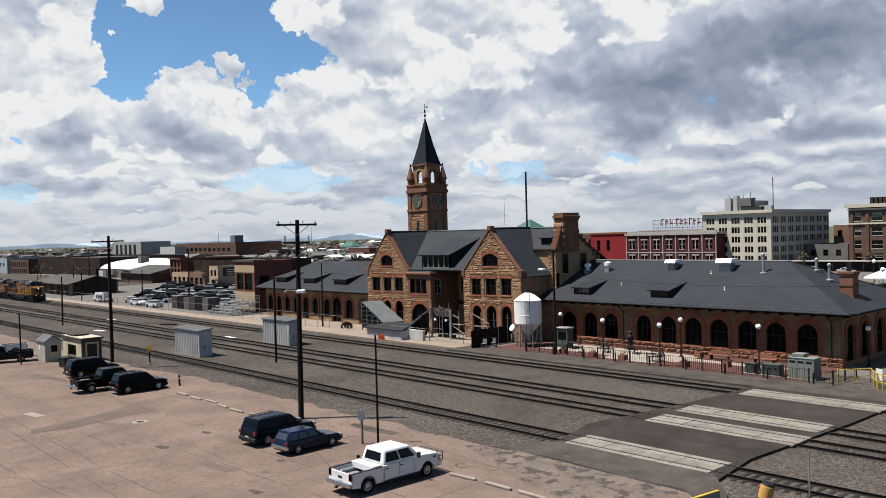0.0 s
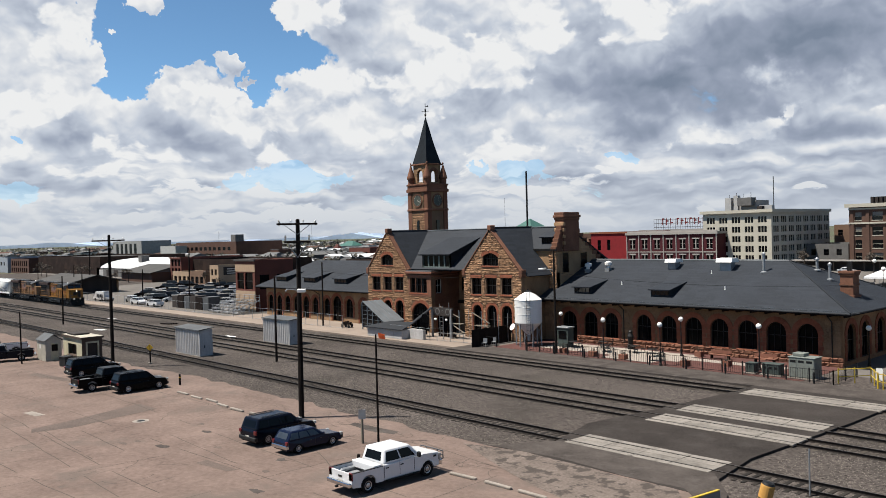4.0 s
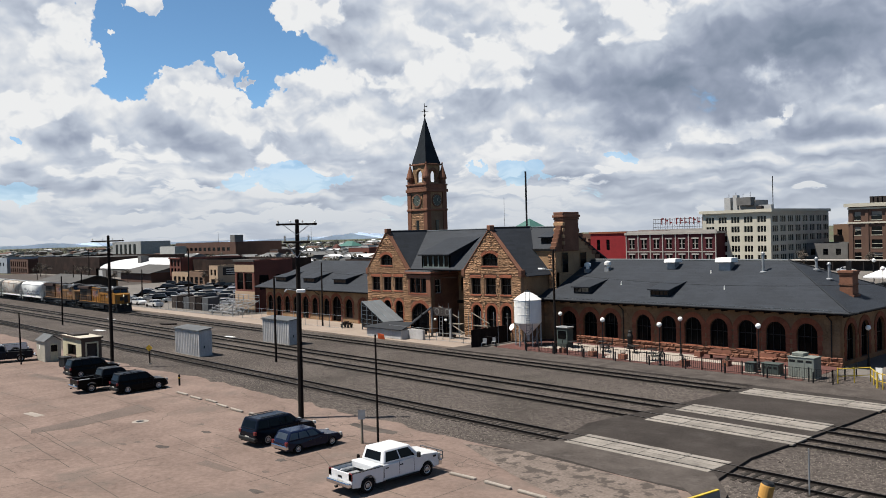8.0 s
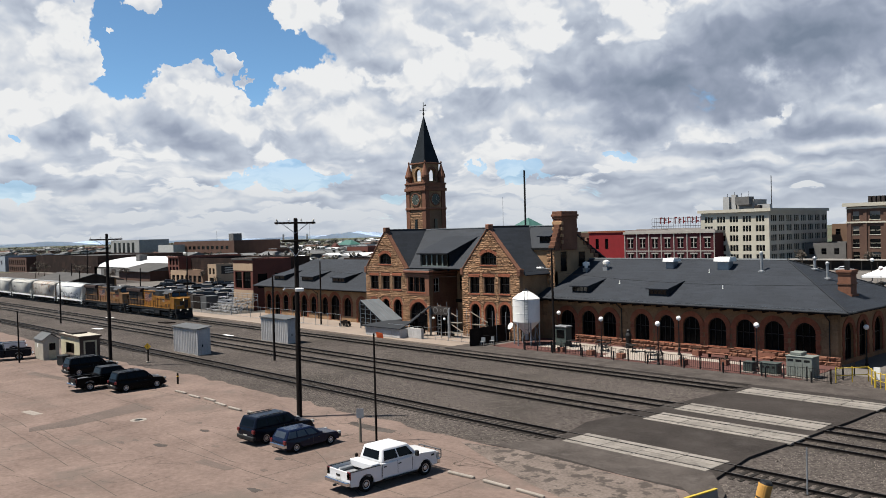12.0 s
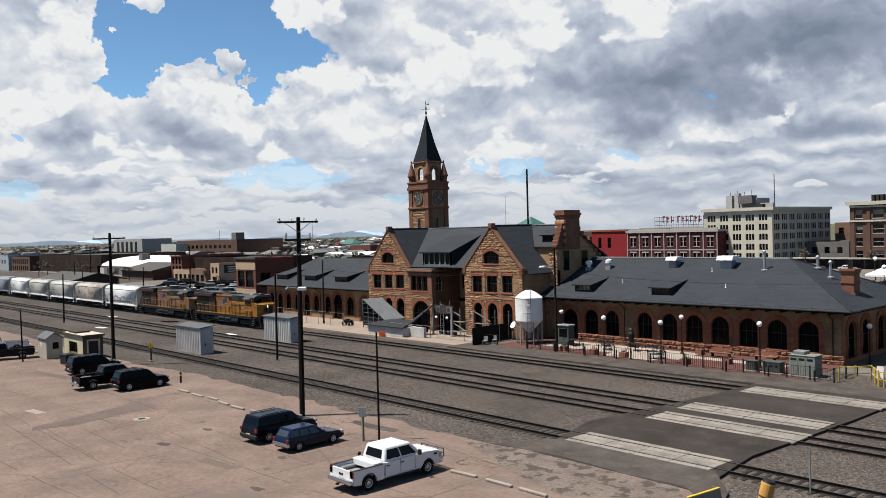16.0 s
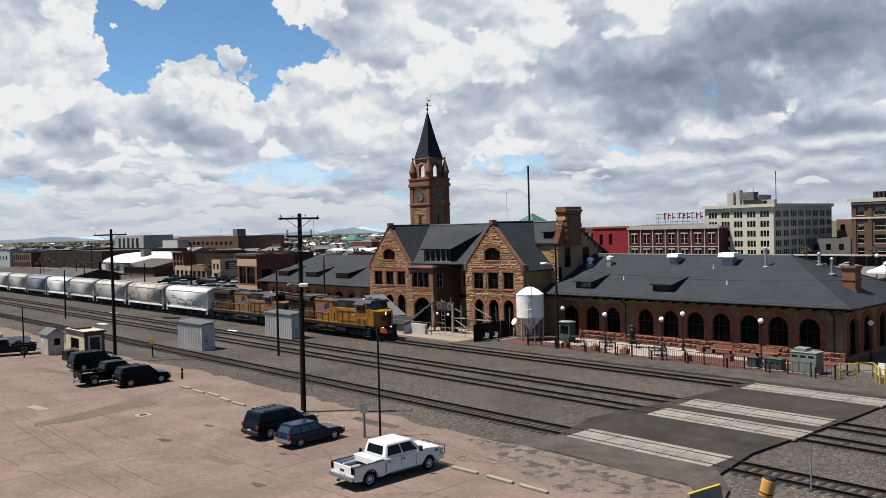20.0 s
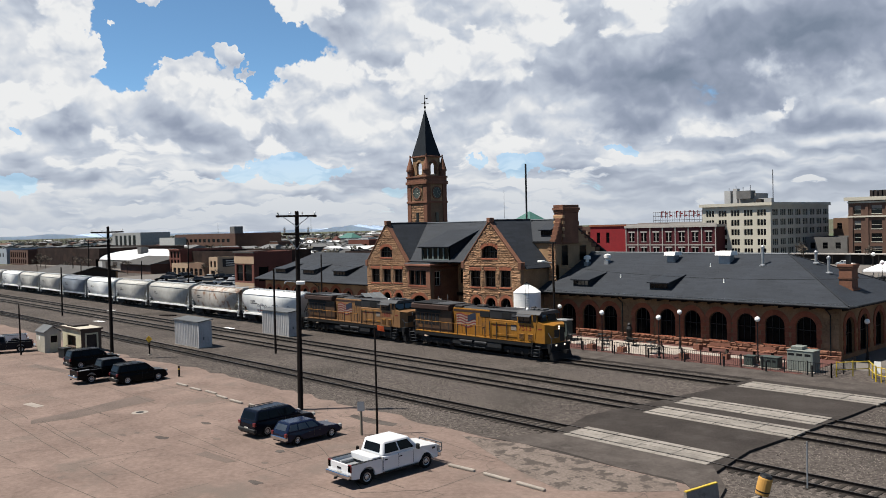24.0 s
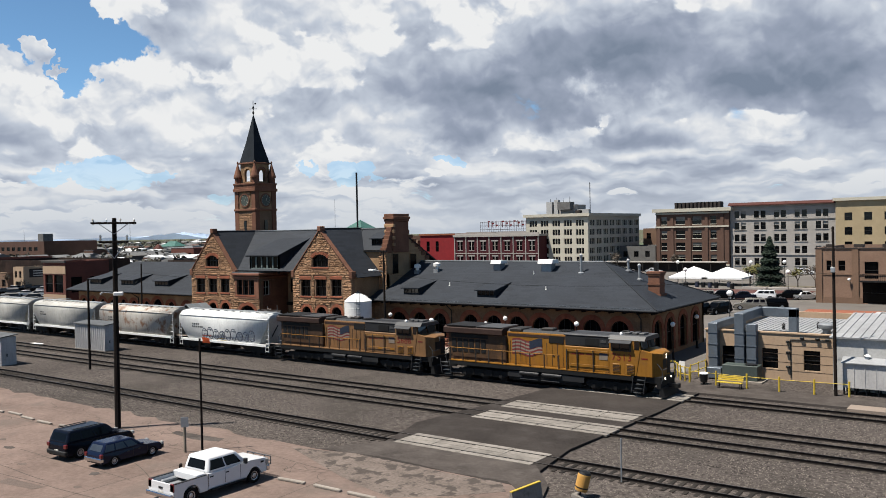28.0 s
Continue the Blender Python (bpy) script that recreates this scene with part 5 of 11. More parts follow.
def tower():
    tw = thing("clock_tower", "sandstone clock tower with a dark pyramid spire above the station", "tower", pose(0, 0, 0))
    x0, x1, y0, y1 = -110.1, -105.05, 93.0, 97.6
    xc, yc = (x0 + x1) / 2, (y0 + y1) / 2
    shaft = part("shaft", boxes((x0 + 0.15, x1 - 0.15, y0 + 0.15, y1 - 0.15, 0, 20.2)), "stone_joint", tw)
    for a, b in ((x0, y0), (x1 - 0.9, y0), (x0, y1 - 0.9), (x1 - 0.9, y1 - 0.9)):
        part("corner_pier", boxes((a, a + 0.9, b, b + 0.9, 0, 20.2)), "coping", shaft)
    for z, p, h in ((17.0, 0.12, 0.35), (20.2, 0.2, 0.5), (20.7, 0.05, 0.6), (21.3, 0.16, 0.3)):
        part("string_course", soft_box(x0 - p, x1 + p, y0 - p, y1 + p, z, z + h, 0.04), "coping", tw)
    rng = random.Random(14)
    for k in range(1, 17):
        z = 9.4 + k * 0.45
        if z > 16.5:
            break
        u = x0 + 0.9
        while u < x1 - 0.95:
            w = min(rng.uniform(0.5, 1.1), x1 - 0.9 - u)
            if w > 0.15:
                part("stone", STONES[rng.randrange(6)], None, shaft, "", Matrix.LocRotScale((u + w / 2, y0 + 0.12, z + 0.22), None, (w, 1.3, 0.43)))
            u += w
    part("tower_window", boxes((xc - 0.3, xc + 0.3, y0 - 0.02, y0 + 0.2, 12.0, 15.4)), "glass", shaft)
    part("tower_window", boxes((x1 - 0.2, x1 + 0.02, yc - 0.3, yc + 0.3, 12.0, 15.4)), "glass", shaft)
    # clock stage
    for k in range(2):
        q = Matrix.Translation((xc, y0 + 0.12, 18.75)) if k == 0 else Matrix.Translation((x1 - 0.12, yc, 18.75)) @ pose(0, 0, 0, 0, 0, 90)
        clock = part("clock", plate([q @ Vector(p) for p in ((-1.3, -0.05, -1.45), (1.3, -0.05, -1.45), (1.3, -0.05, 1.35), (-1.3, -0.05, 1.35))], q.to_3x3() @ Vector((0, 0.15, 0))), "stone_plain", tw, "dark round clock face in a pale square frame")
        bm = bmesh.new()
        tube(bm, q @ Vector((0, -0.02, 0)), q @ Vector((0, -0.14, 0)), 1.0, n=28)
        dial = part("dial", bm, "clock_face", clock)
        bm = lathe([(0.96, 0.08), (1.14, 0.08), (1.14, 0.2), (0.96, 0.2), (0.96, 0.08)], 28)
        bmesh.ops.transform(bm, matrix=q @ pose(0, 0, 0, 90, 0, 0), verts=bm.verts)
        part("dial_ring", bm, "coping", clock, "red-brown stone ring round the dial")
        bm = bmesh.new()
        for i in range(12):
            a = math.pi * i / 6
            tube(bm, q @ Vector((0.72 * math.sin(a), -0.16, 0.72 * math.cos(a))), q @ Vector((0.9 * math.sin(a), -0.16, 0.9 * math.cos(a))), 0.03, n=4)
        tube(bm, q @ Vector((0, -0.17, 0)), q @ Vector((0.3, -0.17, 0.5)), 0.035, n=4)
        tube(bm, q @ Vector((0, -0.17, 0)), q @ Vector((0.62, -0.17, -0.3)), 0.025, n=4)
        part("clock_marks", bm, "cream_stone", dial)
    # open belfry with arches on four sides
    b0, b1, c0, c1 = x0 + 0.8, x1 - 0.8, y0 + 0.72, y1 - 0.72
    for f, lo, hi in ((front(c0), b0, b1), (front(c1 - 0.4), b0, b1)):
        c = (lo + hi) / 2
        wall = part("belfry_wall", pierced(rect_loop(lo, hi, 21.6, 24.8), [arch_loop(c, 1.35, 21.9, 24.0)], f, 0.4), "stone_plain", tw)
        arch_ring(wall, c, 1.35, 24.0, f, 0.35, 9, 21.9, mat="stone_plain")
    for f, lo, hi in ((east(b1), c0 + 0.4, c1 - 0.4), (east(b0 + 0.4), c0 + 0.4, c1 - 0.4)):
        c = (lo + hi) / 2
        wall = part("belfry_wall", pierced(rect_loop(lo, hi, 21.6, 24.8), [arch_loop(c, 1.35, 21.9, 24.0)], f, 0.4), "stone_plain", tw)
        arch_ring(wall, c, 1.35, 24.0, f, 0.35, 9, 21.9, mat="coping")
    for a in (x0 + 0.45, x1 - 0.45):
        for b in (y0 + 0.45, y1 - 0.45):
            part("turret", lathe([(0.55, 21.0), (0.55, 22.4), (0.72, 22.5), (0.72, 22.75), (0.08, 24.9), (0.14, 25.0), (0.14, 25.2), (0.03, 25.3)], 12, (a, b, 0)), "coping", tw)
    part("cornice", soft_box(b0 - 0.25, b1 + 0.25, c0 - 0.25, c1 + 0.25, 24.8, 25.05, 0.03), "coping", tw)
    e = 0.12
    bm = bmesh.new()
    base = [bm.verts.new(p) for p in ((b0 - e, c0 - e, 25.0), (b1 + e, c0 - e, 25.0), (b1 + e, c1 + e, 25.0), (b0 - e, c1 + e, 25.0))]
    mid = [bm.verts.new((xc + sx * 0.98, yc + sy * 0.92, 28.4)) for sx, sy in ((-1, -1), (1, -1), (1, 1), (-1, 1))]
    top = bm.verts.new((xc, yc, 33.3))
    bm.faces.new(base[::-1])
    for i in range(4):
        bm.faces.new((base[i], base[(i + 1) % 4], mid[(i + 1) % 4], mid[i]))
        bm.faces.new((mid[i], mid[(i + 1) % 4], top))
    part("spire", bm, "spire", tw, "dark slate pyramid spire")
    vane = part("weather_vane", tubes(((xc, yc, 33.1), (xc, yc, 35.5), 0.05), ((xc - 0.55, yc - 0.4, 34.1), (xc + 0.55, yc + 0.4, 34.1), 0.04), ((xc - 0.4, yc + 0.5, 34.1), (xc + 0.4, yc - 0.5, 34.1), 0.04), n=6), "iron", tw)
    part("finial", lathe([(0.1, 33.2), (0.2, 33.5), (0.06, 33.8), (0.15, 34.4), (0.04, 34.6)], 10, (xc, yc, 0)), "iron", vane)
    part("pointer", plate([(xc + 0.0, yc, 34.9), (xc + 0.45, yc + 0.3, 34.8), (xc + 0.4, yc + 0.28, 35.1)], (0.02, -0.02, 0)), "iron", vane)


tower()


# ---- train: two diesel locomotives and covered hoppers; each points along +x, coupler face at x = 0, rail top at z = 0 ----
def bogie(parent, x, axles, spacing, mat="loco_black"):
    """A wheel truck: side frames, springs and its wheelsets."""
    b = part("bogie", boxes((x - spacing * (axles - 1) / 2 - 0.7, x + spacing * (axles - 1) / 2 + 0.7, -0.5, 0.5, 0.55, 0.85)), mat, parent)
    n = axles
    for side in (-1, 1):
        y = side * 1.08
        lo, hi = sorted((y, y + side * 0.16))
        bm = bmesh.new()
        half = spacing * (n - 1) / 2
        prism(bm, [(x - half - 0.75, lo, 0.62), (x - half - 0.3, lo, 0.4), (x + half + 0.3, lo, 0.4), (x + half + 0.75, lo, 0.62), (x + half + 0.6, lo, 0.92), (x - half - 0.6, lo, 0.92)], (0, hi - lo, 0))
        part("side_frame", bm, mat, b)
        for i in range(n):
            u = x + (i - (n - 1) / 2) * spacing
            part("axle_box", soft_box(u - 0.16, u + 0.16, lo - 0.05 if side < 0 else lo, hi if side < 0 else hi + 0.05, 0.3, 0.66, 0.03), mat, b)
            part("wheel", tubes(((u, side * 0.70, 0.49), (u, side * 0.83, 0.49), 0.49), ((u, side * 0.68, 0.49), (u, side * 0.71, 0.49), 0.525), n=18), "rail", b)
        for i in range(n - 1):
            u = x + (i - (n - 1) / 2 + 0.5) * spacing
            part("spring", lathe([(0.13, 0.42), (0.13, 0.85)], 8, (u, side * 1.18, 0)), mat, b)
    for i in range(n):
        u = x + (i - (n - 1) / 2) * spacing
        part("axle", tubes(((u, -0.7, 0.49), (u, 0.7, 0.49), 0.09)), "rail", b)
    return b


def coupler(parent, x, way):
    lo, hi = sorted((x, x - way * 0.9))
    c = part("coupler", boxes((lo, hi, -0.1, 0.1, 0.74, 1.0)), "loco_black", parent)
    part("knuckle", soft_box(x - 0.14, x + 0.1, -0.2, 0.2, 0.68, 1.05, 0.04), "loco_black", c)


def waving_stripes(parent, x0, x1, z0, z1, y, rng):
    """A painted flag that waves towards the cab: red and pale stripes with a dark canton."""
    flag = part("flag_emblem", boxes((x0, x0 + 0.02, y, y + 0.01, z0, z0 + 0.02)), "flag_white", parent, "painted waving flag emblem")
    n, k = 9, 16
    for i in range(n):
        bm = bmesh.new()
        rows = []
        for j in range(k + 1):
            t = j / k
            u = x0 + (x1 - x0) * t
            wave = 0.16 * math.sin(t * 8.5) * (0.5 + 0.5 * t)
            h = (z1 - z0) / n
            a = z0 + h * i + wave
            rows.append([bm.verts.new((u, y - 0.006, a)), bm.verts.new((u, y - 0.006, a + h)), bm.verts.new((u, y + 0.004, a + h)), bm.verts.new((u, y + 0.004, a))])
        for a, b in zip(rows, rows[1:]):
            for q in range(4):
                bm.faces.new((a[q], b[q], b[(q + 1) % 4], a[(q + 1) % 4]))
        part("stripe", bm, ("loco_red", "flag_white")[i % 2], flag)
    bm = bmesh.new()
    rows = []
    for j in range(9):
        t = 0.58 + 0.42 * j / 8
        u = x0 + (x1 - x0) * t
        wave = 0.16 * math.sin(t * 8.5) * (0.5 + 0.5 * t)
        rows.append([bm.verts.new((u, y - 0.014, z0 + (z1 - z0) * 0.5 + wave)), bm.verts.new((u, y - 0.014, z1 + 0.02 + wave)), bm.verts.new((u, y - 0.004, z1 + 0.02 + wave)), bm.verts.new((u, y - 0.004, z0 + (z1 - z0) * 0.5 + wave))])
    for a, b in zip(rows, rows[1:]):
        for q in range(4):
            bm.faces.new((a[q], b[q], b[(q + 1) % 4], a[(q + 1) % 4]))
    part("canton", bm, "flag_blue", flag)


def locomotive(label, paint, number, lead):
    L = 21.5
    loco = thing("locomotive", label, "locomotive", pose(0, TRACKS["far"], 0), "locomotives of the train")
    # frame, walkway and fuel tank
    frame_ob = part("underframe", boxes((-L + 0.9, -1.0, -1.3, 1.3, 1.12, 1.58)), "loco_black", loco)
    for s in (-1, 1):
        lo, hi = sorted((s * 1.3, s * 1.52))
        part("sill", boxes((-L + 1.3, -3.0, lo, hi, 1.22, 1.56)), "loco_black", frame_ob)
        lo, hi = sorted((s * 0.9, s * 1.54))
        part("walkway", boxes((-L + 1.2, -3.2, lo, hi, 1.56, 1.64)), paint, loco, "yellow-edged walkway")
    tank = part("fuel_tank", soft_box(-14.3, -7.4, -1.35, 1.35, 0.3, 1.12, 0.18, 2), "loco_black", loco)
    part("tank_band", boxes((-14.35, -12.9, -1.42, -1.3, 0.62, 1.05)), "loco_grey", tank)
    part("battery_box", boxes((-9.3, -7.2, -1.46, -1.3, 0.66, 1.12)), "loco_grey", tank)
    for x in (-13.1, -11.0):
        part("air_reservoir", tubes(((x, -1.42, 0.98), (x + 1.8, -1.42, 0.98), 0.17), n=12), "loco_grey", tank)
    for x in (-12.6, -10.6):
        part("tank_step", boxes((x - 0.5, x + 1.2, -1.5, -1.42, 0.5, 0.54)), "steel", tank)
    bogie(loco, -4.6, 3, 1.85)
    bogie(loco, -17.0, 3, 1.85)
    coupler(loco, 0, 1)
    coupler(loco, -L, -1)
    # long hood in its sections
    hood = part("hood", soft_box(-14.6, -5.0, -0.98, 0.98, 1.6, 4.35, 0.08, 2), paint, loco)
    part("hood_roof", plate([(-14.6, -0.92, 4.3), (-14.6, -0.62, 4.52), (-14.6, 0.62, 4.52), (-14.6, 0.92, 4.3)], (9.5, 0, 0)), "loco_grey", hood)
    part("inverter_cabinet", soft_box(-8.9, -5.02, -1.42, 1.42, 1.64, 3.55, 0.05), paint, loco)
    top_cab = part("blower_housing", soft_box(-8.9, -5.02, -1.36, 1.36, 3.55, 4.42, 0.08), "loco_grey", loco, "grey upper housing behind the cab")
    part("housing_roof", soft_box(-9.0, -4.95, -1.4, 1.4, 4.4, 4.5, 0.03), "loco_grey_pale", top_cab)
    part("grille", boxes((-7.1, -5.9, -1.40, -1.34, 3.7, 4.25)), "loco_black", top_cab)
    part("number_board", boxes((-5.75, -5.3, -1.40, -1.34, 3.95, 4.15)), "loco_grey_pale", top_cab)
    part("shoulder_stripe", boxes((-14.5, -9.0, -1.0, -0.97, 3.98, 4.2)), "loco_brown", hood, "red-brown dirt band under the roof")
    part("grille", boxes((-10.55, -9.2, -1.02, -0.96, 3.62, 4.2)), "loco_black", hood)
    for i in range(11):
        x = -14.3 + i * 0.5
        if not -12.6 < x < -11.2:
            part("door_seam", boxes((x, x + 0.03, -1.0, -0.97, 1.75, 3.6)), "loco_dark", hood)
    for x in (-13.4, -12.0, -10.2):
        part("door_latch", boxes((x, x + 0.12, -1.02, -0.97, 2.5, 2.6)), "loco_dark", hood)
    stack = part("exhaust", soft_box(-11.6, -10.5, -0.4, 0.4, 4.5, 4.72, 0.04), "loco_dark", hood)
    part("dynamic_brake_roof", soft_box(-14.4, -13.2, -0.95, 0.95, 4.36, 4.62, 0.05), "loco_dark", hood)
    for i in range(4):
        part("lifting_lug", boxes((-9.9 + i * 0.25, -9.8 + i * 0.25, -0.5, 0.5, 4.5, 4.62)), "loco_dark", hood)
    # radiator section with overhanging wings
    rad = part("radiator_section", soft_box(-20.6, -14.6, -1.2, 1.2, 1.6, 4.0, 0.06), "loco_dirt", loco)
    bm = bmesh.new()
    prism(bm, [(-20.9, -1.0, 3.85), (-20.9, -1.52, 4.05), (-20.9, -1.52, 4.45), (-20.9, -1.2, 4.62), (-20.9, 1.2, 4.62), (-20.9, 1.52, 4.45), (-20.9, 1.52, 4.05), (-20.9, 1.0, 3.85)], (6.1, 0, 0))
    wing = part("radiator_wing", bm, "loco_brown", rad, "dark overhanging radiator wings")
    part("wing_roof", boxes((-20.7, -17.6, -1.45, 1.45, 4.62, 4.68)), "loco_black", wing)
    part("wing_roof", boxes((-17.5, -14.9, -1.4, 1.4, 4.62, 4.67)), "loco_grey_pale", wing)
    for i in range(6):
        part("intake_grille", boxes((-20.2 + i * 0.62, -19.75 + i * 0.62, -1.24, -1.19, 2.35, 3.5)), "loco_black", rad)
    part("cooling_screen", boxes((-20.3, -16.4, -1.23, -1.19, 3.6, 3.95)), "loco_black", rad)
    part("end_light", lathe([(0.12, 0), (0.12, 0.05)], 10), "loco_dark", rad, "", pose(-20.62, 0, 3.9, 0, -90, 0))
    waving_stripes(loco, -14.1, -11.2, 2.45, 3.75, -0.99, None)
    # cab
    yaw = 1.5
    bm = bmesh.new()
    side = [(-5.0, 1.6), (-2.75, 1.6), (-2.4, 3.55), (-2.55, 4.35), (-5.0, 4.35)]
    prism(bm, [(x, -yaw, z) for x, z in side], (0, 2 * yaw, 0))
    bmesh.ops.bevel(bm, geom=bm.edges[:], offset=0.04, segments=1, affect="EDGES")
    cab = part("cab", bm, paint, loco)
    bm = bmesh.new()
    prism(bm, [(-5.05, -1.52, 4.3), (-5.05, -1.2, 4.62), (-5.05, 1.2, 4.62), (-5.05, 1.52, 4.3)], (3.0, 0, 0))
    cab_roof = part("cab_roof", bm, "loco_grey_pale", cab)
    for x in (-3.9, -3.3, -2.7):
        part("roof_unit", soft_box(x - 0.22, x + 0.22, -0.5, 0.45, 4.6, 4.78, 0.03), "loco_grey_pale", cab_roof)
    part("horn", tubes(((-4.6, 0.2, 4.75), (-4.0, 0.2, 4.8), 0.05, 0.12), n=8), "loco_dark", cab_roof)
    part("beacon", lathe([(0.12, 0), (0.12, 0.12), (0.02, 0.22)], 10, (-4.3, -0.7, 4.6)), "globe", cab_roof)
    for a, b in ((-4.72, -4.12), (-4.05, -3.3)):
        part("side_window", boxes((a, b, -1.53, -1.49, 3.5, 4.1)), "car_glass", cab)
        part("side_window", boxes((a, b, 1.49, 1.53, 3.5, 4.1)), "car_glass", cab)
    part("visor", plate([(-4.9, -1.5, 4.24), (-3.1, -1.5, 4.24), (-3.1, -1.86, 4.06), (-4.9, -1.86, 4.06)], (0, 0, 0.04)), "loco_grey_pale", cab, "pale sunshade over the side windows")
    part("window_band", boxes((-4.85, -3.15, -1.515, -1.49, 3.42, 4.2)), "loco_dark", cab)
    for s in (-1, 1):
        lo, hi = sorted((s * 0.08, s * 1.3))
        part("windscreen", plate([(-2.37, lo, 3.6), (-2.37, hi, 3.6), (-2.5, hi, 4.28), (-2.5, lo, 4.28)], (0.03, 0, 0)), "car_glass", cab)
    part("rear_window_post", boxes((-2.9, -2.5, -1.512, -1.49, 3.6, 4.25)), "car_glass", cab)
    # wide nose
    bm = bmesh.new()
    lo_r = [(-2.8, -1.46), (-1.5, -1.46), (-0.95, -0.75), (-0.95, 0.75), (-1.5, 1.46), (-2.8, 1.46)]
    tops = [3.66, 3.42, 3.3, 3.3, 3.42, 3.66]
    lo = [bm.verts.new((x, y, 1.6)) for x, y in lo_r]
    hi = [bm.verts.new((x, y, z)) for (x, y), z in zip(lo_r, tops)]
    mid = [bm.verts.new((-2.8, 0, 3.72)), bm.verts.new((-1.0, 0, 3.42))]
    for i in range(5):
        bm.faces.new((lo[i], lo[i + 1], hi[i + 1], hi[i]))
    for f in ((hi[0], hi[1], mid[1], mid[0]), (hi[1], hi[2], mid[1]), (hi[2], hi[3], mid[1]), (hi[3], hi[4], mid[1]), (hi[4], hi[5], mid[0], mid[1]), (lo[5], lo[0], hi[0], mid[0], hi[5]), tuple(lo[::-1])):
        bm.faces.new(f)
    nose = part("nose", bm, paint, loco)
    part("nose_door", boxes((-0.97, -0.92, 0.1, 0.75, 1.75, 3.1)), "loco_dark", nose)
    part("nose_panel", boxes((-0.97, -0.93, -0.72, 0.0, 2.2, 2.9)), "loco_dark", nose)
    for z in (3.0, 3.2):
        part("headlight", lathe([(0.07, 0), (0.09, 0.04), (0.06, 0.05)], 12), "headlight" if lead else "lamp_clear", nose, "lit headlight" if lead else "", pose(-0.95, -0.05, z, 0, 90, 0))
    part("emblem_wings", boxes((-2.35, -1.85, -1.475, -1.455, 2.9, 3.0)), "ink_red", nose)
    # front end: plate, plough, steps, handrails
    end = part("pilot", boxes((-1.15, -0.85, -1.45, 1.45, 0.75, 1.62)), "loco_black", loco)
    bm = bmesh.new()
    prism(bm, [(-1.0, -1.4, 0.12), (-1.0, -1.4, 0.85), (-0.75, -1.4, 0.85), (-0.5, -1.4, 0.12)], (0, 2.8, 0))
    part("plough", bm, "loco_black", end)
    for y in (-0.62, 0.62):
        part("ditch_light", lathe([(0.08, 0), (0.08, 0.06)], 12), "headlight" if lead else "lamp_clear", end, "lit ditch light" if lead else "", pose(-0.84, y, 1.45, 0, 90, 0))
    for x0, way in ((-2.7, 1), (-20.6, -1)):
        for i in range(4):
            x = x0 + way * 0.1 * i
            for s in (-1, 1):
                lo, hi = sorted((s * 1.15, s * 1.56))
                part("step", boxes((x - 0.3, x + 0.3, lo, hi, 0.3 + 0.33 * i, 0.34 + 0.33 * i)), "steel", loco)
        for s in (-1, 1):
            for e in (-0.38, 0.6):
                part("step_rail", tubes(((x0 + way * (e - 0.1), s * 1.56, 0.28), (x0 + way * (e + 0.1), s * 1.56, 1.6), 0.03), n=6), "loco_grey_pale", loco)
    for pts in (((-0.95, -1.4, 0.9), (-0.72, -1.4, 1.5), (-0.75, -1.4, 2.2), (-1.1, -1.44, 2.65)), ((-0.95, 1.4, 0.9), (-0.72, 1.4, 1.5), (-0.75, 1.4, 2.2), (-1.1, 1.44, 2.65)),
                ((-L + 1.0, -1.4, 0.9), (-L + 0.75, -1.4, 1.6), (-L + 0.75, -1.4, 2.4), (-L + 1.1, -1.44, 2.7)), ((-L + 0.75, -1.3, 2.5), (-L + 0.75, 1.3, 2.5)), ((-0.72, -1.3, 2.2), (-0.72, -0.5, 2.2))):
        bm = bmesh.new()
        for a, b in zip(pts, pts[1:]):
            tube(bm, a, b, 0.032, n=6)
        part("grab_rail", bm, "loco_grey_pale", loco)
    for s in (-1, 1):
        bm = tubes(((-20.2, s * 1.52, 2.72), (-9.4, s * 1.52, 2.72), 0.035), n=6)
        part("handrail", bm, "loco_yellow", loco)
        part("handrail", tubes(((-8.7, s * 1.52, 3.3), (-5.1, s * 1.52, 3.3), 0.03), ((-8.5, s * 1.52, 2.15), (-5.1, s * 1.52, 2.15), 0.025), n=6), "loco_yellow", loco)
        for i in range(9):
            x = -20.2 + i * 1.35
            part("handrail_post", boxes((x - 0.04, x + 0.04, s * 1.52 - 0.03, s * 1.52 + 0.03, 1.6, 2.75)), "loco_dark", loco)
        for x in (-8.68, -7.75, -6.35):
            part("handrail_post", boxes((x - 0.04, x + 0.04, s * 1.52 - 0.03, s * 1.52 + 0.03, 1.6, 3.32)), "loco_dark", loco)
    for a, b in ((-4.7, -4.05), (-3.55, -2.9)):
        part("cab_box", soft_box(a, b, -1.56, -1.5, 1.75, 2.45, 0.03), "loco_yellow", loco, "raised yellow access panel")
        for i in range(5):
            part("louvre", boxes((a + 0.05, b - 0.05, -1.575, -1.555, 1.85 + i * 0.11, 1.9 + i * 0.11)), "loco_brown", loco)
    for x0, x1, z in ((-8.3, -7.9, 2.4), (-7.7, -7.2, 2.42), (-7.0, -6.5, 2.44)):
        part("lettering_bar", boxes((x0, x1, -1.43, -1.415, z + 0.5, z + 0.6)), "ink_red", loco)
    shield = part("shield_emblem", boxes((-5.85, -5.15, -1.44, -1.41, 2.62, 3.15)), "flag_white", loco, "small pale shield emblem")
    part("shield_band", boxes((-5.85, -5.15, -1.45, -1.438, 2.98, 3.15)), "graffiti", shield)
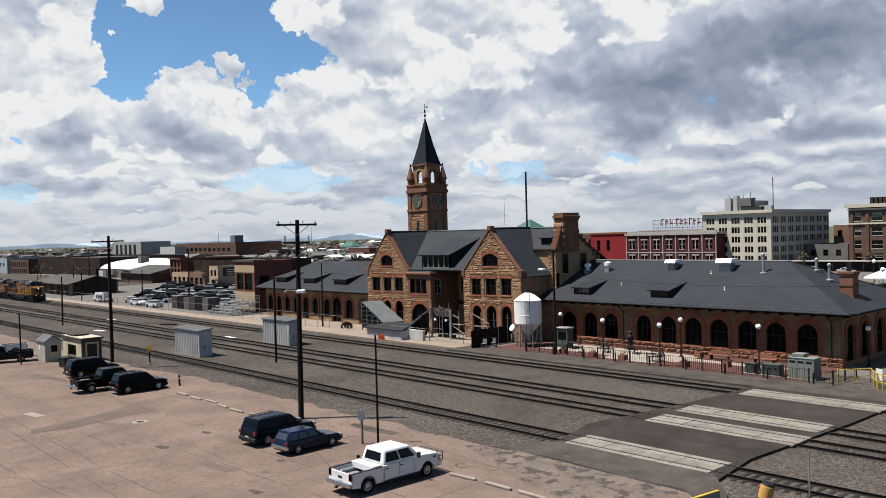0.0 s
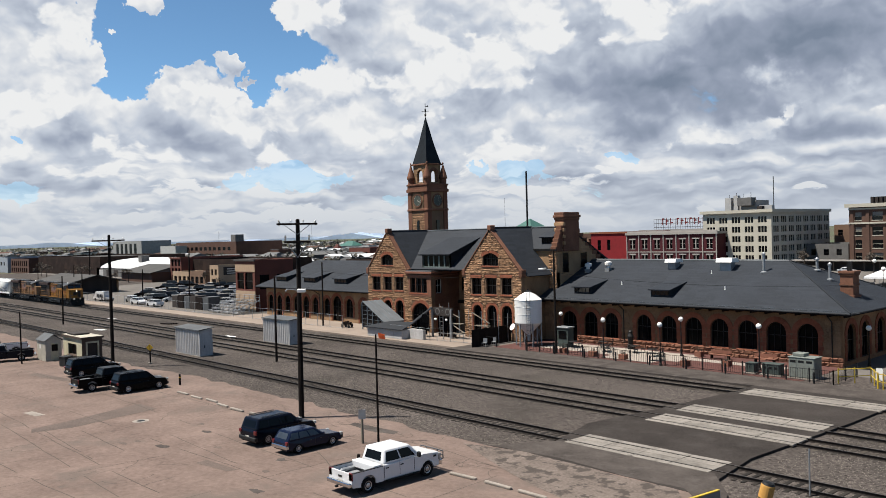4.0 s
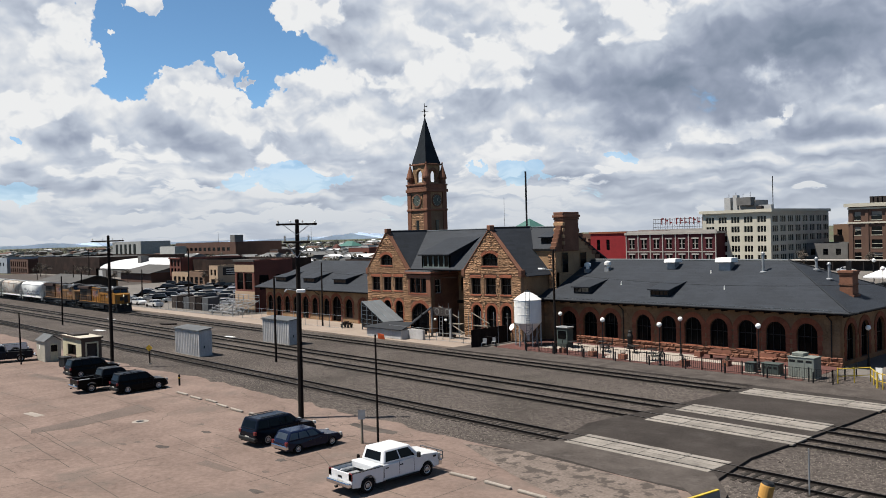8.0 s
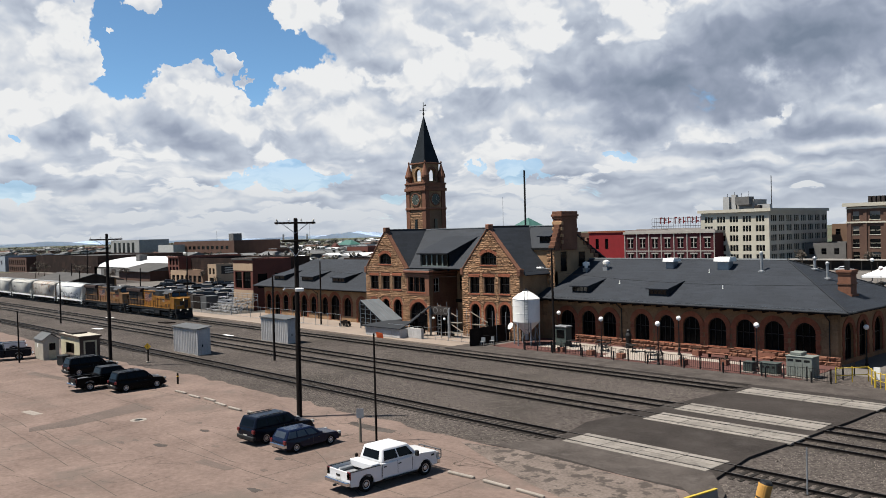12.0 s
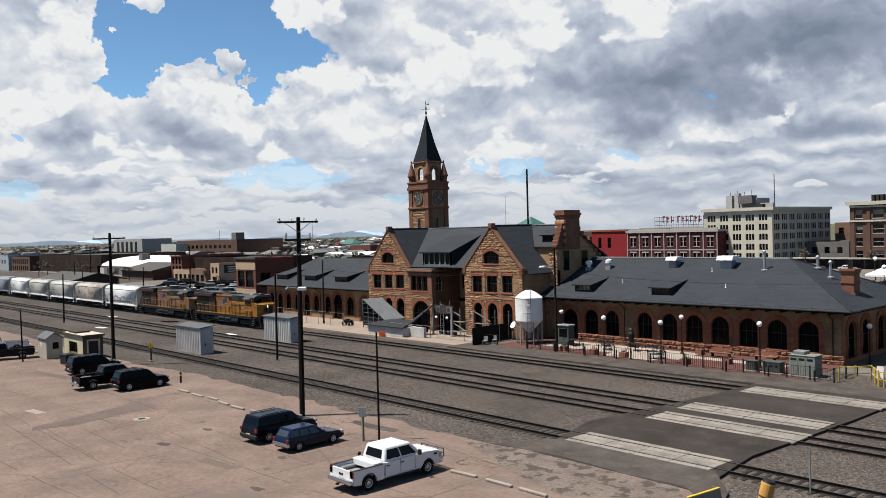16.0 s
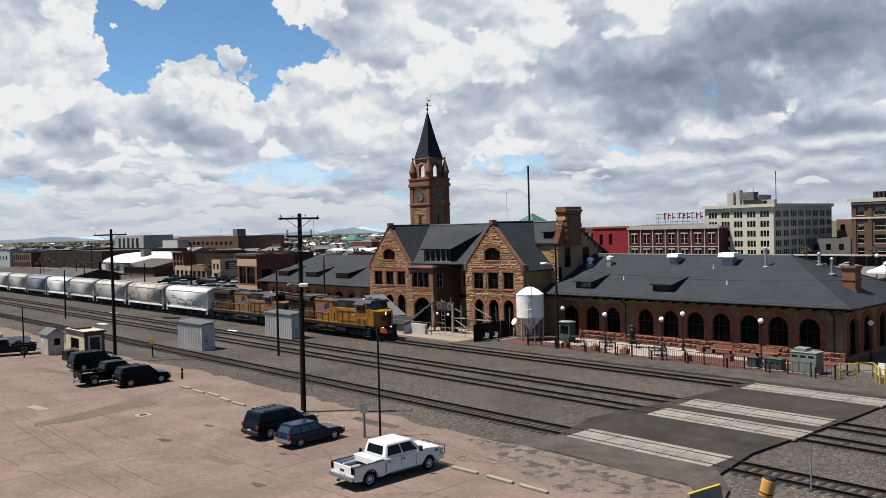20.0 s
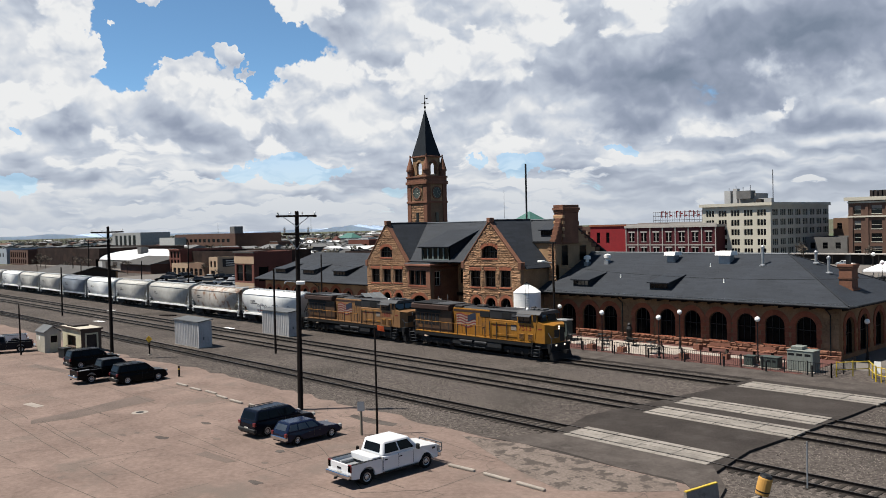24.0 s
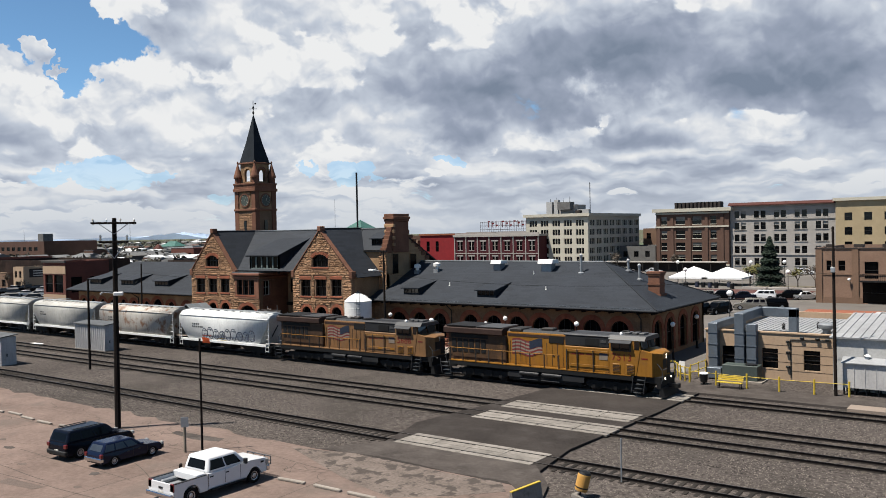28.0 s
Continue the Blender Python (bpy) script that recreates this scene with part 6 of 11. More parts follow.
    for x in (-7.2, -5.7):
        part("data_plate", boxes((x, x + 0.5, -1.43, -1.415, 1.95, 2.15)), "loco_yellow", loco)
    for i, digit in enumerate(number):
        letters("numeral", digit, 0.78, "ink_red", loco, pose(-3.95 + (i - 1.5) * 0.43, -1.505, 2.93) @ pose(0, 0, 0, 90, 0, 0), 0.006)
    return loco


def hopper(label, paint, L, extras=None):
    """A covered hopper with curved sides, sloping end sheets, roof hatches and discharge bays."""
    car = thing("hopper_wagon", label, "rail wagon", pose(0, TRACKS["far"], 0), "hopper wagons of the train")
    b0, b1 = -L + 0.75, -0.6
    sec = [(1.32, 1.25), (1.45, 1.5), (1.56, 2.2), (1.6, 3.0), (1.56, 3.65), (1.42, 4.1), (1.1, 4.38), (0.5, 4.52)]
    ring = [(y, z) for y, z in sec] + [(-y, z) for y, z in sec[::-1]]
    bm = bmesh.new()
    def end_x(z, way):
        k = max(0.0, (3.3 - z) / 2.05)
        return (b1 - 1.55 * k) if way > 0 else (b0 + 1.55 * k)
    rows = []
    for t in (0.0, 0.5, 1.0):
        rows.append([bm.verts.new((end_x(z, -1) * (1 - t) + end_x(z, 1) * t, y, z)) for y, z in ring])
    n = len(ring)
    for a, b in zip(rows, rows[1:]):
        for i in range(n):
            bm.faces.new((a[i], a[(i + 1) % n], b[(i + 1) % n], b[i]))
    bm.faces.new(rows[0])
    bm.faces.new(rows[-1][::-1])
    for f in bm.faces:
        f.smooth = len(f.verts) == 4
    body = part("body", bm, paint, car)
    part("roof_walk", boxes((b0 + 0.2, b1 - 0.2, -0.45, 0.45, 4.62, 4.66)), "galvanised", body)
    for i in range(int((b1 - b0) / 1.3)):
        x = b0 + 0.7 + i * 1.3
        part("roof_hatch", soft_box(x, x + 0.8, -0.55, 0.55, 4.5, 4.61, 0.03), paint, body)
        part("roof_rib", plate([(x + 0.95, -1.48, 4.02), (x + 0.95, -1.1, 4.41), (x + 0.95, -0.5, 4.55), (x + 0.95, -0.5, 4.5), (x + 0.95, -1.1, 4.35), (x + 0.95, -1.46, 3.98)], (0.06, 0, 0)), paint, body)
    for s in (-1, 1):
        lo, hi = sorted((s * 1.3, s * 1.57))
        part("side_sill", boxes((b0 + 0.3, b1 - 0.3, lo, hi, 1.12, 1.36)), "hopper_white" if paint != "hopper_blue" else paint, car)
        part("roof_edge", tubes(((b0 + 0.05, s * 1.5, 4.0), (b1 - 0.05, s * 1.5, 4.0), 0.06), n=6), paint, body)
    part("centre_sill", boxes((-L + 0.3, -0.3, -0.25, 0.25, 0.85, 1.2)), "loco_black", car)
    span = b1 - b0
    for k in range(3):
        x = b0 + span * (0.27 + 0.23 * k)
        bm = bmesh.new()
        top = [bm.verts.new(p) for p in ((x - 1.5, -1.3, 1.3), (x + 1.5, -1.3, 1.3), (x + 1.5, 1.3, 1.3), (x - 1.5, 1.3, 1.3))]
        bot = [bm.verts.new(p) for p in ((x - 0.35, -0.7, 0.42), (x + 0.35, -0.7, 0.42), (x + 0.35, 0.7, 0.42), (x - 0.35, 0.7, 0.42))]
        for i in range(4):
            bm.faces.new((top[i], top[(i + 1) % 4], bot[(i + 1) % 4], bot[i]))
        bm.faces.new(bot[::-1])
        bm.faces.new(top)
        bay = part("hopper_bay", bm, "loco_dark", car)
        part("outlet_gate", boxes((x - 0.5, x + 0.5, -0.8, 0.8, 0.36, 0.44)), "loco_black", bay)
    for way, xe in ((1, b1), (-1, b0)):
        part("end_platform", boxes((min(xe, xe + way * 0.35), max(xe, xe + way * 0.35), -1.4, 1.4, 1.12, 1.24)), "loco_dark", car)
        for s in (-1, 1):
            for dx in (0.05, -0.45):
                part("ladder_rail", tubes(((xe + way * dx, s * 1.5, 0.55), (xe + way * dx, s * 1.5, 3.9 if dx > 0 else 1.4), 0.03), n=5), "hopper_white", car)
            part("ladder", tubes(*[((xe + way * 0.05, s * 1.5, 0.65 + i * 0.42), (xe - way * 0.4, s * 1.5, 0.65 + i * 0.42), 0.025) for i in range(7)], n=5), "hopper_white", car)
            part("end_post", tubes(((xe - way * 0.02, s * 1.35, 1.2), (xe - way * 0.1, s * 1.3, 3.9), 0.05), n=6), paint, car)
        part("end_slope_brace", tubes(((xe - way * 1.6, 0, 1.3), (xe - way * 0.1, 0, 3.3), 0.06), n=6), "loco_dark", car)
    bogie(car, -2.1, 2, 1.75)
    bogie(car, -L + 2.1, 2, 1.75)
    coupler(car, 0, 1)
    coupler(car, -L, -1)
    if extras:
        extras(car, b0, b1)
    return car


def hull_y(z):
    """Half width of a hopper body at height z."""
    sec = [(1.32, 1.25), (1.45, 1.5), (1.56, 2.2), (1.6, 3.0), (1.56, 3.65), (1.42, 4.1)]
    for (y0, z0), (y1, z1) in zip(sec, sec[1:]):
        if z <= z1:
            return y0 + (y1 - y0) * (z - z0) / (z1 - z0)
    return 1.42


def stroke(bm, pts, wide):
    """A painted stroke along the hopper's near side: pts of (x, z)."""
    for (xa, za), (xb, zb) in zip(pts, pts[1:]):
        d = Vector((xb - xa, 0, zb - za))
        side = Vector((-d.z, 0, d.x)).normalized() * wide / 2
        q = []
        for x, z in ((xa, za), (xb, zb)):
            for s in (1, -1):
                p = Vector((x, 0, z)) + side * s
                q.append(bm.verts.new((p.x, -hull_y(p.z) - 0.012, p.z)))
        bm.faces.new((q[0], q[1], q[3], q[2]))


def tagged_side(car, b0, b1):
    """Spray-painted shapes and unreadable lettering on the first hopper."""
    rng = random.Random(31)
    g = bmesh.new()
    f = bmesh.new()
    x = b0 + 4.0
    for i in range(9):
        w = 1.04
        z0, z1 = 1.5, 2.62 + 0.18 * math.sin(i * 1.7)
        ring = [(x + w / 2 + w * 0.46 * math.cos(t * math.pi / 6) * (1 + 0.1 * rng.uniform(-1, 1)), (z0 + z1) / 2 + (z1 - z0) / 2 * math.sin(t * math.pi / 6) * (1 + 0.12 * rng.uniform(-1, 1))) for t in range(13)]
        stroke(g, ring, 0.09)
        stroke(g, [(x + w * 0.3, z0 + 0.15), (x + w * rng.uniform(0.4, 0.7), z1 - 0.2), (x + w * 0.75, z0 + 0.2)], 0.08)
        stroke(f, [(x + 0.15, (z0 + z1) / 2), (x + w - 0.15, (z0 + z1) / 2)], (z1 - z0) * 0.7)
        x += w * 0.94
    fill = part("spray_fill", f, "hopper_blue", car, "pale blue spray-paint fill")
    fill.location.y = 0.004
    part("spray_outline", g, "graffiti", car, "dark spray-painted outline shapes")
    r = bmesh.new()
    stroke(r, [(b0 + 4.0, 1.6), (b0 + 5.6, 1.6)], 0.5)
    part("spray_patch", r, "orange", car, "red-orange spray patch")
    y = bmesh.new()
    stroke(y, [(b0 + 6.4, 1.48), (b0 + 8.2, 1.5)], 0.3)
    part("spray_patch", y, "sign_yellow", car, "yellow-green spray patch")
    lines = bmesh.new()
    for z, n in ((3.05, 4), (2.75, 6)):
        for i in range(n):
            stroke(lines, [(b0 + 2.4 + i * 0.32, z), (b0 + 2.62 + i * 0.32, z)], 0.2)
    part("lettering_bar", lines, "ink", car)


def plain_side(car, b0, b1):
    lines = bmesh.new()
    for z, n in ((3.1, 3), (2.8, 5)):
        for i in range(n):
            stroke(lines, [(b0 + 2.0 + i * 0.3, z), (b0 + 2.2 + i * 0.3, z)], 0.16)
    part("lettering_bar", lines, "ink", car)


def make_train():
    train = [(locomotive("yellow freight locomotive with grey roof and flag emblem, headlights lit", "loco_yellow", "7513", True), 0.0),
             (locomotive("faded yellow second freight locomotive with soot-dark roof", "loco_yellow_worn", "5688", False), -21.5)]
    at = -43.15
    kinds = [("white covered hopper wagon with spray-painted side", "hopper_white", 16.2, tagged_side),
             ("rust-stained pale grey covered hopper wagon", "hopper_rust", 16.2, plain_side),
             ("light grey covered hopper wagon with curved sides", "hopper_grey", 16.2, plain_side)]
    built = []
    for label, paint, L, extra in kinds:
        w = hopper(label, paint, L, extra)
        train.append((w, at))
        at -= L
    grey = hopper("plain light grey covered hopper wagon", "hopper_grey", 14.8, plain_side)
    pale = hopper("dusty white covered hopper wagon", "hopper_white", 14.8, plain_side)
    blue = hopper("bluish grey covered hopper wagon", "hopper_blue", 14.8, plain_side)
    order = [grey, pale, blue, grey, grey, pale, grey, grey, pale, grey, grey, pale, grey]
    used = set()
    for w in order:
        ob = w if w not in used else copy_thing(w, pose(0, TRACKS["far"], 0))
        used.add(w)
        train.append((ob, at))
        at -= 14.8
    return train


TRAIN = make_train()


# ---- vehicles: each points along +x, wheels on z = 0 ----
WHEELS = {}
def wheel(parent, x, y, r=0.36, w=0.24, rim="rim", full=True):
    key = (r, w, rim, y > 0)
    s = 1 if y > 0 else -1
    if key not in WHEELS:
        t = finish(lathe([(r * 0.55, -w / 2), (r * 0.93, -w / 2), (r, -w / 3), (r, w / 3), (r * 0.93, w / 2), (r * 0.66, w / 2), (r * 0.62, w * 0.2)], 20), "tyre", "tyre")
        bm = lathe([(r * 0.62, w * 0.30), (r * 0.56, w * 0.44), (r * 0.4, w * 0.36), (r * 0.16, w * 0.44), (r * 0.1, w * 0.46)], 20)
        q = finish(bm, "rim", rim)
        bm = lathe([(r * 0.46, w * 0.36), (r * 0.44, w * 0.42), (r * 0.34, w * 0.42), (r * 0.32, w * 0.36)], 20)
        WHEELS[key] = (t, q, finish(bm, "rim_recess", "tyre"))
    t, q, h = WHEELS[key]
    wob = part("tyre", t, None, parent, "", pose(x, y, r, -90 * s, 0, 0))
    rim_ob = part("rim", q, None, wob)
    if full:
        part("rim_recess", h, None, rim_ob)


def side_body(profile, half, taper=0.0):
    """A body from its side profile (x, z); the upper part leans in by taper for each metre over 0.9."""
    bm = bmesh.new()
    prism(bm, [(x, -half, z) for x, z in profile], (0, 2 * half, 0))
    if taper:
        for v in bm.verts:
            v.co.y *= 1 - taper * max(0, v.co.z - 0.95)
    reach = max(abs(v.co.x) for v in bm.verts)
    for v in bm.verts:
        v.co.y *= 1 - 0.09 * (abs(v.co.x) / reach) ** 5
    edges = [e for e in bm.edges if abs(e.verts[0].co.y - e.verts[1].co.y) < 0.2]
    bmesh.ops.bevel(bm, geom=edges, offset=0.07, segments=3, affect="EDGES", profile=0.5, clamp_overlap=True)
    return bm


def cabin(parent, base, top, half_lo, half_hi, z0, z1, paint, panes, glass="glass_tint"):
    """A glasshouse: base and top as (rear x, front x); panes: side windows as (rear, front) shares of the length."""
    bm = bmesh.new()
    pts = [(base[0], -half_lo, z0), (base[1], -half_lo, z0), (base[1], half_lo, z0), (base[0], half_lo, z0), (top[0], -half_hi, z1), (top[1], -half_hi, z1), (top[1], half_hi, z1), (top[0], half_hi, z1)]
    v = [bm.verts.new(p) for p in pts]
    for f in BOX_FACES:
        bm.faces.new([v[i] for i in f])
    bmesh.ops.bevel(bm, geom=bm.edges[:], offset=0.12, segments=3, affect="EDGES", profile=0.55)
    cab = part("cabin", bm, paint, parent)
    V = [Vector(p) for p in pts]
    def face(a, b, c, d, s0, s1, t0, t1, out):
        def at(s, t):
            return V[a].lerp(V[b], s).lerp(V[d].lerp(V[c], s), t) + out
        return [at(s0, t0), at(s1, t0), at(s1, t1), at(s0, t1)]
    for s in (-1, 1):
        idx = (0, 1, 5, 4) if s < 0 else (3, 2, 6, 7)
        for a, b in panes:
            part("side_window", plate(face(*idx, a, b, 0.2, 0.82, Vector((0, s * 0.012, 0))), (0, -s * 0.03, 0)), glass, cab)
    part("windscreen", plate(face(1, 2, 6, 5, 0.1, 0.9, 0.14, 0.84, Vector((0.014, 0, 0))), (-0.03, 0, 0)), glass, cab)
    part("rear_window", plate(face(0, 3, 7, 4, 0.14, 0.86, 0.24, 0.8, Vector((-0.014, 0, 0))), (0.03, 0, 0)), glass, cab)
    return cab


def lights(parent, xr, xf, half, z, tall=0.18, bar=None):
    for s in (-1, 1):
        lo, hi = sorted((s * half * 0.72, s * half * 0.99))
        part("tail_light", soft_box(xr - 0.03, xr + 0.1, lo, hi, z - tall / 2, z + tall / 2 + 0.05, 0.02), "lamp_red", parent)
        part("headlight", soft_box(xf - 0.12, xf + 0.03, lo, hi, z - tall / 2 - 0.04, z + tall / 2 - 0.04, 0.02), "lamp_clear", parent)
    part("plate_bar", boxes((xr - 0.045, xr - 0.02, -0.2, 0.2, z - 0.32, z - 0.2)), "frame_pale", parent)


def wagon_car(name, label, at, paint, L=4.7, W=1.8, H=1.7, wb=2.8, kind="suv", rim="rim", group="parked vehicles", roof=None, full=True):
    """An estate car or sport utility vehicle, or with kind sedan a saloon."""
    car = thing(name, label, "car", at, group)
    half, r = W / 2, 0.38 if kind == "suv" else 0.32
    xr, xf = -L / 2, L / 2
    ar, af = -wb / 2 - 0.02, wb / 2 + 0.08
    hood, belt, low = H * 0.58, H * 0.62, 0.26
    ra = r + 0.06
    def gap(c):
        n = 8
        return [(c - ra * math.cos(math.pi * i / n), low + (r - low) * 0.0 + ra * math.sin(math.pi * i / n) + (r - low)) if 0 < i < n else (c - ra * math.cos(math.pi * i / n), low) for i in range(n + 1)]
    profile = [(xr + 0.06, low)] + gap(ar) + gap(af) + [(xf - 0.08, low), (xf, low + 0.2), (xf - 0.02, hood * 0.72), (xf - 0.25, hood * 0.93), (xf - 1.15, hood * 1.02), (xf - 1.4, belt), (xr + 0.08, belt), (xr, belt * 0.85), (xr, low + 0.22)]
    body = part("body", side_body(profile, half), paint, car)
    part("chassis", boxes((xr + 0.25, xf - 0.25, -half * 0.78, half * 0.78, 0.22, 0.62)), "plastic_dark", car)
    if kind == "sedan":
        cabin(car, (xr + 0.75, xf - 1.1), (xr + 1.35, xf - 2.0), half * 0.96, half * 0.76, belt - 0.05, H, roof or paint, ((0.16, 0.48), (0.52, 0.86)))
    elif kind == "estate":
        cab = cabin(car, (xr + 0.04, xf - 1.25), (xr + 0.4, xf - 2.0), half * 0.96, half * 0.78, belt - 0.05, H, roof or paint, ((0.05, 0.28), (0.32, 0.58), (0.62, 0.86)), glass="glass_light")
    else:
        cab = cabin(car, (xr + 0.05, xf - 1.05), (xr + 0.32, xf - 1.85), half * 0.97, half * 0.82, belt - 0.05, H, roof or paint, ((0.05, 0.26), (0.30, 0.55), (0.59, 0.85)))
        for s in (-1, 1):
            part("roof_rail", tubes(((xr + 0.6, s * half * 0.72, H + 0.05), (xf - 2.2, s * half * 0.72, H + 0.05), 0.03), n=6), "plastic_dark", cab)
    for x in (ar, af):
        for s in (-1, 1):
            wheel(car, x, s * (half - 0.12), r, 0.22, rim, full)
    part("bumper", soft_box(xr - 0.08, xr + 0.15, -half * 0.96, half * 0.96, 0.36, 0.6, 0.04), "chrome" if kind == "estate" else "plastic_dark", car)
    part("bumper", soft_box(xf - 0.15, xf + 0.06, -half * 0.96, half * 0.96, 0.34, 0.58, 0.04), "plastic_dark", car)
    if not full:
        return car
    lights(car, xr, xf, half, H * 0.5)
    for s in (-1, 1):
        part("mirror", soft_box(xf - 1.65, xf - 1.5, s * (half + 0.08) - 0.09, s * (half + 0.08) + 0.09, belt + 0.02, belt + 0.18, 0.03), paint, car)
        for k in (0.1, 0.85):
            part("door_handle", boxes((-0.55 + k, -0.38 + k, s * half - 0.012, s * half + 0.012, belt - 0.2, belt - 0.16)), "plastic_dark", car)
        part("door_seam", boxes((-0.05, -0.035, s * half - 0.006, s * half + 0.006, 0.42, belt - 0.03)), "plastic_dark", car)
        part("door_seam", boxes((0.92, 0.935, s * half - 0.006, s * half + 0.006, 0.42, belt - 0.03)), "plastic_dark", car)
    return car


def pickup(label, at, paint, L=6.25, W=2.02, H=1.95, wb=4.2, crew=True, cap=False, toolbox=False, group="parked vehicles", name="pickup_truck"):
    """A pickup: cab, bonnet, open bed with its walls and tailgate, or a capped bed."""
    car = thing(name, label, "truck", at, group)
    half, r = W / 2, 0.40
    xr, xf = -L / 2, L / 2
    ar, af = xf - 0.95 - wb, xf - 0.95
    low, bed, belt = 0.42, 1.18, 1.22
    cab_r = xf - (3.95 if crew else 2.9)
    ra = r + 0.1
    def gap(c):
        return [(c - ra * math.cos(math.pi * i / 8), low + (ra * math.sin(math.pi * i / 8) * 1.05 if 0 < i < 8 else 0)) for i in range(9)]
    front_profile = [(cab_r, low)] + gap(af) + [(xf - 0.05, low), (xf, low + 0.15), (xf, 1.05), (xf - 0.12, 1.18), (xf - 1.25, 1.27), (xf - 1.4, belt + 0.04), (cab_r, belt + 0.02)]
    part("body", side_body(front_profile, half), paint, car)
    rear_profile = [(xr + 0.02, low + 0.05)] + gap(ar) + [(cab_r - 0.04, low), (cab_r - 0.04, bed), (xr + 0.02, bed)]
    for s in (-1, 1):
        bm = bmesh.new()
        prism(bm, [(x, s * (half - 0.12), z) for x, z in rear_profile], (0, s * 0.12, 0))
        part("bed_side", bm, paint, car)
        part("bed_rail", boxes((xr + 0.02, cab_r - 0.04, min(s * (half - 0.13), s * (half + 0.005)), max(s * (half - 0.13), s * (half + 0.005)), bed, bed + 0.03)), "plastic_dark", car)
    part("bed_floor", boxes((xr + 0.06, cab_r - 0.04, -half + 0.12, half - 0.12, 0.72, 0.8)), "galvanised", car, "pale steel bed floor")
    for s in (-1, 1):
        part("wheel_housing", soft_box(ar - 0.45, ar + 0.45, min(s * (half - 0.32), s * (half - 0.12)), max(s * (half - 0.32), s * (half - 0.12)), 0.8, 1.02, 0.06), "galvanised", car)
    part("bed_front", boxes((cab_r - 0.12, cab_r - 0.05, -half + 0.12, half - 0.12, 0.8, bed)), paint, car)
    gate = part("tailgate", soft_box(xr - 0.03, xr + 0.05, -half + 0.02, half - 0.02, low + 0.2, bed + 0.01, 0.02), paint, car)
    part("gate_handle", boxes((xr - 0.05, xr - 0.03, -0.16, 0.16, 0.88, 0.98)), "plastic_dark", gate)
    if toolbox:
        part("toolbox", soft_box(cab_r - 0.62, cab_r - 0.08, -half + 0.06, half - 0.06, 0.95, bed + 0.12, 0.03), "car_white", car, "white toolbox across the bed")
    if cap:
        cabin(car, (xr + 0.02, cab_r - 0.03), (xr + 0.18, cab_r - 0.03), half * 0.97, half * 0.86, bed, H - 0.06, paint, ((0.1, 0.5), (0.54, 0.92)))
    panes = ((0.06, 0.44), (0.48, 0.86)) if crew else ((0.12, 0.82),)
    cab = cabin(car, (cab_r, xf - 1.3), (cab_r + 0.22, xf - 2.05), half * 0.96, half * 0.80, belt - 0.02, H, paint, panes)
    part("chassis", boxes((xr + 0.1, xf - 0.2, -half * 0.62, half * 0.62, 0.36, 0.66)), "plastic_dark", car)
    for x in (ar, af):
        for s in (-1, 1):
            wheel(car, x, s * (half - 0.16), r, 0.27)
    for s in (-1, 1):
        part("running_board", soft_box(cab_r + 0.1, af - 0.62, min(s * half, s * (half + 0.1)), max(s * half, s * (half + 0.1)), 0.4, 0.46, 0.015), "plastic_dark", car)
        part("mirror", soft_box(xf - 1.75, xf - 1.6, s * (half + 0.14) - 0.11, s * (half + 0.14) + 0.11, belt + 0.02, belt + 0.3, 0.03), "plastic_dark", car)
        x = cab_r + 0.95
        for a in ([0.12, 1.1] if crew else [0.4]):
            part("door_handle", boxes((cab_r + a, cab_r + a + 0.2, s * half - 0.012, s * half + 0.02, 1.02, 1.08)), "plastic_dark", car)
        for a in ([0.02, 1.05, 2.05] if crew else [0.05, 1.3]):
            part("door_seam", boxes((cab_r + a, cab_r + a + 0.018, s * half - 0.005, s * half + 0.006, 0.55, belt)), "plastic_dark", car)
        part("fender_vent", boxes((af + 0.42, af + 0.62, s * half - 0.005, s * half + 0.01, 0.98, 1.08)), "plastic_dark", car)
    bump = part("bumper", soft_box(xr - 0.22, xr - 0.02, -half * 0.97, half * 0.97, 0.5, 0.72, 0.04), "chrome", car)
    part("hitch", boxes((xr - 0.35, xr - 0.2, -0.06, 0.06, 0.42, 0.52)), "plastic_dark", bump)
    part("bumper", soft_box(xf - 0.05, xf + 0.16, -half * 0.98, half * 0.98, 0.45, 0.74, 0.05), "chrome", car)
    part("grille", boxes((xf - 0.02, xf + 0.03, -half * 0.62, half * 0.62, 0.78, 1.12)), "plastic_dark", car)
    lights(car, xr, xf, half, 0.98, 0.34)
    return car


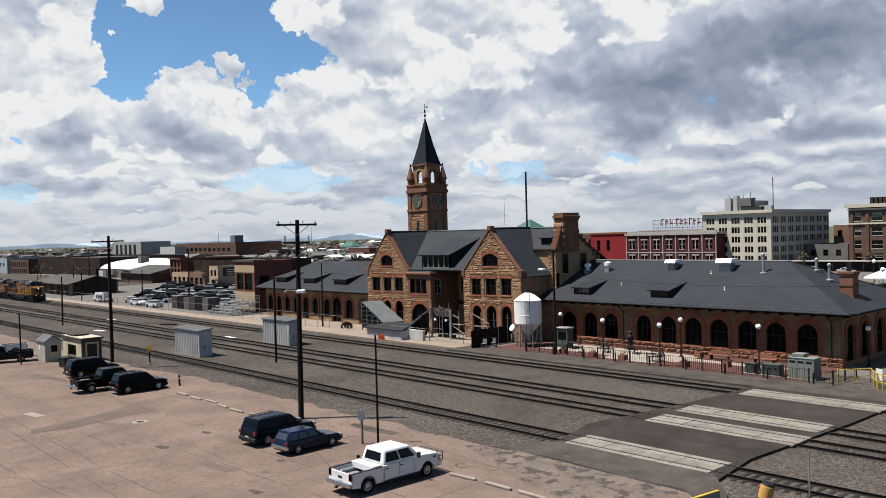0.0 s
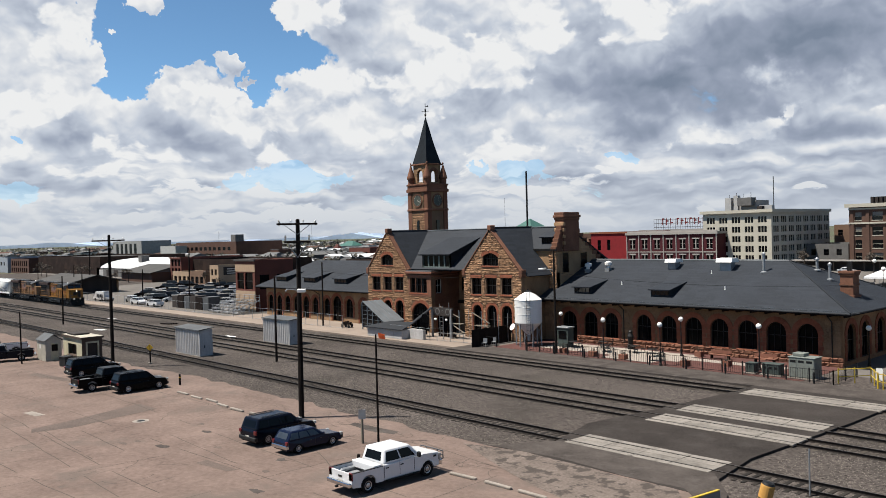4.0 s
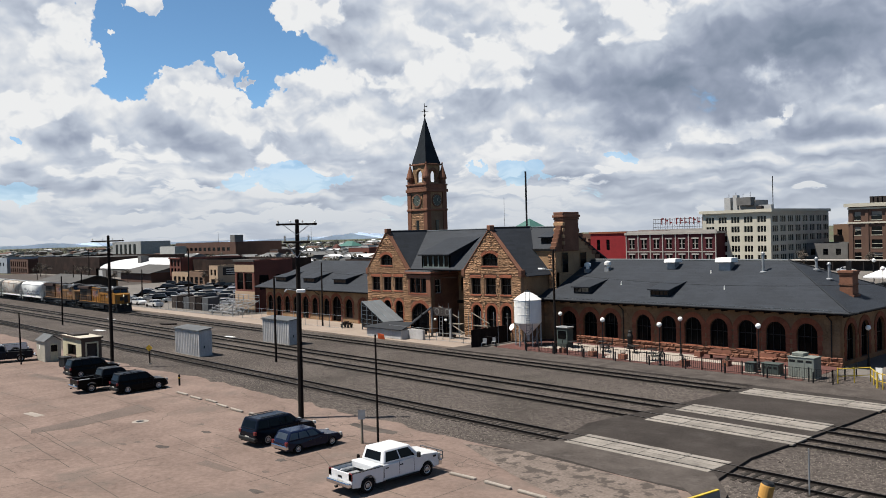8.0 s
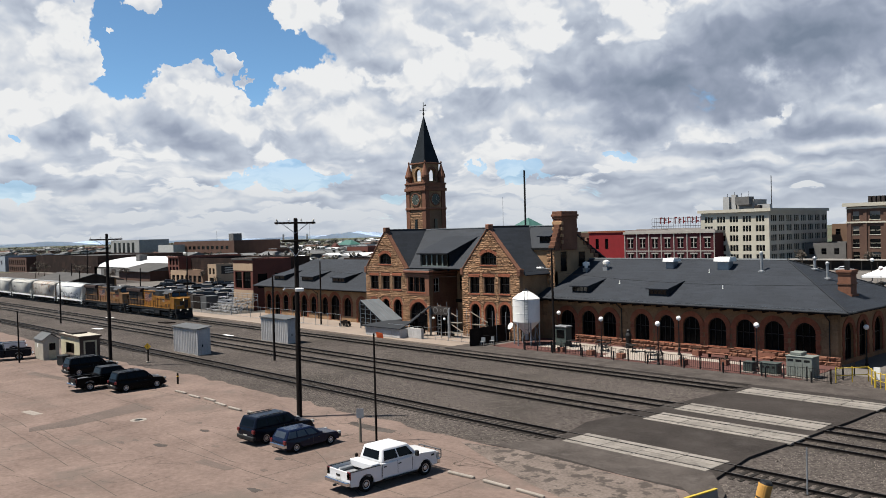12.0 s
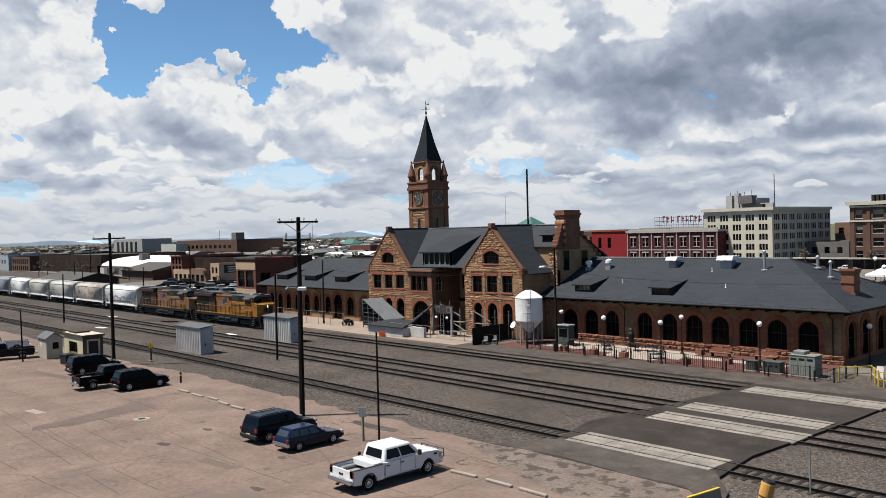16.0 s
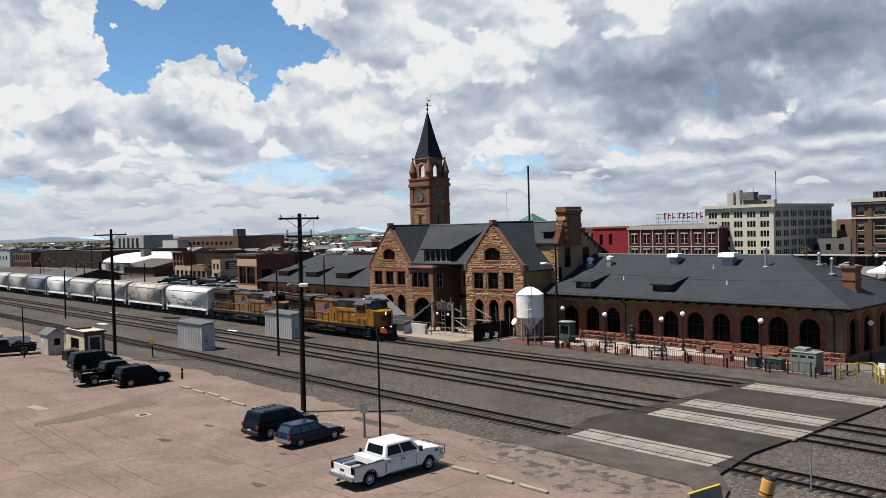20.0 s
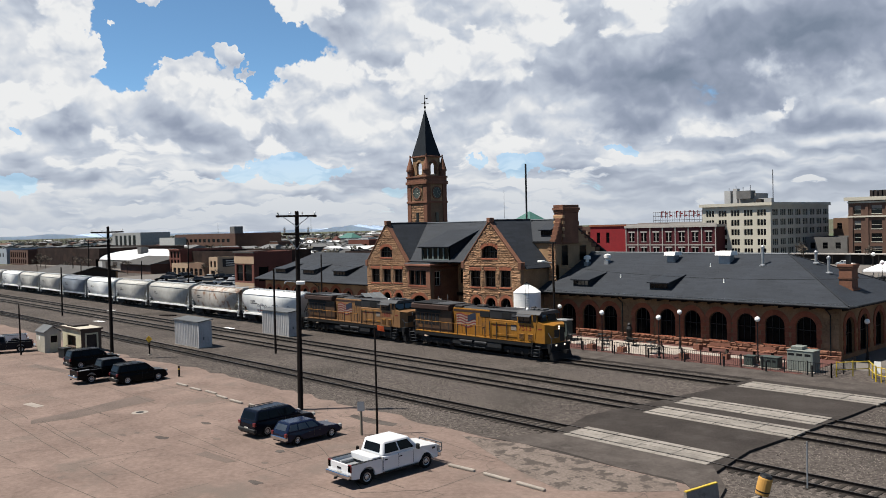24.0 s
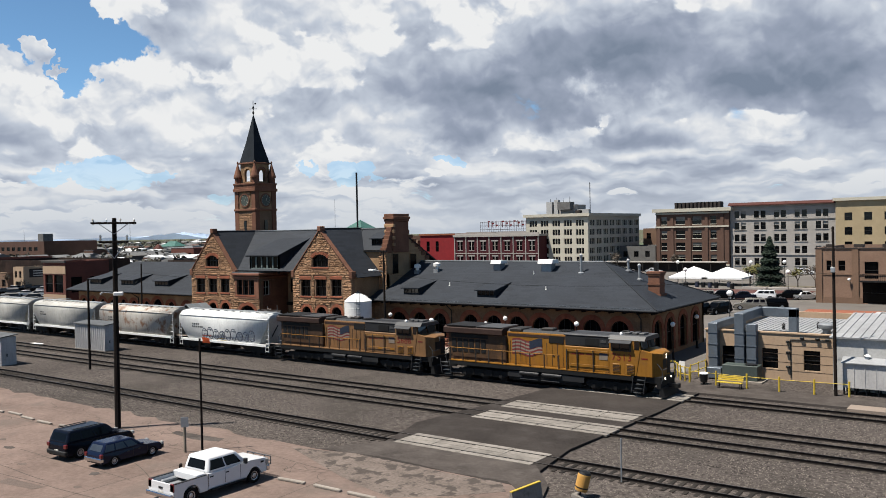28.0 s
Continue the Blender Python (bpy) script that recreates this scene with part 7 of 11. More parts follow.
def lot_vehicles():
    truck = pickup("white crew-cab pickup truck with an open bed, toolbox and grille guard", pose(-34.8, 27.4, -0.05, 0, 0, 90), "car_white", 5.95, toolbox=True, wb=4.0)
    guard = part("grille_guard", tubes(((3.22, -0.45, 0.5), (3.22, -0.45, 1.15), 0.035), ((3.22, 0.45, 0.5), (3.22, 0.45, 1.15), 0.035), n=6), "steel", truck)
    for z in (0.72, 0.92, 1.15):
        part("guard_bar", tubes(((3.22, -0.92, z), (3.22, 0.92, z), 0.03), n=6), "steel", guard)
    for y in (-0.92, 0.92):
        part("guard_bar", tubes(((3.22, y, 0.72), (3.22, y, 1.15), 0.03), n=6), "steel", guard)
    wagon_car("suv", "dark navy sport utility vehicle with roof rails, parked by the pole", pose(-47.45, 28.5, -0.05, 0, 0, 93), "car_navy", 4.65, 1.95, 1.72, 2.75, "suv")
    wagon_car("estate_car", "dark blue older estate car with pale hubcaps", pose(-44.0, 28.5, -0.05, 0, 0, 92), "car_blue", 4.15, 1.65, 1.38, 2.45, "estate")
    wagon_car("suv", "black square-cut sport utility vehicle with dark windows", pose(-72.6, 29.7, -0.05, 0, 0, 90), "car_black", 4.5, 1.85, 1.72, 2.65, "suv")
    pickup("black pickup truck with tinted cab", pose(-75.9, 28.3, -0.05, 0, 0, 90), "car_black", 6.0, 1.95, 1.9, 3.9, crew=True)
    wagon_car("suv", "black full-size sport utility vehicle beside the cream hut", pose(-85.0, 30.1, -0.05, 0, 0, 90), "car_black", 4.8, 1.95, 1.8, 2.8, "suv")
    pickup("dark blue-grey pickup truck with a bed cap", pose(-103.0, 27.0, -0.05, 0, 0, 252), "car_navy", 5.6, 2.0, 1.9, 3.4, crew=False)
    pickup("white pickup truck parked behind another", pose(-110.5, 28.4, -0.05, 0, 0, 252), "car_white", 5.8, 1.95, 1.85, 3.6, crew=False)


lot_vehicles()


# ---- poles and wires ----
def utility_pole(label, x, y, h, r, arms=(), extras=None, lean=(0, 0)):
    p = thing("utility_pole", label, "utility pole", pose(x, y, -0.1, lean[0], lean[1], 0), "utility poles")
    post = part("post", lathe([(r, 0), (r * 0.95, h * 0.3), (r * 0.72, h), (r * 0.5, h + 0.06)], 14), "pole", p)
    for z, w, ang, pins in arms:
        m = pose(0, 0, z, 0, 0, ang)
        arm = part("crossarm", soft_box(-w / 2, w / 2, -0.17 - r, -r * 0.6, -0.07, 0.07, 0.015), "pole", p, "", m)
        for i in range(pins):
            u = -w / 2 + 0.12 + (w - 0.24) * i / max(1, pins - 1)
            part("insulator", lathe([(0.02, 0.06), (0.02, 0.16), (0.055, 0.18), (0.06, 0.24), (0.03, 0.3)], 8, (u, -0.12 - r * 0.7, 0)), "globe" if i % 2 else "frame_pale", arm)
        for s in (-1, 1):
            part("brace", tubes(((s * w * 0.32, -r - 0.14, -0.05), (0, -r * 0.9, -0.75), 0.025), n=6), "galvanised", arm)
    if extras:
        extras(p)
    return p


def big_pole_fittings(p):
    """Lower crossarm, long braces and lamp of the tall pole by the lot."""
    m = pose(0, 0, 0, 0, 0, 48)
    low = part("lower_crossarm", soft_box(-0.95, 0.95, -0.35, -0.2, 12.75, 12.88, 0.01), "pole", p, "", m)
    for s in (-1, 1):
        part("insulator", lathe([(0.05, 0), (0.08, 0.1), (0.05, 0.25), (0.09, 0.3), (0.04, 0.42)], 8, (s * 0.85, -0.28, 12.88)), "frame_pale", low)
        part("long_brace", tubes(((s * 0.7, -0.28, 12.7), (0, -0.2, 11.7), 0.03), n=6), "galvanised", low)
        part("ridge_insulator", lathe([(0.06, 0), (0.09, 0.15), (0.06, 0.3)], 8, (s * 1.3, -0.25, 14.0)), "frame_pale", low)
    lamp = part("lamp_box", soft_box(-0.05, 0.55, -0.65, -0.25, 9.2, 9.44, 0.04), "white_paint", p, "white box lamp on a bracket", m)
    part("lamp_bracket", tubes(((0.2, -0.2, 9.3), (-0.75, -0.5, 9.45), 0.03), ((-0.75, -0.5, 9.45), (-0.9, -0.5, 9.3), 0.07), n=6), "galvanised", lamp)
    part("conduit", tubes(((0.05, -0.26, 0.1), (0.05, -0.24, 9.2), 0.035), n=6), "pole", p, "", m)


def poles():
    utility_pole("tall dark wooden utility pole with crossarms beside the lot", -51.6, 32.93, 14.4, 0.2, ((14.1, 2.9, 48, 4),), big_pole_fittings, (0, 1.0))
    utility_pole("dark wooden utility pole with one crossarm", -88.45, 33.42, 13.9, 0.19, ((13.35, 3.4, 48, 4),), None, (-0.5, -1.0))
    utility_pole("slim leaning dark pole between the tracks", -77.5, 46.57, 9.0, 0.13, (), None, (-1.5, -2.0))
    utility_pole("slim dark pole between distant tracks", -142.56, 46.03, 7.9, 0.13, (), None, (-1, -1.5))
    utility_pole("short dark pole at the edge of the lot", -99.3, 27.56, 5.7, 0.09, (), None, (0.6, 0.6))
    p = utility_pole("dark pole with a floodlight beside the patio", -57.3, 68.4, 11.1, 0.14, (), None, (-1.5, -1.5))
    part("lamp_arm", tubes(((0, 0, 8.9), (-0.9, -0.6, 9.1), 0.04), n=6), "galvanised", p)
    part("floodlight", soft_box(-1.4, -0.7, -0.95, -0.45, 9.0, 9.2, 0.05), "white_paint", p)
    p = utility_pole("leaning dark pole on the platform", -102.5, 69.6, 9.4, 0.13, (), None, (-4.0, -5.0))
    for x, y, h in ((-226, 80, 11.8), (-186, 77.5, 6.9), (-152, 72.5, 11.5), (-200, 69, 6.5), (-232, 78, 7.5), (-150, 96, 9)):
        utility_pole("slim dark pole beside the distant car park", x, y, h, 0.15, (), None, (-1, 0.5))
    p = utility_pole("tall dark wooden pole beside the stucco building", -12.95, 68.1, 12.8, 0.13, (), None, (-1.0, -0.6))
    part("pole_box", soft_box(-0.15, 0.15, -0.35, -0.15, 9.4, 9.8, 0.02), "galvanised", p)
    t = thing("flag_post", "slim dark post with a small orange flag on top", "post", pose(-41.7, 32.23, -0.05, 0.5, 0.8, 0))
    part("post", lathe([(0.075, 0), (0.06, 6.85)], 10), "pole", t)
    bm = bmesh.new()
    prism(bm, [(0, 0, 0), (0.34, 0.25, -0.1), (0.36, 0.3, -0.42), (0.02, 0.03, -0.35)], (0.01, -0.015, 0))
    part("flag", bm, "orange", t, "faded orange-red flag", pose(0.12, 0.1, 6.95))


poles()


def wire(name, label, a, b, sag, r=0.012):
    bm = bmesh.new()
    n = 14
    pts = [Vector(a).lerp(Vector(b), i / n) - Vector((0, 0, sag * 4 * (i / n) * (1 - i / n))) for i in range(n + 1)]
    side = (pts[-1] - pts[0]).cross(Vector((0, 0, 1))).normalized() * r
    rings = [[bm.verts.new(p + d) for d in (side, Vector((0, 0, r)), -side, Vector((0, 0, -r)))] for p in pts]
    for u, v in zip(rings, rings[1:]):
        for k in range(4):
            bm.faces.new((u[k], v[k], v[(k + 1) % 4], u[(k + 1) % 4]))
    tagged(part(name, bm, "tyre"), label, "cable")


wire("overhead_cable", "thin dark overhead cable along the station", (-51.6, 33.0, 9.3), (-102.9, 70.0, 8.2), 0.8, 0.014)
wire("overhead_cable", "thin dark overhead cable across the wing roof", (-57.6, 68.5, 8.6), (-12.9, 68.2, 9.3), 1.2, 0.012)
wire("overhead_cable", "thin dark overhead cable to the patio pole", (-102.8, 70.0, 8.0), (-57.6, 68.5, 8.8), 0.9, 0.012)


# ---- sheds and huts ----
def corrugated(x0, x1, y, z0, z1, pitch=0.42, deep=0.10, axis="x"):
    bm = bmesh.new()
    n = max(2, int((x1 - x0) / pitch * 4))
    wave = (0, 1, 1, 0)
    lo, hi = [], []
    for i in range(n + 1):
        u = x0 + (x1 - x0) * i / n
        d = y - deep * wave[i % 4] * (1 if axis == "x" else -1)
        p = (u, d) if axis == "x" else (d, u)
        lo.append(bm.verts.new((*p, z0)))
        hi.append(bm.verts.new((*p, z1)))
    for i in range(n):
        bm.faces.new((lo[i], lo[i + 1], hi[i + 1], hi[i]))
    mesh = bpy.data.meshes.new("corrugated_side")
    bm.to_mesh(mesh)
    bm.free()
    mesh.materials.append(M["shed_metal"])
    return mesh


def metal_shed(label, x0, x1, y0, y1, h, door):
    s = thing("storage_shed", label, "shed", pose(x0, y0, -0.2), "steel sheds between the tracks")
    w, d = x1 - x0, y1 - y0
    part("core", boxes((0.05, w - 0.02, 0.05, d, 0, h - 0.02)), "shed_metal", s)
    part("corrugated_side", corrugated(0.0, w, 0.03, 0.05, h - 0.12), None, s)
    part("plain_side", boxes((w - 0.02, w + 0.02, 0.0, d, 0.05, h - 0.1)), "shed_metal", s)
    part("roof", plate([(-0.15, -0.2, h - 0.1), (w + 0.15, -0.2, h - 0.1), (w + 0.15, d + 0.15, h + 0.12), (-0.15, d + 0.15, h + 0.12)], (0, 0, 0.09)), "shed_roof", s)
    part("corner_trim", boxes((w - 0.08, w + 0.03, -0.05, 0.05, 0.02, h - 0.1)), "shed_metal", s)
    if door:
        dr = part("door", boxes((w + 0.022, w + 0.05, d * 0.25, d * 0.25 + 0.95, 0.05, 2.0)), "shed_metal", s)
        part("door_handle", boxes((w + 0.05, w + 0.09, d * 0.25 + 0.1, d * 0.25 + 0.2, 0.95, 1.25)), "iron", dr)
    part("plinth", boxes((-0.1, w + 0.1, -0.1, d + 0.1, -0.1, 0.06)), "panel", s)


metal_shed("pale blue-grey corrugated steel shed with a door", -94.7, -88.5, 43.3, 44.85, 3.05, True)
metal_shed("pale grey corrugated steel shed between the tracks", -94.9, -88.6, 55.2, 56.85, 3.1, True)


def huts():
    h = thing("wooden_hut", "small beige wooden hut with a door", "hut", pose(-101.6, 29.9, -0.05))
    part("wall", boxes((0, 2.9, 0, 1.7, 0, 2.3)), "beige", h)
    bm = bmesh.new()
    prism(bm, [(2.9, 0, 2.3), (2.9, 0.85, 2.85), (2.9, 1.7, 2.3)], (-2.9, 0, 0))
    part("gable", bm, "beige", h)
    for a, b in ((-0.15, 0.85), (0.85, 1.85)):
        za, zb = (2.22, 2.92) if a < 0 else (2.92, 2.22)
        part("roof", plate([(-0.15, a, za), (3.05, a, za), (3.05, b, zb), (-0.15, b, zb)], (0, 0, 0.07)), "shed_roof", h)
    d = part("door", boxes((2.9, 2.94, 0.55, 1.35, 0.05, 2.0)), "cream", h)
    part("door_frame", boxes((2.93, 2.96, 0.62, 1.28, 1.1, 1.85)), "glass_old", d)
    part("notice", boxes((0.9, 1.2, -0.03, 0.0, 1.35, 1.8)), "white_paint", h)
    for i in range(14):
        part("board", boxes((i * 0.207 + 0.005, i * 0.207 + 0.2, -0.018, 0.0, 0.02, 2.3)), "beige", h)
    c = thing("office_hut", "cream hut with brown trim and a dark open front", "hut", pose(-101.6, 32.75, -0.05))
    part("wall", pierced(rect_loop(0, 6.0, 0, 2.5), [rect_loop(1.6, 4.3, 0.45, 1.7)], front(0), 0.1), "cream", c)
    part("wall", boxes((0, 0.1, 0.1, 2.2, 0, 2.5)), "cream", c)
    part("wall", boxes((0.1, 6.0, 2.1, 2.2, 0, 2.5)), "cream", c)
    ew = part("wall", pierced(rect_loop(0, 2.2, 0, 2.5), [rect_loop(0.55, 1.7, 0.1, 1.9)], east(6.1), 0.1), "brown_trim", c)
    part("door_frame", pierced(rect_loop(0.4, 1.85, 0.0, 2.1), [rect_loop(0.58, 1.67, 0.05, 1.92)], east(6.14), 0.04), "cream", ew)
    # dark sheet added inside the open doorway; its colour stands for the shade
    part("shutter", boxes((5.9, 5.95, 0.55, 1.7, 0.1, 1.9)), "dark_wall", ew)
    part("inner_panel", boxes((1.6, 4.3, 0.5, 0.55, 0.4, 1.75)), "brown_trim", c)
    part("counter", boxes((1.6, 4.3, -0.2, 0.4, 0.4, 0.46)), "brown_trim", c)
    part("roof", boxes((-0.15, 6.25, -0.15, 2.35, 2.5, 2.62)), "beige", c)
    part("roof_trim", boxes((-0.17, 6.27, -0.17, -0.12, 2.42, 2.63), (6.2, 6.27, -0.12, 2.37, 2.42, 2.63)), "brown_trim", c)
    part("roof_cover", soft_box(0.8, 3.2, 0.2, 1.9, 2.62, 2.82, 0.04), "dark_wall", c, "dark cover lying on the roof")
    b = thing("waste_bin", "dark wheeled waste container beside the hut", "waste bin", pose(-93.2, 30.2, -0.05, 0, 0, 10) @ Matrix.Scale(0.78, 4))
    part("bin", plate([(-0.75, -0.5, 0.1), (0.75, -0.5, 0.1), (0.75, 0.5, 0.1), (-0.75, 0.5, 0.1)], (0.0, 0.0, 1.15)), "plastic_dark", b)
    part("lid", soft_box(-0.85, 0.85, -0.6, 0.6, 1.25, 1.4, 0.04), "plastic_dark", b)
    for x in (-0.6, 0.6):
        part("caster", tubes(((x, -0.45, 0.08), (x, -0.35, 0.08), 0.08)), "tyre", b)


huts()


# ---- lot furniture ----
def lot_bits():
    rng = random.Random(17)
    stops = [(-67.7, 31.42, 2), (-64.9, 31.3, 1), (-62.6, 31.5, 0), (-60.2, 31.18, -2), (-57.7, 31.08, 0), (-32.3, 30.6, 5), (-29.8, 30.7, 1), (-27.5, 30.73, 0), (-72.4, 31.9, 3), (-55.0, 31.2, -1)]
    first = None
    for x, y, a in stops:
        if first is None:
            first = tagged(part("wheel_stop", soft_box(-0.92, 0.92, -0.1, 0.1, 0, 0.14, 0.035), "kerb"), "pale worn concrete wheel stop on the lot", "wheel stop", "wheel stops")
            first.matrix_basis = pose(x, y, -0.05, 0, 0, a)
        else:
            copy_thing(first, pose(x, y, -0.05, 0, 0, a))
    s = thing("warning_sign", "rusty yellow diamond sign on a short post", "sign", pose(-88.3, 37.4, -0.2))
    part("post", boxes((-0.06, 0.06, -0.06, 0.06, 0, 2.0)), "pole", s)
    part("panel", plate([(0.07, -0.38, 1.75), (0.07, 0, 2.13), (0.07, 0.38, 1.75), (0.07, 0, 1.37)], (-0.03, 0, 0)), "sign_yellow", s, "", pose(0, 0, 0, 0, 0, -45))
    part("base", soft_box(-0.2, 0.2, -0.2, 0.2, -0.05, 0.12, 0.03), "panel", s)
    w = thing("marker_post", "weathered wooden post with a small pale plate", "post", pose(-42.25, 31.4, -0.05))
    part("post", soft_box(-0.065, 0.065, -0.065, 0.065, 0, 2.0, 0.015), "wood_pale", w)
    part("plate", boxes((-0.2, 0.25, -0.13, -0.1, 1.55, 2.15)), "galvanised", w, "", pose(0, 0, 0, 0, 0, 45))
    for x, y, h in ((-72.05, 33.2, 0.95), (-37.15, 27.3, 1.0)):
        b = thing("bollard", "short dark steel bollard", "bollard", pose(x, y, -0.05), "bollards of the lot")
        part("tube", lathe([(0.09, 0), (0.09, h), (0.05, h + 0.05)], 10), "pole", b)
        part("band", lathe([(0.095, h - 0.3), (0.095, h - 0.2)], 10), "sign_yellow", b)
    m = thing("manhole_cover", "dark round manhole cover in a pale concrete ring", "manhole", pose(-59.9, 24.5, -0.05) @ Matrix.Diagonal((0.62, 0.62, 1, 1)))
    part("ring", lathe([(0.95, 0), (0.95, 0.012), (0.5, 0.014)], 24), "kerb", m)
    part("cover", lathe([(0.46, 0.01), (0.46, 0.022), (0.1, 0.024)], 20), "iron", m)
    g = thing("storm_grate", "pale concrete storm drain slab", "drain", pose(-69.0, 19.9, -0.05, 0, 0, 8))
    part("slab", boxes((-1.1, 1.1, -0.35, 0.35, 0, 0.012)), "kerb", g)
    for i in range(5):
        part("slot", boxes((-0.9 + i * 0.4, -0.65 + i * 0.4, -0.2, 0.2, 0.012, 0.018)), "kerb", g)
    d = thing("road_barrier", "yellow-topped concrete barrier at the crossing", "barrier", pose(-20.2, 32.9, -0.05, 0, 0, 82))
    part("block", plate([(0, -0.2, 0), (0, 0.2, 0), (0, 0.06, 0.85), (0, -0.06, 0.85)], (2.2, 0, 0)), "panel", d)
    part("cap", boxes((0, 2.2, -0.07, 0.07, 0.85, 0.9)), "yellow", d)
    t = thing("traffic_drum", "tilted orange-brown drum on a base beside the track", "drum", pose(-18.66, 36.8, -0.2, -6, 12, 0))
    part("drum", lathe([(0.3, 0.35), (0.32, 0.4), (0.32, 1.15), (0.3, 1.2), (0.25, 1.22)], 20), "drum", t)
    for z in (0.5,):
        part("band", lathe([(0.328, z), (0.328, z + 0.06)], 20), "frame_dark", t)
    part("lid", lathe([(0.31, 1.2), (0.26, 1.3), (0.1, 1.33)], 16), "iron", t)
    part("base", soft_box(-0.32, 0.32, -0.3, 0.3, -0.1, 0.12, 0.03), "panel", t)
    part("stem", tubes(((0, 0, 0.1), (0, 0, 0.4), 0.05)), "iron", t)
    p = thing("signal_post", "thin grey steel post beside the near track", "post", pose(-17.9, 40.1, -0.2))
    part("post", tubes(((0, 0, 0), (0, 0, 2.3), 0.04)), "galvanised", p)
    for x, y, a in ((-129.0, 47.0, 10), (-118, 41.5, 30), (-103.5, 55, 0), (-146, 55, 20)):
        t = thing("sheet_debris", "pale board lying on the ballast", "board", pose(x, y, -0.19, 0, 0, a))
        part("board", soft_box(-1.1, 1.1, -0.4, 0.4, 0, 0.05, 0.01), "white_paint", t)
    t = thing("timber_pile", "dark timbers lying between the tracks", "timber", pose(-128, 57.2, -0.19, 0, 0, 12))
    for i in range(4):
        part("timber", soft_box(-1.2, 1.2, -0.5 + i * 0.27, -0.27 + i * 0.27, 0, 0.2, 0.015), "pole", t, "", pose(i * 0.2, 0, 0, 0, 0, i * 3))


lot_bits()


def slab_joints():
    """Saw-cut joints and wandering cracks in the lot, recessed strips of dark filler, and tar patches."""
    rng = random.Random(9)
    bm = bmesh.new()
    def strip(pts, w, broken=0.0):
        for (xa, ya), (xb, yb) in zip(pts, pts[1:]):
            if broken and rng.random() < broken:
                continue
            d = Vector((xb - xa, yb - ya, 0))
            if d.length < 1e-6:
                continue
            s = Vector((-d.y, d.x, 0)).normalized() * w / 2
            q = [bm.verts.new((xa + s.x, ya + s.y, -0.044)), bm.verts.new((xa - s.x, ya - s.y, -0.044)), bm.verts.new((xb - s.x, yb - s.y, -0.044)), bm.verts.new((xb + s.x, yb + s.y, -0.044))]
            bm.faces.new(q)
    for k in range(6):
        y = 9.5 + k * 4.3
        x = -128
        pts = []
        while x < -24:
            pts.append((x, y + rng.uniform(-0.06, 0.06) + 1.1 * noise.noise((x * 0.03, y, 2)) + (0.19 * (x + 60) if k % 2 else 0.0) * 0.3))
            x += 2.0
        strip(pts, 0.06, 0.2)
    for k in range(11):
        x = -122 + k * 9.1
        strip([(x + 0.8 * noise.noise((x, t * 0.1, 7)), t) for t in range(4, 34, 2)], 0.055, 0.25)
    for xa, ya, xb, yb in ((-66.9, 17.0, -42.9, 16.3), (-62.6, 18.6, -51.6, 18.1), (-60.0, 20.4, -52.2, 20.2), (-54.2, 24.1, -44.0, 23.6), (-42.8, 28.3, -33.5, 24.8), (-43.7, 34.6, -26.8, 32.4)):
        strip([(xa + (xb - xa) * i / 9, ya + (yb - ya) * i / 9 + rng.uniform(-0.05, 0.05)) for i in range(10)], 0.06, 0.1)
    for k in range(46):
        x, y, a = rng.uniform(-95, -25), rng.uniform(12, 34), rng.uniform(0, 6.28)
        pts = [(x, y)]
        for i in range(rng.randrange(4, 14)):
            a += rng.uniform(-0.6, 0.6)
            x, y = x + 0.5 * math.cos(a), y + 0.5 * math.sin(a)
            if y < 35 and x < -23:
                pts.append((x, y))
        strip(pts, rng.uniform(0.03, 0.06))
    for k in range(75):
        x, a = rng.uniform(-66, -20.5), rng.uniform(0, 6.28)
        y = rng.uniform(31.5, 36.2) if x > -46 else rng.uniform(33.0, 35.6)
        pts = [(x, y)]
        for i in range(rng.randrange(3, 9)):
            a += rng.uniform(-1.0, 1.0)
            x, y = x + 0.32 * math.cos(a), y + 0.32 * math.sin(a)
            if y < 36.3 - max(0, x + 22) * 1.2 and x < -19:
                pts.append((x, y))
        strip(pts, rng.uniform(0.02, 0.055))
    structure("pavement_joints", bm, "crack", "dark joints and cracks in the concrete lot", "joints")
    for pts in ([(-64.0, 20.5), (-66.4, 27.1), (-63.3, 27.2), (-62.4, 23.4), (-61.6, 20.3), (-62.2, 17.7), (-63.5, 18.1)], [(-90, 25.5), (-78, 27.8), (-77, 28.6), (-91, 26.6)], [(-46, 22), (-43, 22.4), (-42.8, 23.0), (-46.2, 22.8)],
                [(-47.2, 34.0), (-44.6, 33.7), (-42.6, 34.2), (-42.9, 34.9), (-45.2, 34.7), (-47.4, 34.6)]):
        structure("pavement_patch", plate([(x, y, -0.045) for x, y in pts], (0, 0, -0.1)), "asphalt_old" if pts[0][1] > 30 else "lot_patch", "darker repair patch in the lot", "patch")
    for x, y, r in ((-54.2, 20.9, 0.45), (-53.9, 21.8, 0.4), (-51.4, 22.4, 0.6), (-55.5, 27.1, 0.45), (-52.9, 26.2, 0.5), (-48.4, 24.7, 0.4), (-38.5, 21.7, 0.5), (-47.1, 14.8, 0.35), (-42.8, 25.8, 0.55), (-41.3, 23.9, 0.4)):
        pts = [(x + r * math.cos(a * 0.628) * rng.uniform(0.5, 1.3), y + 0.6 * r * math.sin(a * 0.628) * rng.uniform(0.5, 1.3)) for a in range(10)]
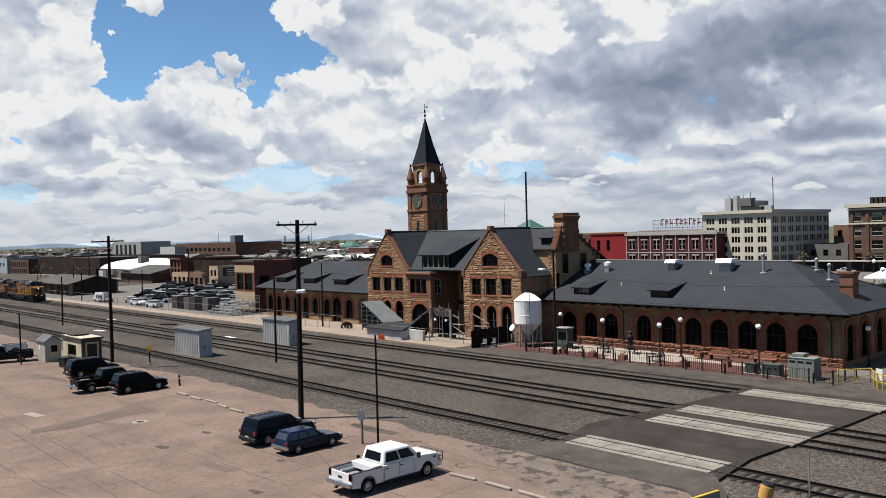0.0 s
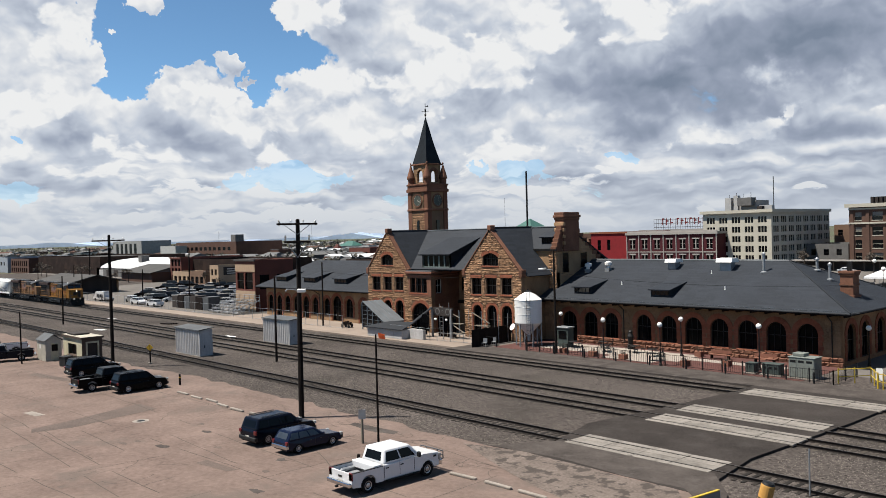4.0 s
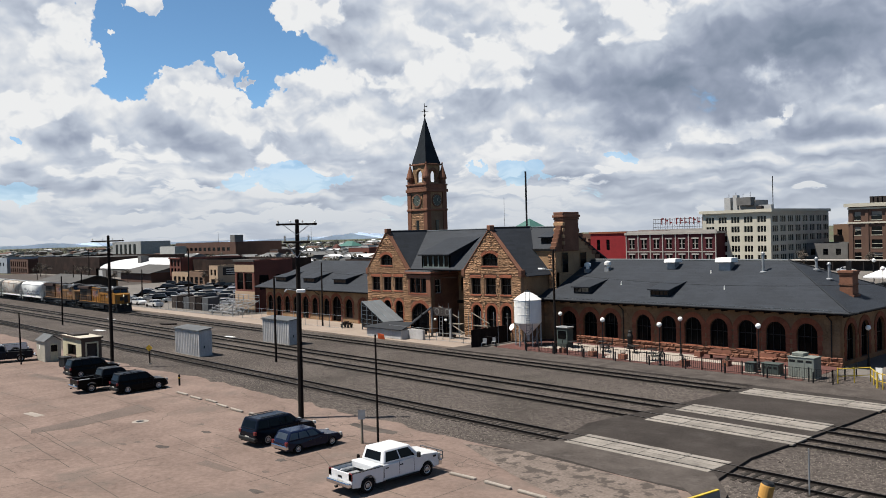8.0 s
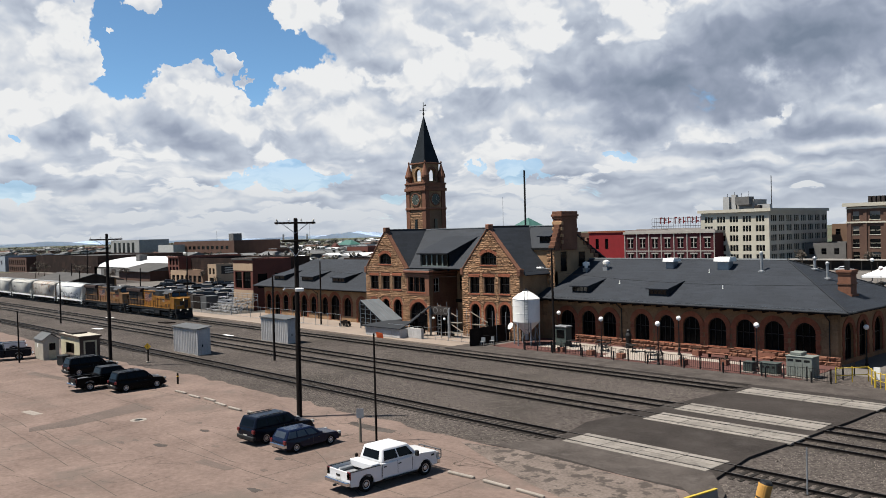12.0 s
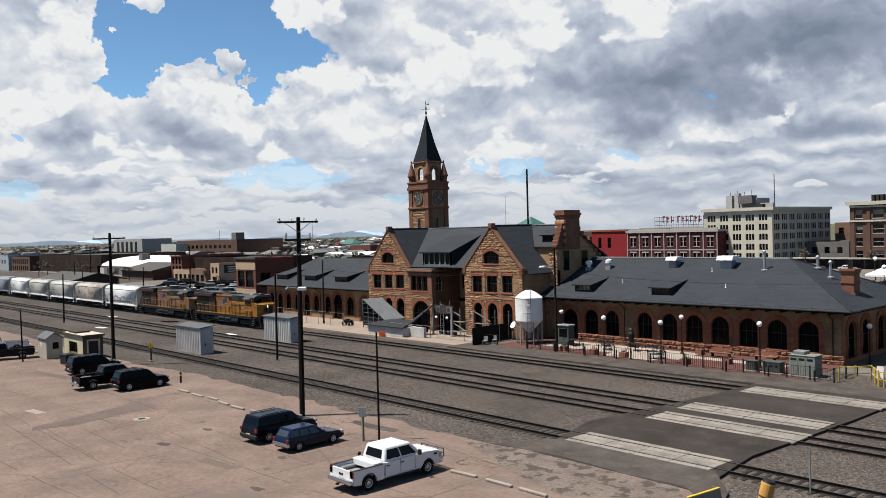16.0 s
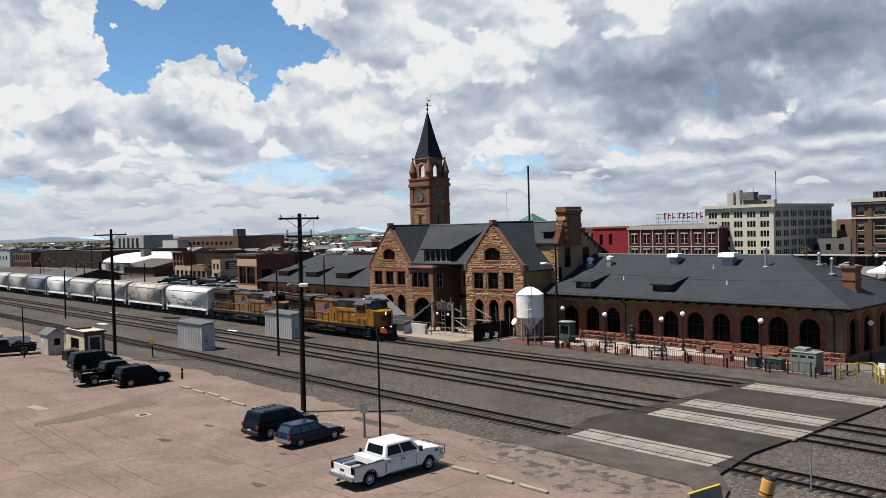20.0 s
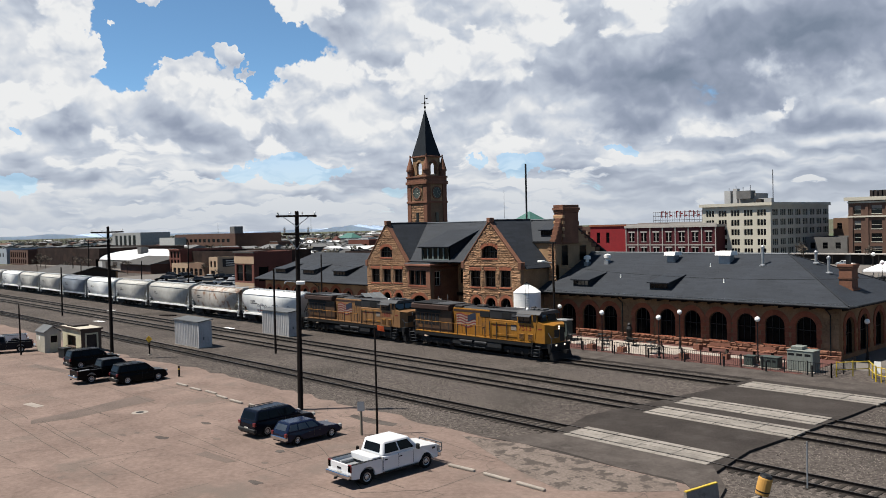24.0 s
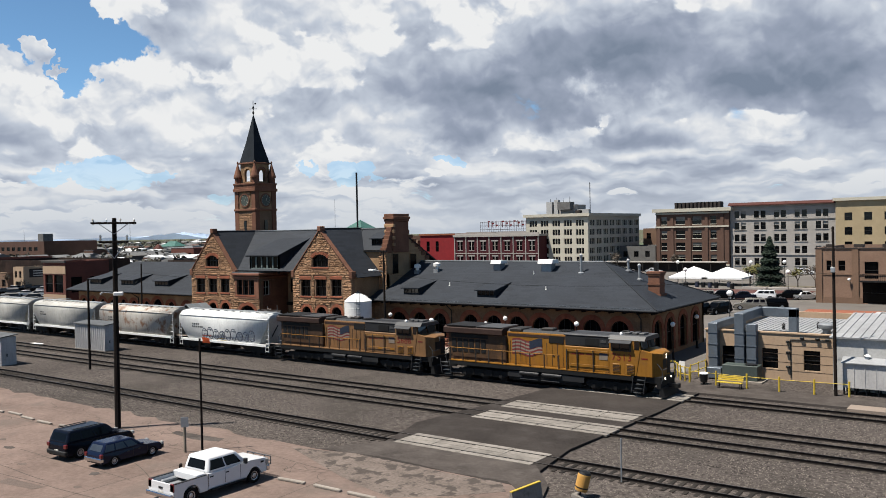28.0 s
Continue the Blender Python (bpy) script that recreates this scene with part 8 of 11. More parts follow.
        structure("pavement_stain", plate([(u, v, -0.046) for u, v in pts], (0, 0, -0.05)), "lot_patch" if r < 0.5 else "asphalt_old", "dark oil stain on the lot", "stain")


slab_joints()


# ---- station forecourt: tank, canopy, fences, lamps, patio things ----
def grain_tank():
    x, y = -63.8, 71.4
    t = thing("storage_tank", "white steel hopper tank on legs with a ladder", "tank", pose(x, y, 0))
    part("shell", lathe([(1.53, 2.6), (1.55, 2.65), (1.55, 5.2), (1.59, 5.25), (1.54, 5.29)], 28), "white_paint", t)
    part("roof", lathe([(1.59, 5.25), (0.95, 5.75), (0.3, 6.1), (0.3, 6.18)], 28), "white_paint", t)
    part("cap", lathe([(0.34, 6.16), (0.34, 6.24), (0.1, 6.3), (0.1, 6.4)], 14), "iron", t)
    part("cone", lathe([(0.24, 1.25), (0.26, 1.3), (1.53, 2.62), (1.51, 2.64)], 28), "white_paint", t)
    part("spout", lathe([(0.22, 0.55), (0.22, 1.3)], 12), "galvanised", t)
    for i in range(6):
        a = math.pi / 6 + i * math.pi / 3
        part("leg", boxes((-0.06, 0.06, -0.06, 0.06, 0, 3.0)), "galvanised", t, "", pose(1.47 * math.cos(a), 1.47 * math.sin(a), 0, 0, 0, math.degrees(a)))
        b = a + math.pi / 3
        part("brace", tubes(((1.47 * math.cos(a), 1.47 * math.sin(a), 0.3), (1.47 * math.cos(b), 1.47 * math.sin(b), 2.2), 0.025), n=5), "galvanised", t)
    for z in (3.6, 4.45):
        part("hoop", lathe([(1.555, z), (1.57, z + 0.02), (1.555, z + 0.04)], 28), "white_paint", t)
    out, along = Vector((0.667, -0.745, 0)), Vector((0.745, 0.667, 0))
    for k in (-0.2, 0.2):
        p = out * 1.64 + along * k
        part("ladder_rail", tubes(((p.x, p.y, 1.5), (p.x, p.y, 5.3), 0.025), ((p.x, p.y, 5.3), (out.x * 0.4 + along.x * k, out.y * 0.4 + along.y * k, 6.15), 0.025), n=6), "duct", t)
    for i in range(14):
        p, q = out * 1.64 - along * 0.2, out * 1.64 + along * 0.2
        part("ladder_rung", tubes(((p.x, p.y, 1.6 + i * 0.28), (q.x, q.y, 1.6 + i * 0.28), 0.018), n=5), "duct", t)
    part("dish", lathe([(0.05, 0), (0.35, 0.08), (0.42, 0.16)], 16), "white_paint", t, "", pose(-1.75, -0.7, 2.0, 60, -20, 0))


grain_tank()


def canopy():
    """The steel and glass stair shelter: a sloping metal roof, glazed sides, a low block in front."""
    c = thing("stair_shelter", "steel stair shelter with a sloping grey roof and glass sides", "shelter", pose(0, 0, 0))
    tl, tr, br, bl = (Vector(p) for p in ((-93.64, 70.2, 3.8), (-92.0, 72.2, 3.9), (-86.05, 71.4, 1.45), (-87.9, 69.4, 1.3)))
    roof = part("roof", plate([tl, tr, br, bl], (0.05, -0.05, 0.14)), "roof_metal", c)
    for f in (0.0, 0.33, 0.66, 1.0):
        part("roof_seam", tubes((tl.lerp(tr, f) + Vector((0, 0, 0.16)), bl.lerp(br, f) + Vector((0, 0, 0.16)), 0.03), n=5), "duct", roof)
    for f in (0.0, 0.25, 0.5, 0.75):
        p = tl.lerp(bl, f)
        part("post", boxes((p.x - 0.06, p.x + 0.06, p.y - 0.06, p.y + 0.06, 0, p.z)), "duct", c)
        q = tl.lerp(bl, f + 0.25)
        part("glass_panel", plate([(p.x, p.y + 0.02, 0.3), (q.x, q.y + 0.02, 0.3), (q.x, q.y + 0.02, max(q.z - 0.05, 0.4)), (p.x, p.y + 0.02, p.z - 0.05)], (0.01, 0.03, 0)), "glass_old", c)
        for z in (0.9, 1.5, 2.1, 2.7, 3.3):
            g = (tl.z - z) / (tl.z - bl.z)
            if g > f:
                e = tl.lerp(bl, min(g, f + 0.25))
                part("glazing_bar", tubes(((p.x, p.y - 0.02, z), (e.x, e.y - 0.02, z), 0.025), n=5), "duct", c)
    part("post", boxes((tr.x - 0.06, tr.x + 0.06, tr.y - 0.06, tr.y + 0.06, 0, tr.z)), "duct", c)
    part("low_block", boxes((-87.3, -80.3, 66.2, 68.6, 0, 1.1)), "shed_metal", c)
    part("low_roof", plate([(-87.9, 65.9, 1.1), (-79.9, 65.9, 1.1), (-81.7, 69.6, 1.62), (-86.6, 69.6, 1.5)], (0, 0, 0.12)), "slate_edge", c)
    part("side_roof", plate([(-82.9, 69.2, 1.1), (-79.4, 70.5, 3.65), (-78.9, 70.2, 3.65), (-82.1, 68.9, 1.1)], (0, 0, 0.16)), "slate_edge", c)
    part("side_wall", boxes((-80.2, -77.6, 67.4, 67.8, 0, 1.2)), "shed_metal", c)
    for px in (-79.2, -75.7):
        part("post", boxes((px - 0.09, px + 0.09, 70.3, 70.5, 0, 3.6)), "galvanised", c)
    for i in range(3):
        part("glass_panel", boxes((-82.4 + i * 1.05, -81.45 + i * 1.05, 69.6, 69.63, 0.3, 1.4 + i * 0.72)), "glass_old", c)
    fascia = part("fascia", boxes((-79.1, -75.6, 70.5, 70.7, 2.7, 3.75)), "dark_wall", c, "dark fascia board with pale roundels")
    for k, r in ((-78.3, 0.42), (-77.35, 0.16), (-76.4, 0.42)):
        part("roundel", tubes(((k, 70.48, 3.25), (k, 70.51, 3.25), r), n=24), "grey_wall", fascia)
        part("roundel_inner", tubes(((k, 70.46, 3.25), (k, 70.482, 3.25), r * 0.72), n=24), "dark_wall", fascia)
    for i in range(4):
        part("door_panel", boxes((-79.0 + i * 0.85, -78.25 + i * 0.85, 71.2, 71.25, 0, 2.65)), "glass_old", c)
    for k in (-78.6, -76.6):
        part("wall_lamp", lathe([(0.06, 0), (0.16, 0.08), (0.17, 0.2), (0.08, 0.3)], 12, (k, 70.4, 2.1)), "globe", fascia)


canopy()


def scaffold():
    s = thing("scaffold", "timber and steel scaffold against the stone gable", "scaffold", pose(0, 0, 0))
    rng = random.Random(12)
    for x in (-78.0, -76.2, -74.4, -72.2, -70.0, -67.8):
        for y in (70.6, 72.2):
            part("standard", tubes(((x, y, 0), (x, y, 4.2 if x < -77 else 3.4), 0.035), n=6), "galvanised", s)
    for z in (1.5, 2.7):
        for x0, x1 in ((-76.2, -74.0), (-71.9, -69.6)):
            part("deck_board", soft_box(x0, x1, 70.5, 71.2, z - 0.9, z - 0.82, 0.01), "wood_pale", s)
    for a, b in (((-78.0, 70.6, 3.9), (-74.4, 70.6, 2.6)), ((-76.2, 70.6, 1.9), (-73.6, 70.6, 0.8)), ((-72.2, 70.6, 3.4), (-69.2, 70.6, 2.2)), ((-70.0, 70.6, 2.0), (-67.8, 70.6, 0.6))):
        part("diagonal_board", tubes((a, b, 0.07), n=4), "wood_pale", s)
    for z in (0.5, 1.0, 1.5, 2.0, 2.5, 3.0, 3.5):
        part("rung", tubes(((-78.0, 70.6, z), (-77.4, 70.6, z), 0.025), n=5), "galvanised", s)
    part("ladder_rail", tubes(((-77.4, 70.6, 0), (-77.4, 70.6, 4.0), 0.035), n=6), "galvanised", s)
    w = thing("hoarding", "dark brown timber hoarding round the building site", "fence", pose(0, 0, 0))
    for i in range(16):
        y = 66.3 + i * 0.41
        part("board", boxes((-67.95, -67.9, y, y + 0.395, -0.02, 1.95 + 0.03 * (i % 3))), "timber_dark", w)
    for z in (0.4, 1.5):
        part("rail", boxes((-68.03, -67.95, 66.3, 72.85, z, z + 0.1)), "timber_dark", w)
    for x, y in ((-67.2, 67.6), (-67.0, 69.0)):
        c = thing("garden_chair", "pale folding chair before the hoarding", "chair", pose(x, y, -0.02, 0, 0, 20), "chairs before the hoarding")
        part("seat", boxes((-0.25, 0.25, -0.25, 0.25, 0.42, 0.46)), "galvanised", c)
        part("backrest", boxes((-0.25, 0.25, 0.22, 0.26, 0.5, 0.95)), "galvanised", c)
        for a in (-0.22, 0.22):
            for b in (-0.22, 0.22):
                part("leg", tubes(((a, b, 0), (a, b, 0.44), 0.02), n=5), "galvanised", c)


scaffold()


def globe_lamp(x, y, h, ball=0.24, z=0.0):
    l = thing("globe_lamp", "black lamp post with a white globe", "street lamp", pose(x, y, z), "globe lamps of the station")
    part("post", lathe([(0.17, 0), (0.17, 0.12), (0.11, 0.2), (0.11, 0.7), (0.06, 0.8), (0.045, h - ball * 2 - 0.1), (0.09, h - ball * 2)], 10), "iron", l)
    part("globe", lathe([(0.08, h - 2 * ball)] + [(ball * math.sin(math.pi * i / 10), h - ball - ball * math.cos(math.pi * i / 10)) for i in range(1, 10)] + [(0.02, h)], 14), "globe", l)
    return l


for lx, ly, lh in ((-51.35, 68.7, 4.1), (-44.4, 68.2, 4.1), (-46.1, 74.6, 3.95), (-36.1, 71.2, 4.2), (-61.6, 74.5, 3.7), (-29.6, 78.9, 3.7), (-30.2, 87.5, 3.6), (-26.3, 92.0, 3.7)):
    globe_lamp(lx, ly, lh)
for lx, ly, lh in ((-35.0, 114.7, 4.2), (-39.2, 164.0, 4.5), (-47.6, 196.0, 5.0), (-54.1, 193.0, 5.0), (-70.6, 192.0, 5.0), (-60.2, 168, 4.5), (-29.0, 190, 5)):
    globe_lamp(lx, ly, lh, 0.42)


def iron_fence():
    f = thing("patio_fence", "black iron railing round the station patio", "fence", pose(0, 0, 0))
    def run(a, b, h=1.1, step=2.0, pickets=True):
        a, b = Vector(a), Vector(b)
        n = max(1, round((b - a).length / step))
        d = (b - a) / n
        for i in range(n + 1):
            p = a + d * i
            part("post", boxes((p.x - 0.045, p.x + 0.045, p.y - 0.045, p.y + 0.045, -0.05, h + 0.08)), "iron", f)
        for z in (0.12, h - 0.04):
            part("rail", tubes(((a.x, a.y, z), (b.x, b.y, z), 0.02), n=5), "iron", f)
        if pickets:
            m = int((b - a).length / 0.2)
            for i in range(m):
                p = a.lerp(b, (i + 0.5) / m)
                part("picket", PICKET, None, f, "", pose(p.x, p.y, 0))
    run((-68.6, 68.35, 0), (-66.0, 68.35, 0), pickets=False)
    run((-61.5, 68.3, 0), (-28.4, 68.3, 0))
    run((-28.4, 68.3, 0), (-28.4, 73.0, 0))
    for i in range(9):
        x = -61.0 + i * 3.9
        b = tagged(part("bollard", lathe([(0.075, -0.05), (0.075, 0.8), (0.09, 0.82), (0.06, 0.9)], 10), "iron"), "short black bollard along the patio edge", "bollard", "bollards of the patio")
        b.location = (x, 67.9, 0)


PICKET = finish(boxes((-0.01, 0.01, -0.01, 0.01, 0.1, 1.08)), "picket", "iron")
iron_fence()


def chain_fence(label, pts, h=1.9, step=3.0):
    f = thing("wire_fence", label, "fence", pose(0, 0, 0))
    for a, b in zip(pts, pts[1:]):
        a, b = Vector((*a, 0)), Vector((*b, 0))
        n = max(1, round((b - a).length / step))
        for i in range(n + 1):
            p = a.lerp(b, i / n)
            part("post", tubes(((p.x, p.y, -0.05), (p.x, p.y, h), 0.035), n=6), "galvanised", f)
        for z in (0.1, h - 0.05):
            part("rail", tubes(((a.x, a.y, z), (b.x, b.y, z), 0.022), n=5), "galvanised", f)
        if h < 1.5:
            part("rail", tubes(((a.x, a.y, h * 0.5), (b.x, b.y, h * 0.5), 0.018), n=5), "galvanised", f)


chain_fence("grey steel site fence on the platform", [(-128, 68.9), (-96.6, 68.9)], 1.9, 3.0)
chain_fence("grey pipe railing beside the stair shelter", [(-84.3, 67.6), (-76.6, 67.6), (-75.9, 69.2)], 1.5, 1.9)
chain_fence("grey pipe railing before the site", [(-75.6, 67.9), (-69.0, 68.3)], 1.05, 2.0)
chain_fence("long wire fence beside the car park", [(-300, 68.8), (-128.4, 69.0)], 1.8, 3.6)


def yellow_fence():
    f = thing("yellow_railing", "yellow painted pipe railing along the walkway", "railing", pose(0, 0, 0))
    line = [(-25.2, 68.8), (-24.2, 68.2), (-21.9, 67.9), (-19.4, 67.7), (-16.9, 67.6), (-14.4, 67.8), (-12.0, 68.0)]
    for x, y in line:
        part("post", tubes(((x, y, -0.05), (x, y, 1.15), 0.075), n=10), "yellow", f)
    for (xa, ya), (xb, yb) in zip(line[1:], line[2:]):
        part("rail", tubes(((xa, ya, 0.92), (xb, yb, 0.92), 0.03), n=6), "yellow", f)
    for xa, ya, xb, yb in ((-26.6, 71.2, -25.2, 68.8), (-25.2, 68.8, -24.2, 68.2), (-28.3, 69.0, -26.6, 71.2), (-24.6, 69.6, -24.4, 72.9)):
        for z in (0.55, 1.15):
            part("rail", tubes(((xa, ya, z), (xb, yb, z), 0.035), n=6), "yellow", f)
        for q in (0.0, 0.5, 1.0):
            x, y = xa + (xb - xa) * q, ya + (yb - ya) * q
            part("post", tubes(((x, y, -0.05), (x, y, 1.25), 0.05), n=8), "yellow", f)
    part("notice", boxes((-25.5, -25.0, 69.3, 69.34, 0.55, 1.5)), "white_paint", f)
    b = thing("park_bench", "yellow slatted bench beside the walkway", "bench", pose(-20.6, 67.2, -0.025, 0, 0, 2))
    for i in range(4):
        part("seat_slat", boxes((-1.0, 1.0, -0.25 + i * 0.13, -0.15 + i * 0.13, 0.44, 0.48)), "yellow", b)
    for i in range(3):
        part("back_slat", plate([(-1.0, 0.27 + i * 0.04, 0.56 + i * 0.13), (1.0, 0.27 + i * 0.04, 0.56 + i * 0.13), (1.0, 0.29 + i * 0.04, 0.66 + i * 0.13), (-1.0, 0.29 + i * 0.04, 0.66 + i * 0.13)], (0, 0.03, 0)), "yellow", b)
    for x in (-0.85, 0.85):
        part("leg", boxes((x - 0.03, x + 0.03, -0.25, -0.19, 0, 0.44), (x - 0.03, x + 0.03, 0.2, 0.26, 0, 0.5), (x - 0.03, x + 0.03, -0.25, 0.3, 0.4, 0.44)), "frame_dark", b)
    t = thing("litter_bin", "black litter bin with a pale bag rim", "litter bin", pose(-22.9, 67.9, -0.025))
    part("drum", lathe([(0.2, 0.15), (0.28, 0.25), (0.32, 0.85)], 16), "iron", t)
    part("rim", lathe([(0.34, 0.84), (0.36, 0.9), (0.3, 0.98), (0.05, 1.0)], 16), "globe", t)
    part("stand", lathe([(0.3, 0.0), (0.3, 0.04), (0.08, 0.08), (0.08, 0.18)], 12), "iron", t)
    part("post", tubes(((0.1, 0.45, 0), (0.1, 0.45, 1.9), 0.04)), "iron", t)


yellow_fence()


def cabinets():
    for label, x0, x1, y0, y1, h in (("large grey-green utility cabinet by the railing", -32.5, -30.3, 69.2, 70.6, 1.75), ("low green utility box by the railing", -34.9, -33.3, 69.2, 70.1, 0.95), ("small dark utility box by the railing", -36.4, -35.6, 69.2, 70.0, 0.85)):
        c = thing("utility_cabinet", label, "utility cabinet", pose(x0, y0, 0), "utility cabinets")
        w, d = x1 - x0, y1 - y0
        part("body", soft_box(0, w, 0, d, 0.08, h, 0.03), "cabinet_green" if h > 1.5 else "utility_green", c)
        part("lid", soft_box(-0.05, w + 0.05, -0.05, d + 0.05, h, h + 0.07, 0.02), "cabinet_green" if h > 1.5 else "utility_green", c)
        part("pad", boxes((-0.15, w + 0.15, -0.15, d + 0.15, -0.03, 0.08)), "kerb", c)
        for i in range(3):
            part("door", boxes((0.06 + i * (w - 0.1) / 3, (i + 1) * (w - 0.1) / 3, -0.02, 0.0, 0.15, h - 0.1)), "cabinet_green" if h > 1.5 else "utility_green", c)
            part("vent", boxes((0.12 + i * (w - 0.1) / 3, (i + 1) * (w - 0.1) / 3 - 0.08, -0.03, -0.018, h - 0.4, h - 0.2)), "iron", c)
        if h > 1.5:
            part("fan_housing", soft_box(0.2, 1.2, 0.3, 1.3, h + 0.07, h + 0.35, 0.03), "cabinet_green", c)
    k = thing("kiosk", "dark cabinet with a pale top beside the tank", "kiosk", pose(-60.6, 72.6, 0))
    part("body", boxes((0, 1.5, 0, 1.0, 0, 2.1)), "utility_green", k)
    part("screen", boxes((0.2, 1.3, -0.03, 0, 0.9, 1.8)), "glass", k)
    part("top", soft_box(-0.1, 1.6, -0.1, 1.1, 2.1, 2.25, 0.03), "galvanised", k)


cabinets()


def patio_things():
    """Tables, chairs, planters and benches on the patio."""
    rng = random.Random(44)
    def table(x, y):
        t = thing("patio_table", "round dark metal patio table", "table", pose(x, y, 0), "patio tables")
        part("top", lathe([(0.5, 0.7), (0.52, 0.72), (0.5, 0.745)], 18), "iron", t)
        part("stem", lathe([(0.28, 0), (0.26, 0.03), (0.05, 0.06), (0.05, 0.7)], 12), "iron", t)
        return t
    def chair(x, y, a):
        c = thing("patio_chair", "dark wire patio chair", "chair", pose(x, y, 0, 0, 0, a), "patio chairs")
        part("seat", lathe([(0.22, 0.43), (0.23, 0.45), (0.21, 0.46)], 12), "iron", c)
        bm = bmesh.new()
        for i in range(5):
            u = -0.18 + 0.09 * i
            tube(bm, (u, 0.2, 0.45), (u * 1.05, 0.26, 0.86), 0.012, n=4)
        tube(bm, (-0.2, 0.26, 0.86), (0.2, 0.26, 0.86), 0.016, n=5)
        part("backrest", bm, "iron", c)
        for p in (-0.17, 0.17):
            for q in (-0.17, 0.17):
                part("leg", tubes(((p * 1.15, q * 1.15, 0), (p, q, 0.44), 0.014), n=5), "iron", c)
        return c
    t0 = c0 = None
    for x, y in ((-58.4, 72.6), (-54.0, 72.4), (-51.0, 73.6), (-48.2, 72.6), (-55.8, 74.6), (-46.6, 70.2)):
        t0 = table(x, y) if t0 is None else (copy_thing(t0, pose(x, y, 0)) and t0)
        for k in range(3):
            a = rng.uniform(0, 360) + k * 110
            p = pose(x + 0.85 * math.sin(radians(a)), y - 0.85 * math.cos(radians(a)), 0, 0, 0, a + 180)
            if c0 is None:
                c0 = chair(p.translation.x, p.translation.y, a + 180)
            else:
                copy_thing(c0, p)
    for x, y in ((-56.9, 69.2), (-53.0, 69.1), (-49.4, 69.3), (-42.5, 69.4), (-39.5, 71.6), (-44.5, 75.3)):
        p = thing("planter", "brown square planter with dry stems", "planter", pose(x, y, 0), "patio planters")
        part("box", plate([(-0.35, -0.35, 0), (0.35, -0.35, 0), (0.35, 0.35, 0), (-0.35, 0.35, 0)], (0, 0, 0.5)), "timber_red", p)
        bm = bmesh.new()
        for i in range(26):
            a, r = rng.uniform(0, 6.28), rng.uniform(0, 0.28)
            tube(bm, (r * math.cos(a), r * math.sin(a), 0.45), (1.5 * r * math.cos(a), 1.5 * r * math.sin(a), rng.uniform(0.65, 1.0)), 0.02, 0.004, n=3)
        tagged(part("stems", bm, "leaf_bare", p), kind="stuff")
    for x, y, a in ((-42.0, 74.9, 0), (-37.6, 75.2, 0)):
        b = thing("patio_bench", "red-brown timber bench on the patio", "bench", pose(x, y, 0, 0, 0, a), "patio benches")
        part("seat", boxes((-1.1, 1.1, -0.22, 0.22, 0.4, 0.46)), "timber_red", b)
        part("backrest", boxes((-1.1, 1.1, 0.2, 0.25, 0.55, 0.85)), "timber_red", b)
        for u in (-0.9, 0.9):
            part("leg", boxes((u - 0.05, u + 0.05, -0.2, 0.2, 0, 0.4)), "timber_dark", b)
    # turned shape added for a dark plant-like lump
    s = thing("statue", "dark plant-like lump on the patio", "statue", pose(-52.9, 75.6, 0))
    part("figure", lathe([(0.35, 0), (0.35, 0.5), (0.24, 0.55), (0.3, 1.0), (0.36, 1.4), (0.2, 1.7), (0.22, 1.9), (0.08, 2.05)], 10), "iron", s)
    pl = thing("luggage_cart", "dark old baggage cart on the platform", "cart", pose(-97.5, 70.3, -0.02, 0, 0, 15) @ Matrix.Scale(0.7, 4))
    part("deck", boxes((-1.2, 1.2, -0.5, 0.5, 0.6, 0.72)), "timber_dark", pl)
    for x in (-0.8, 0.8):
        for y in (-0.52, 0.52):
            part("wheel", tubes(((x, y - 0.04, 0.32), (x, y + 0.04, 0.32), 0.32), n=16), "iron", pl)
    part("handle", tubes(((1.2, 0, 0.65), (1.9, 0, 1.2), 0.03), n=6), "iron", pl)
    for i in range(3):
        part("crate", soft_box(-1.0 + i * 0.7, -0.4 + i * 0.7, -0.4, 0.4, 0.72, 1.1 + 0.2 * (i % 2), 0.02), "timber_dark", pl)


patio_things()


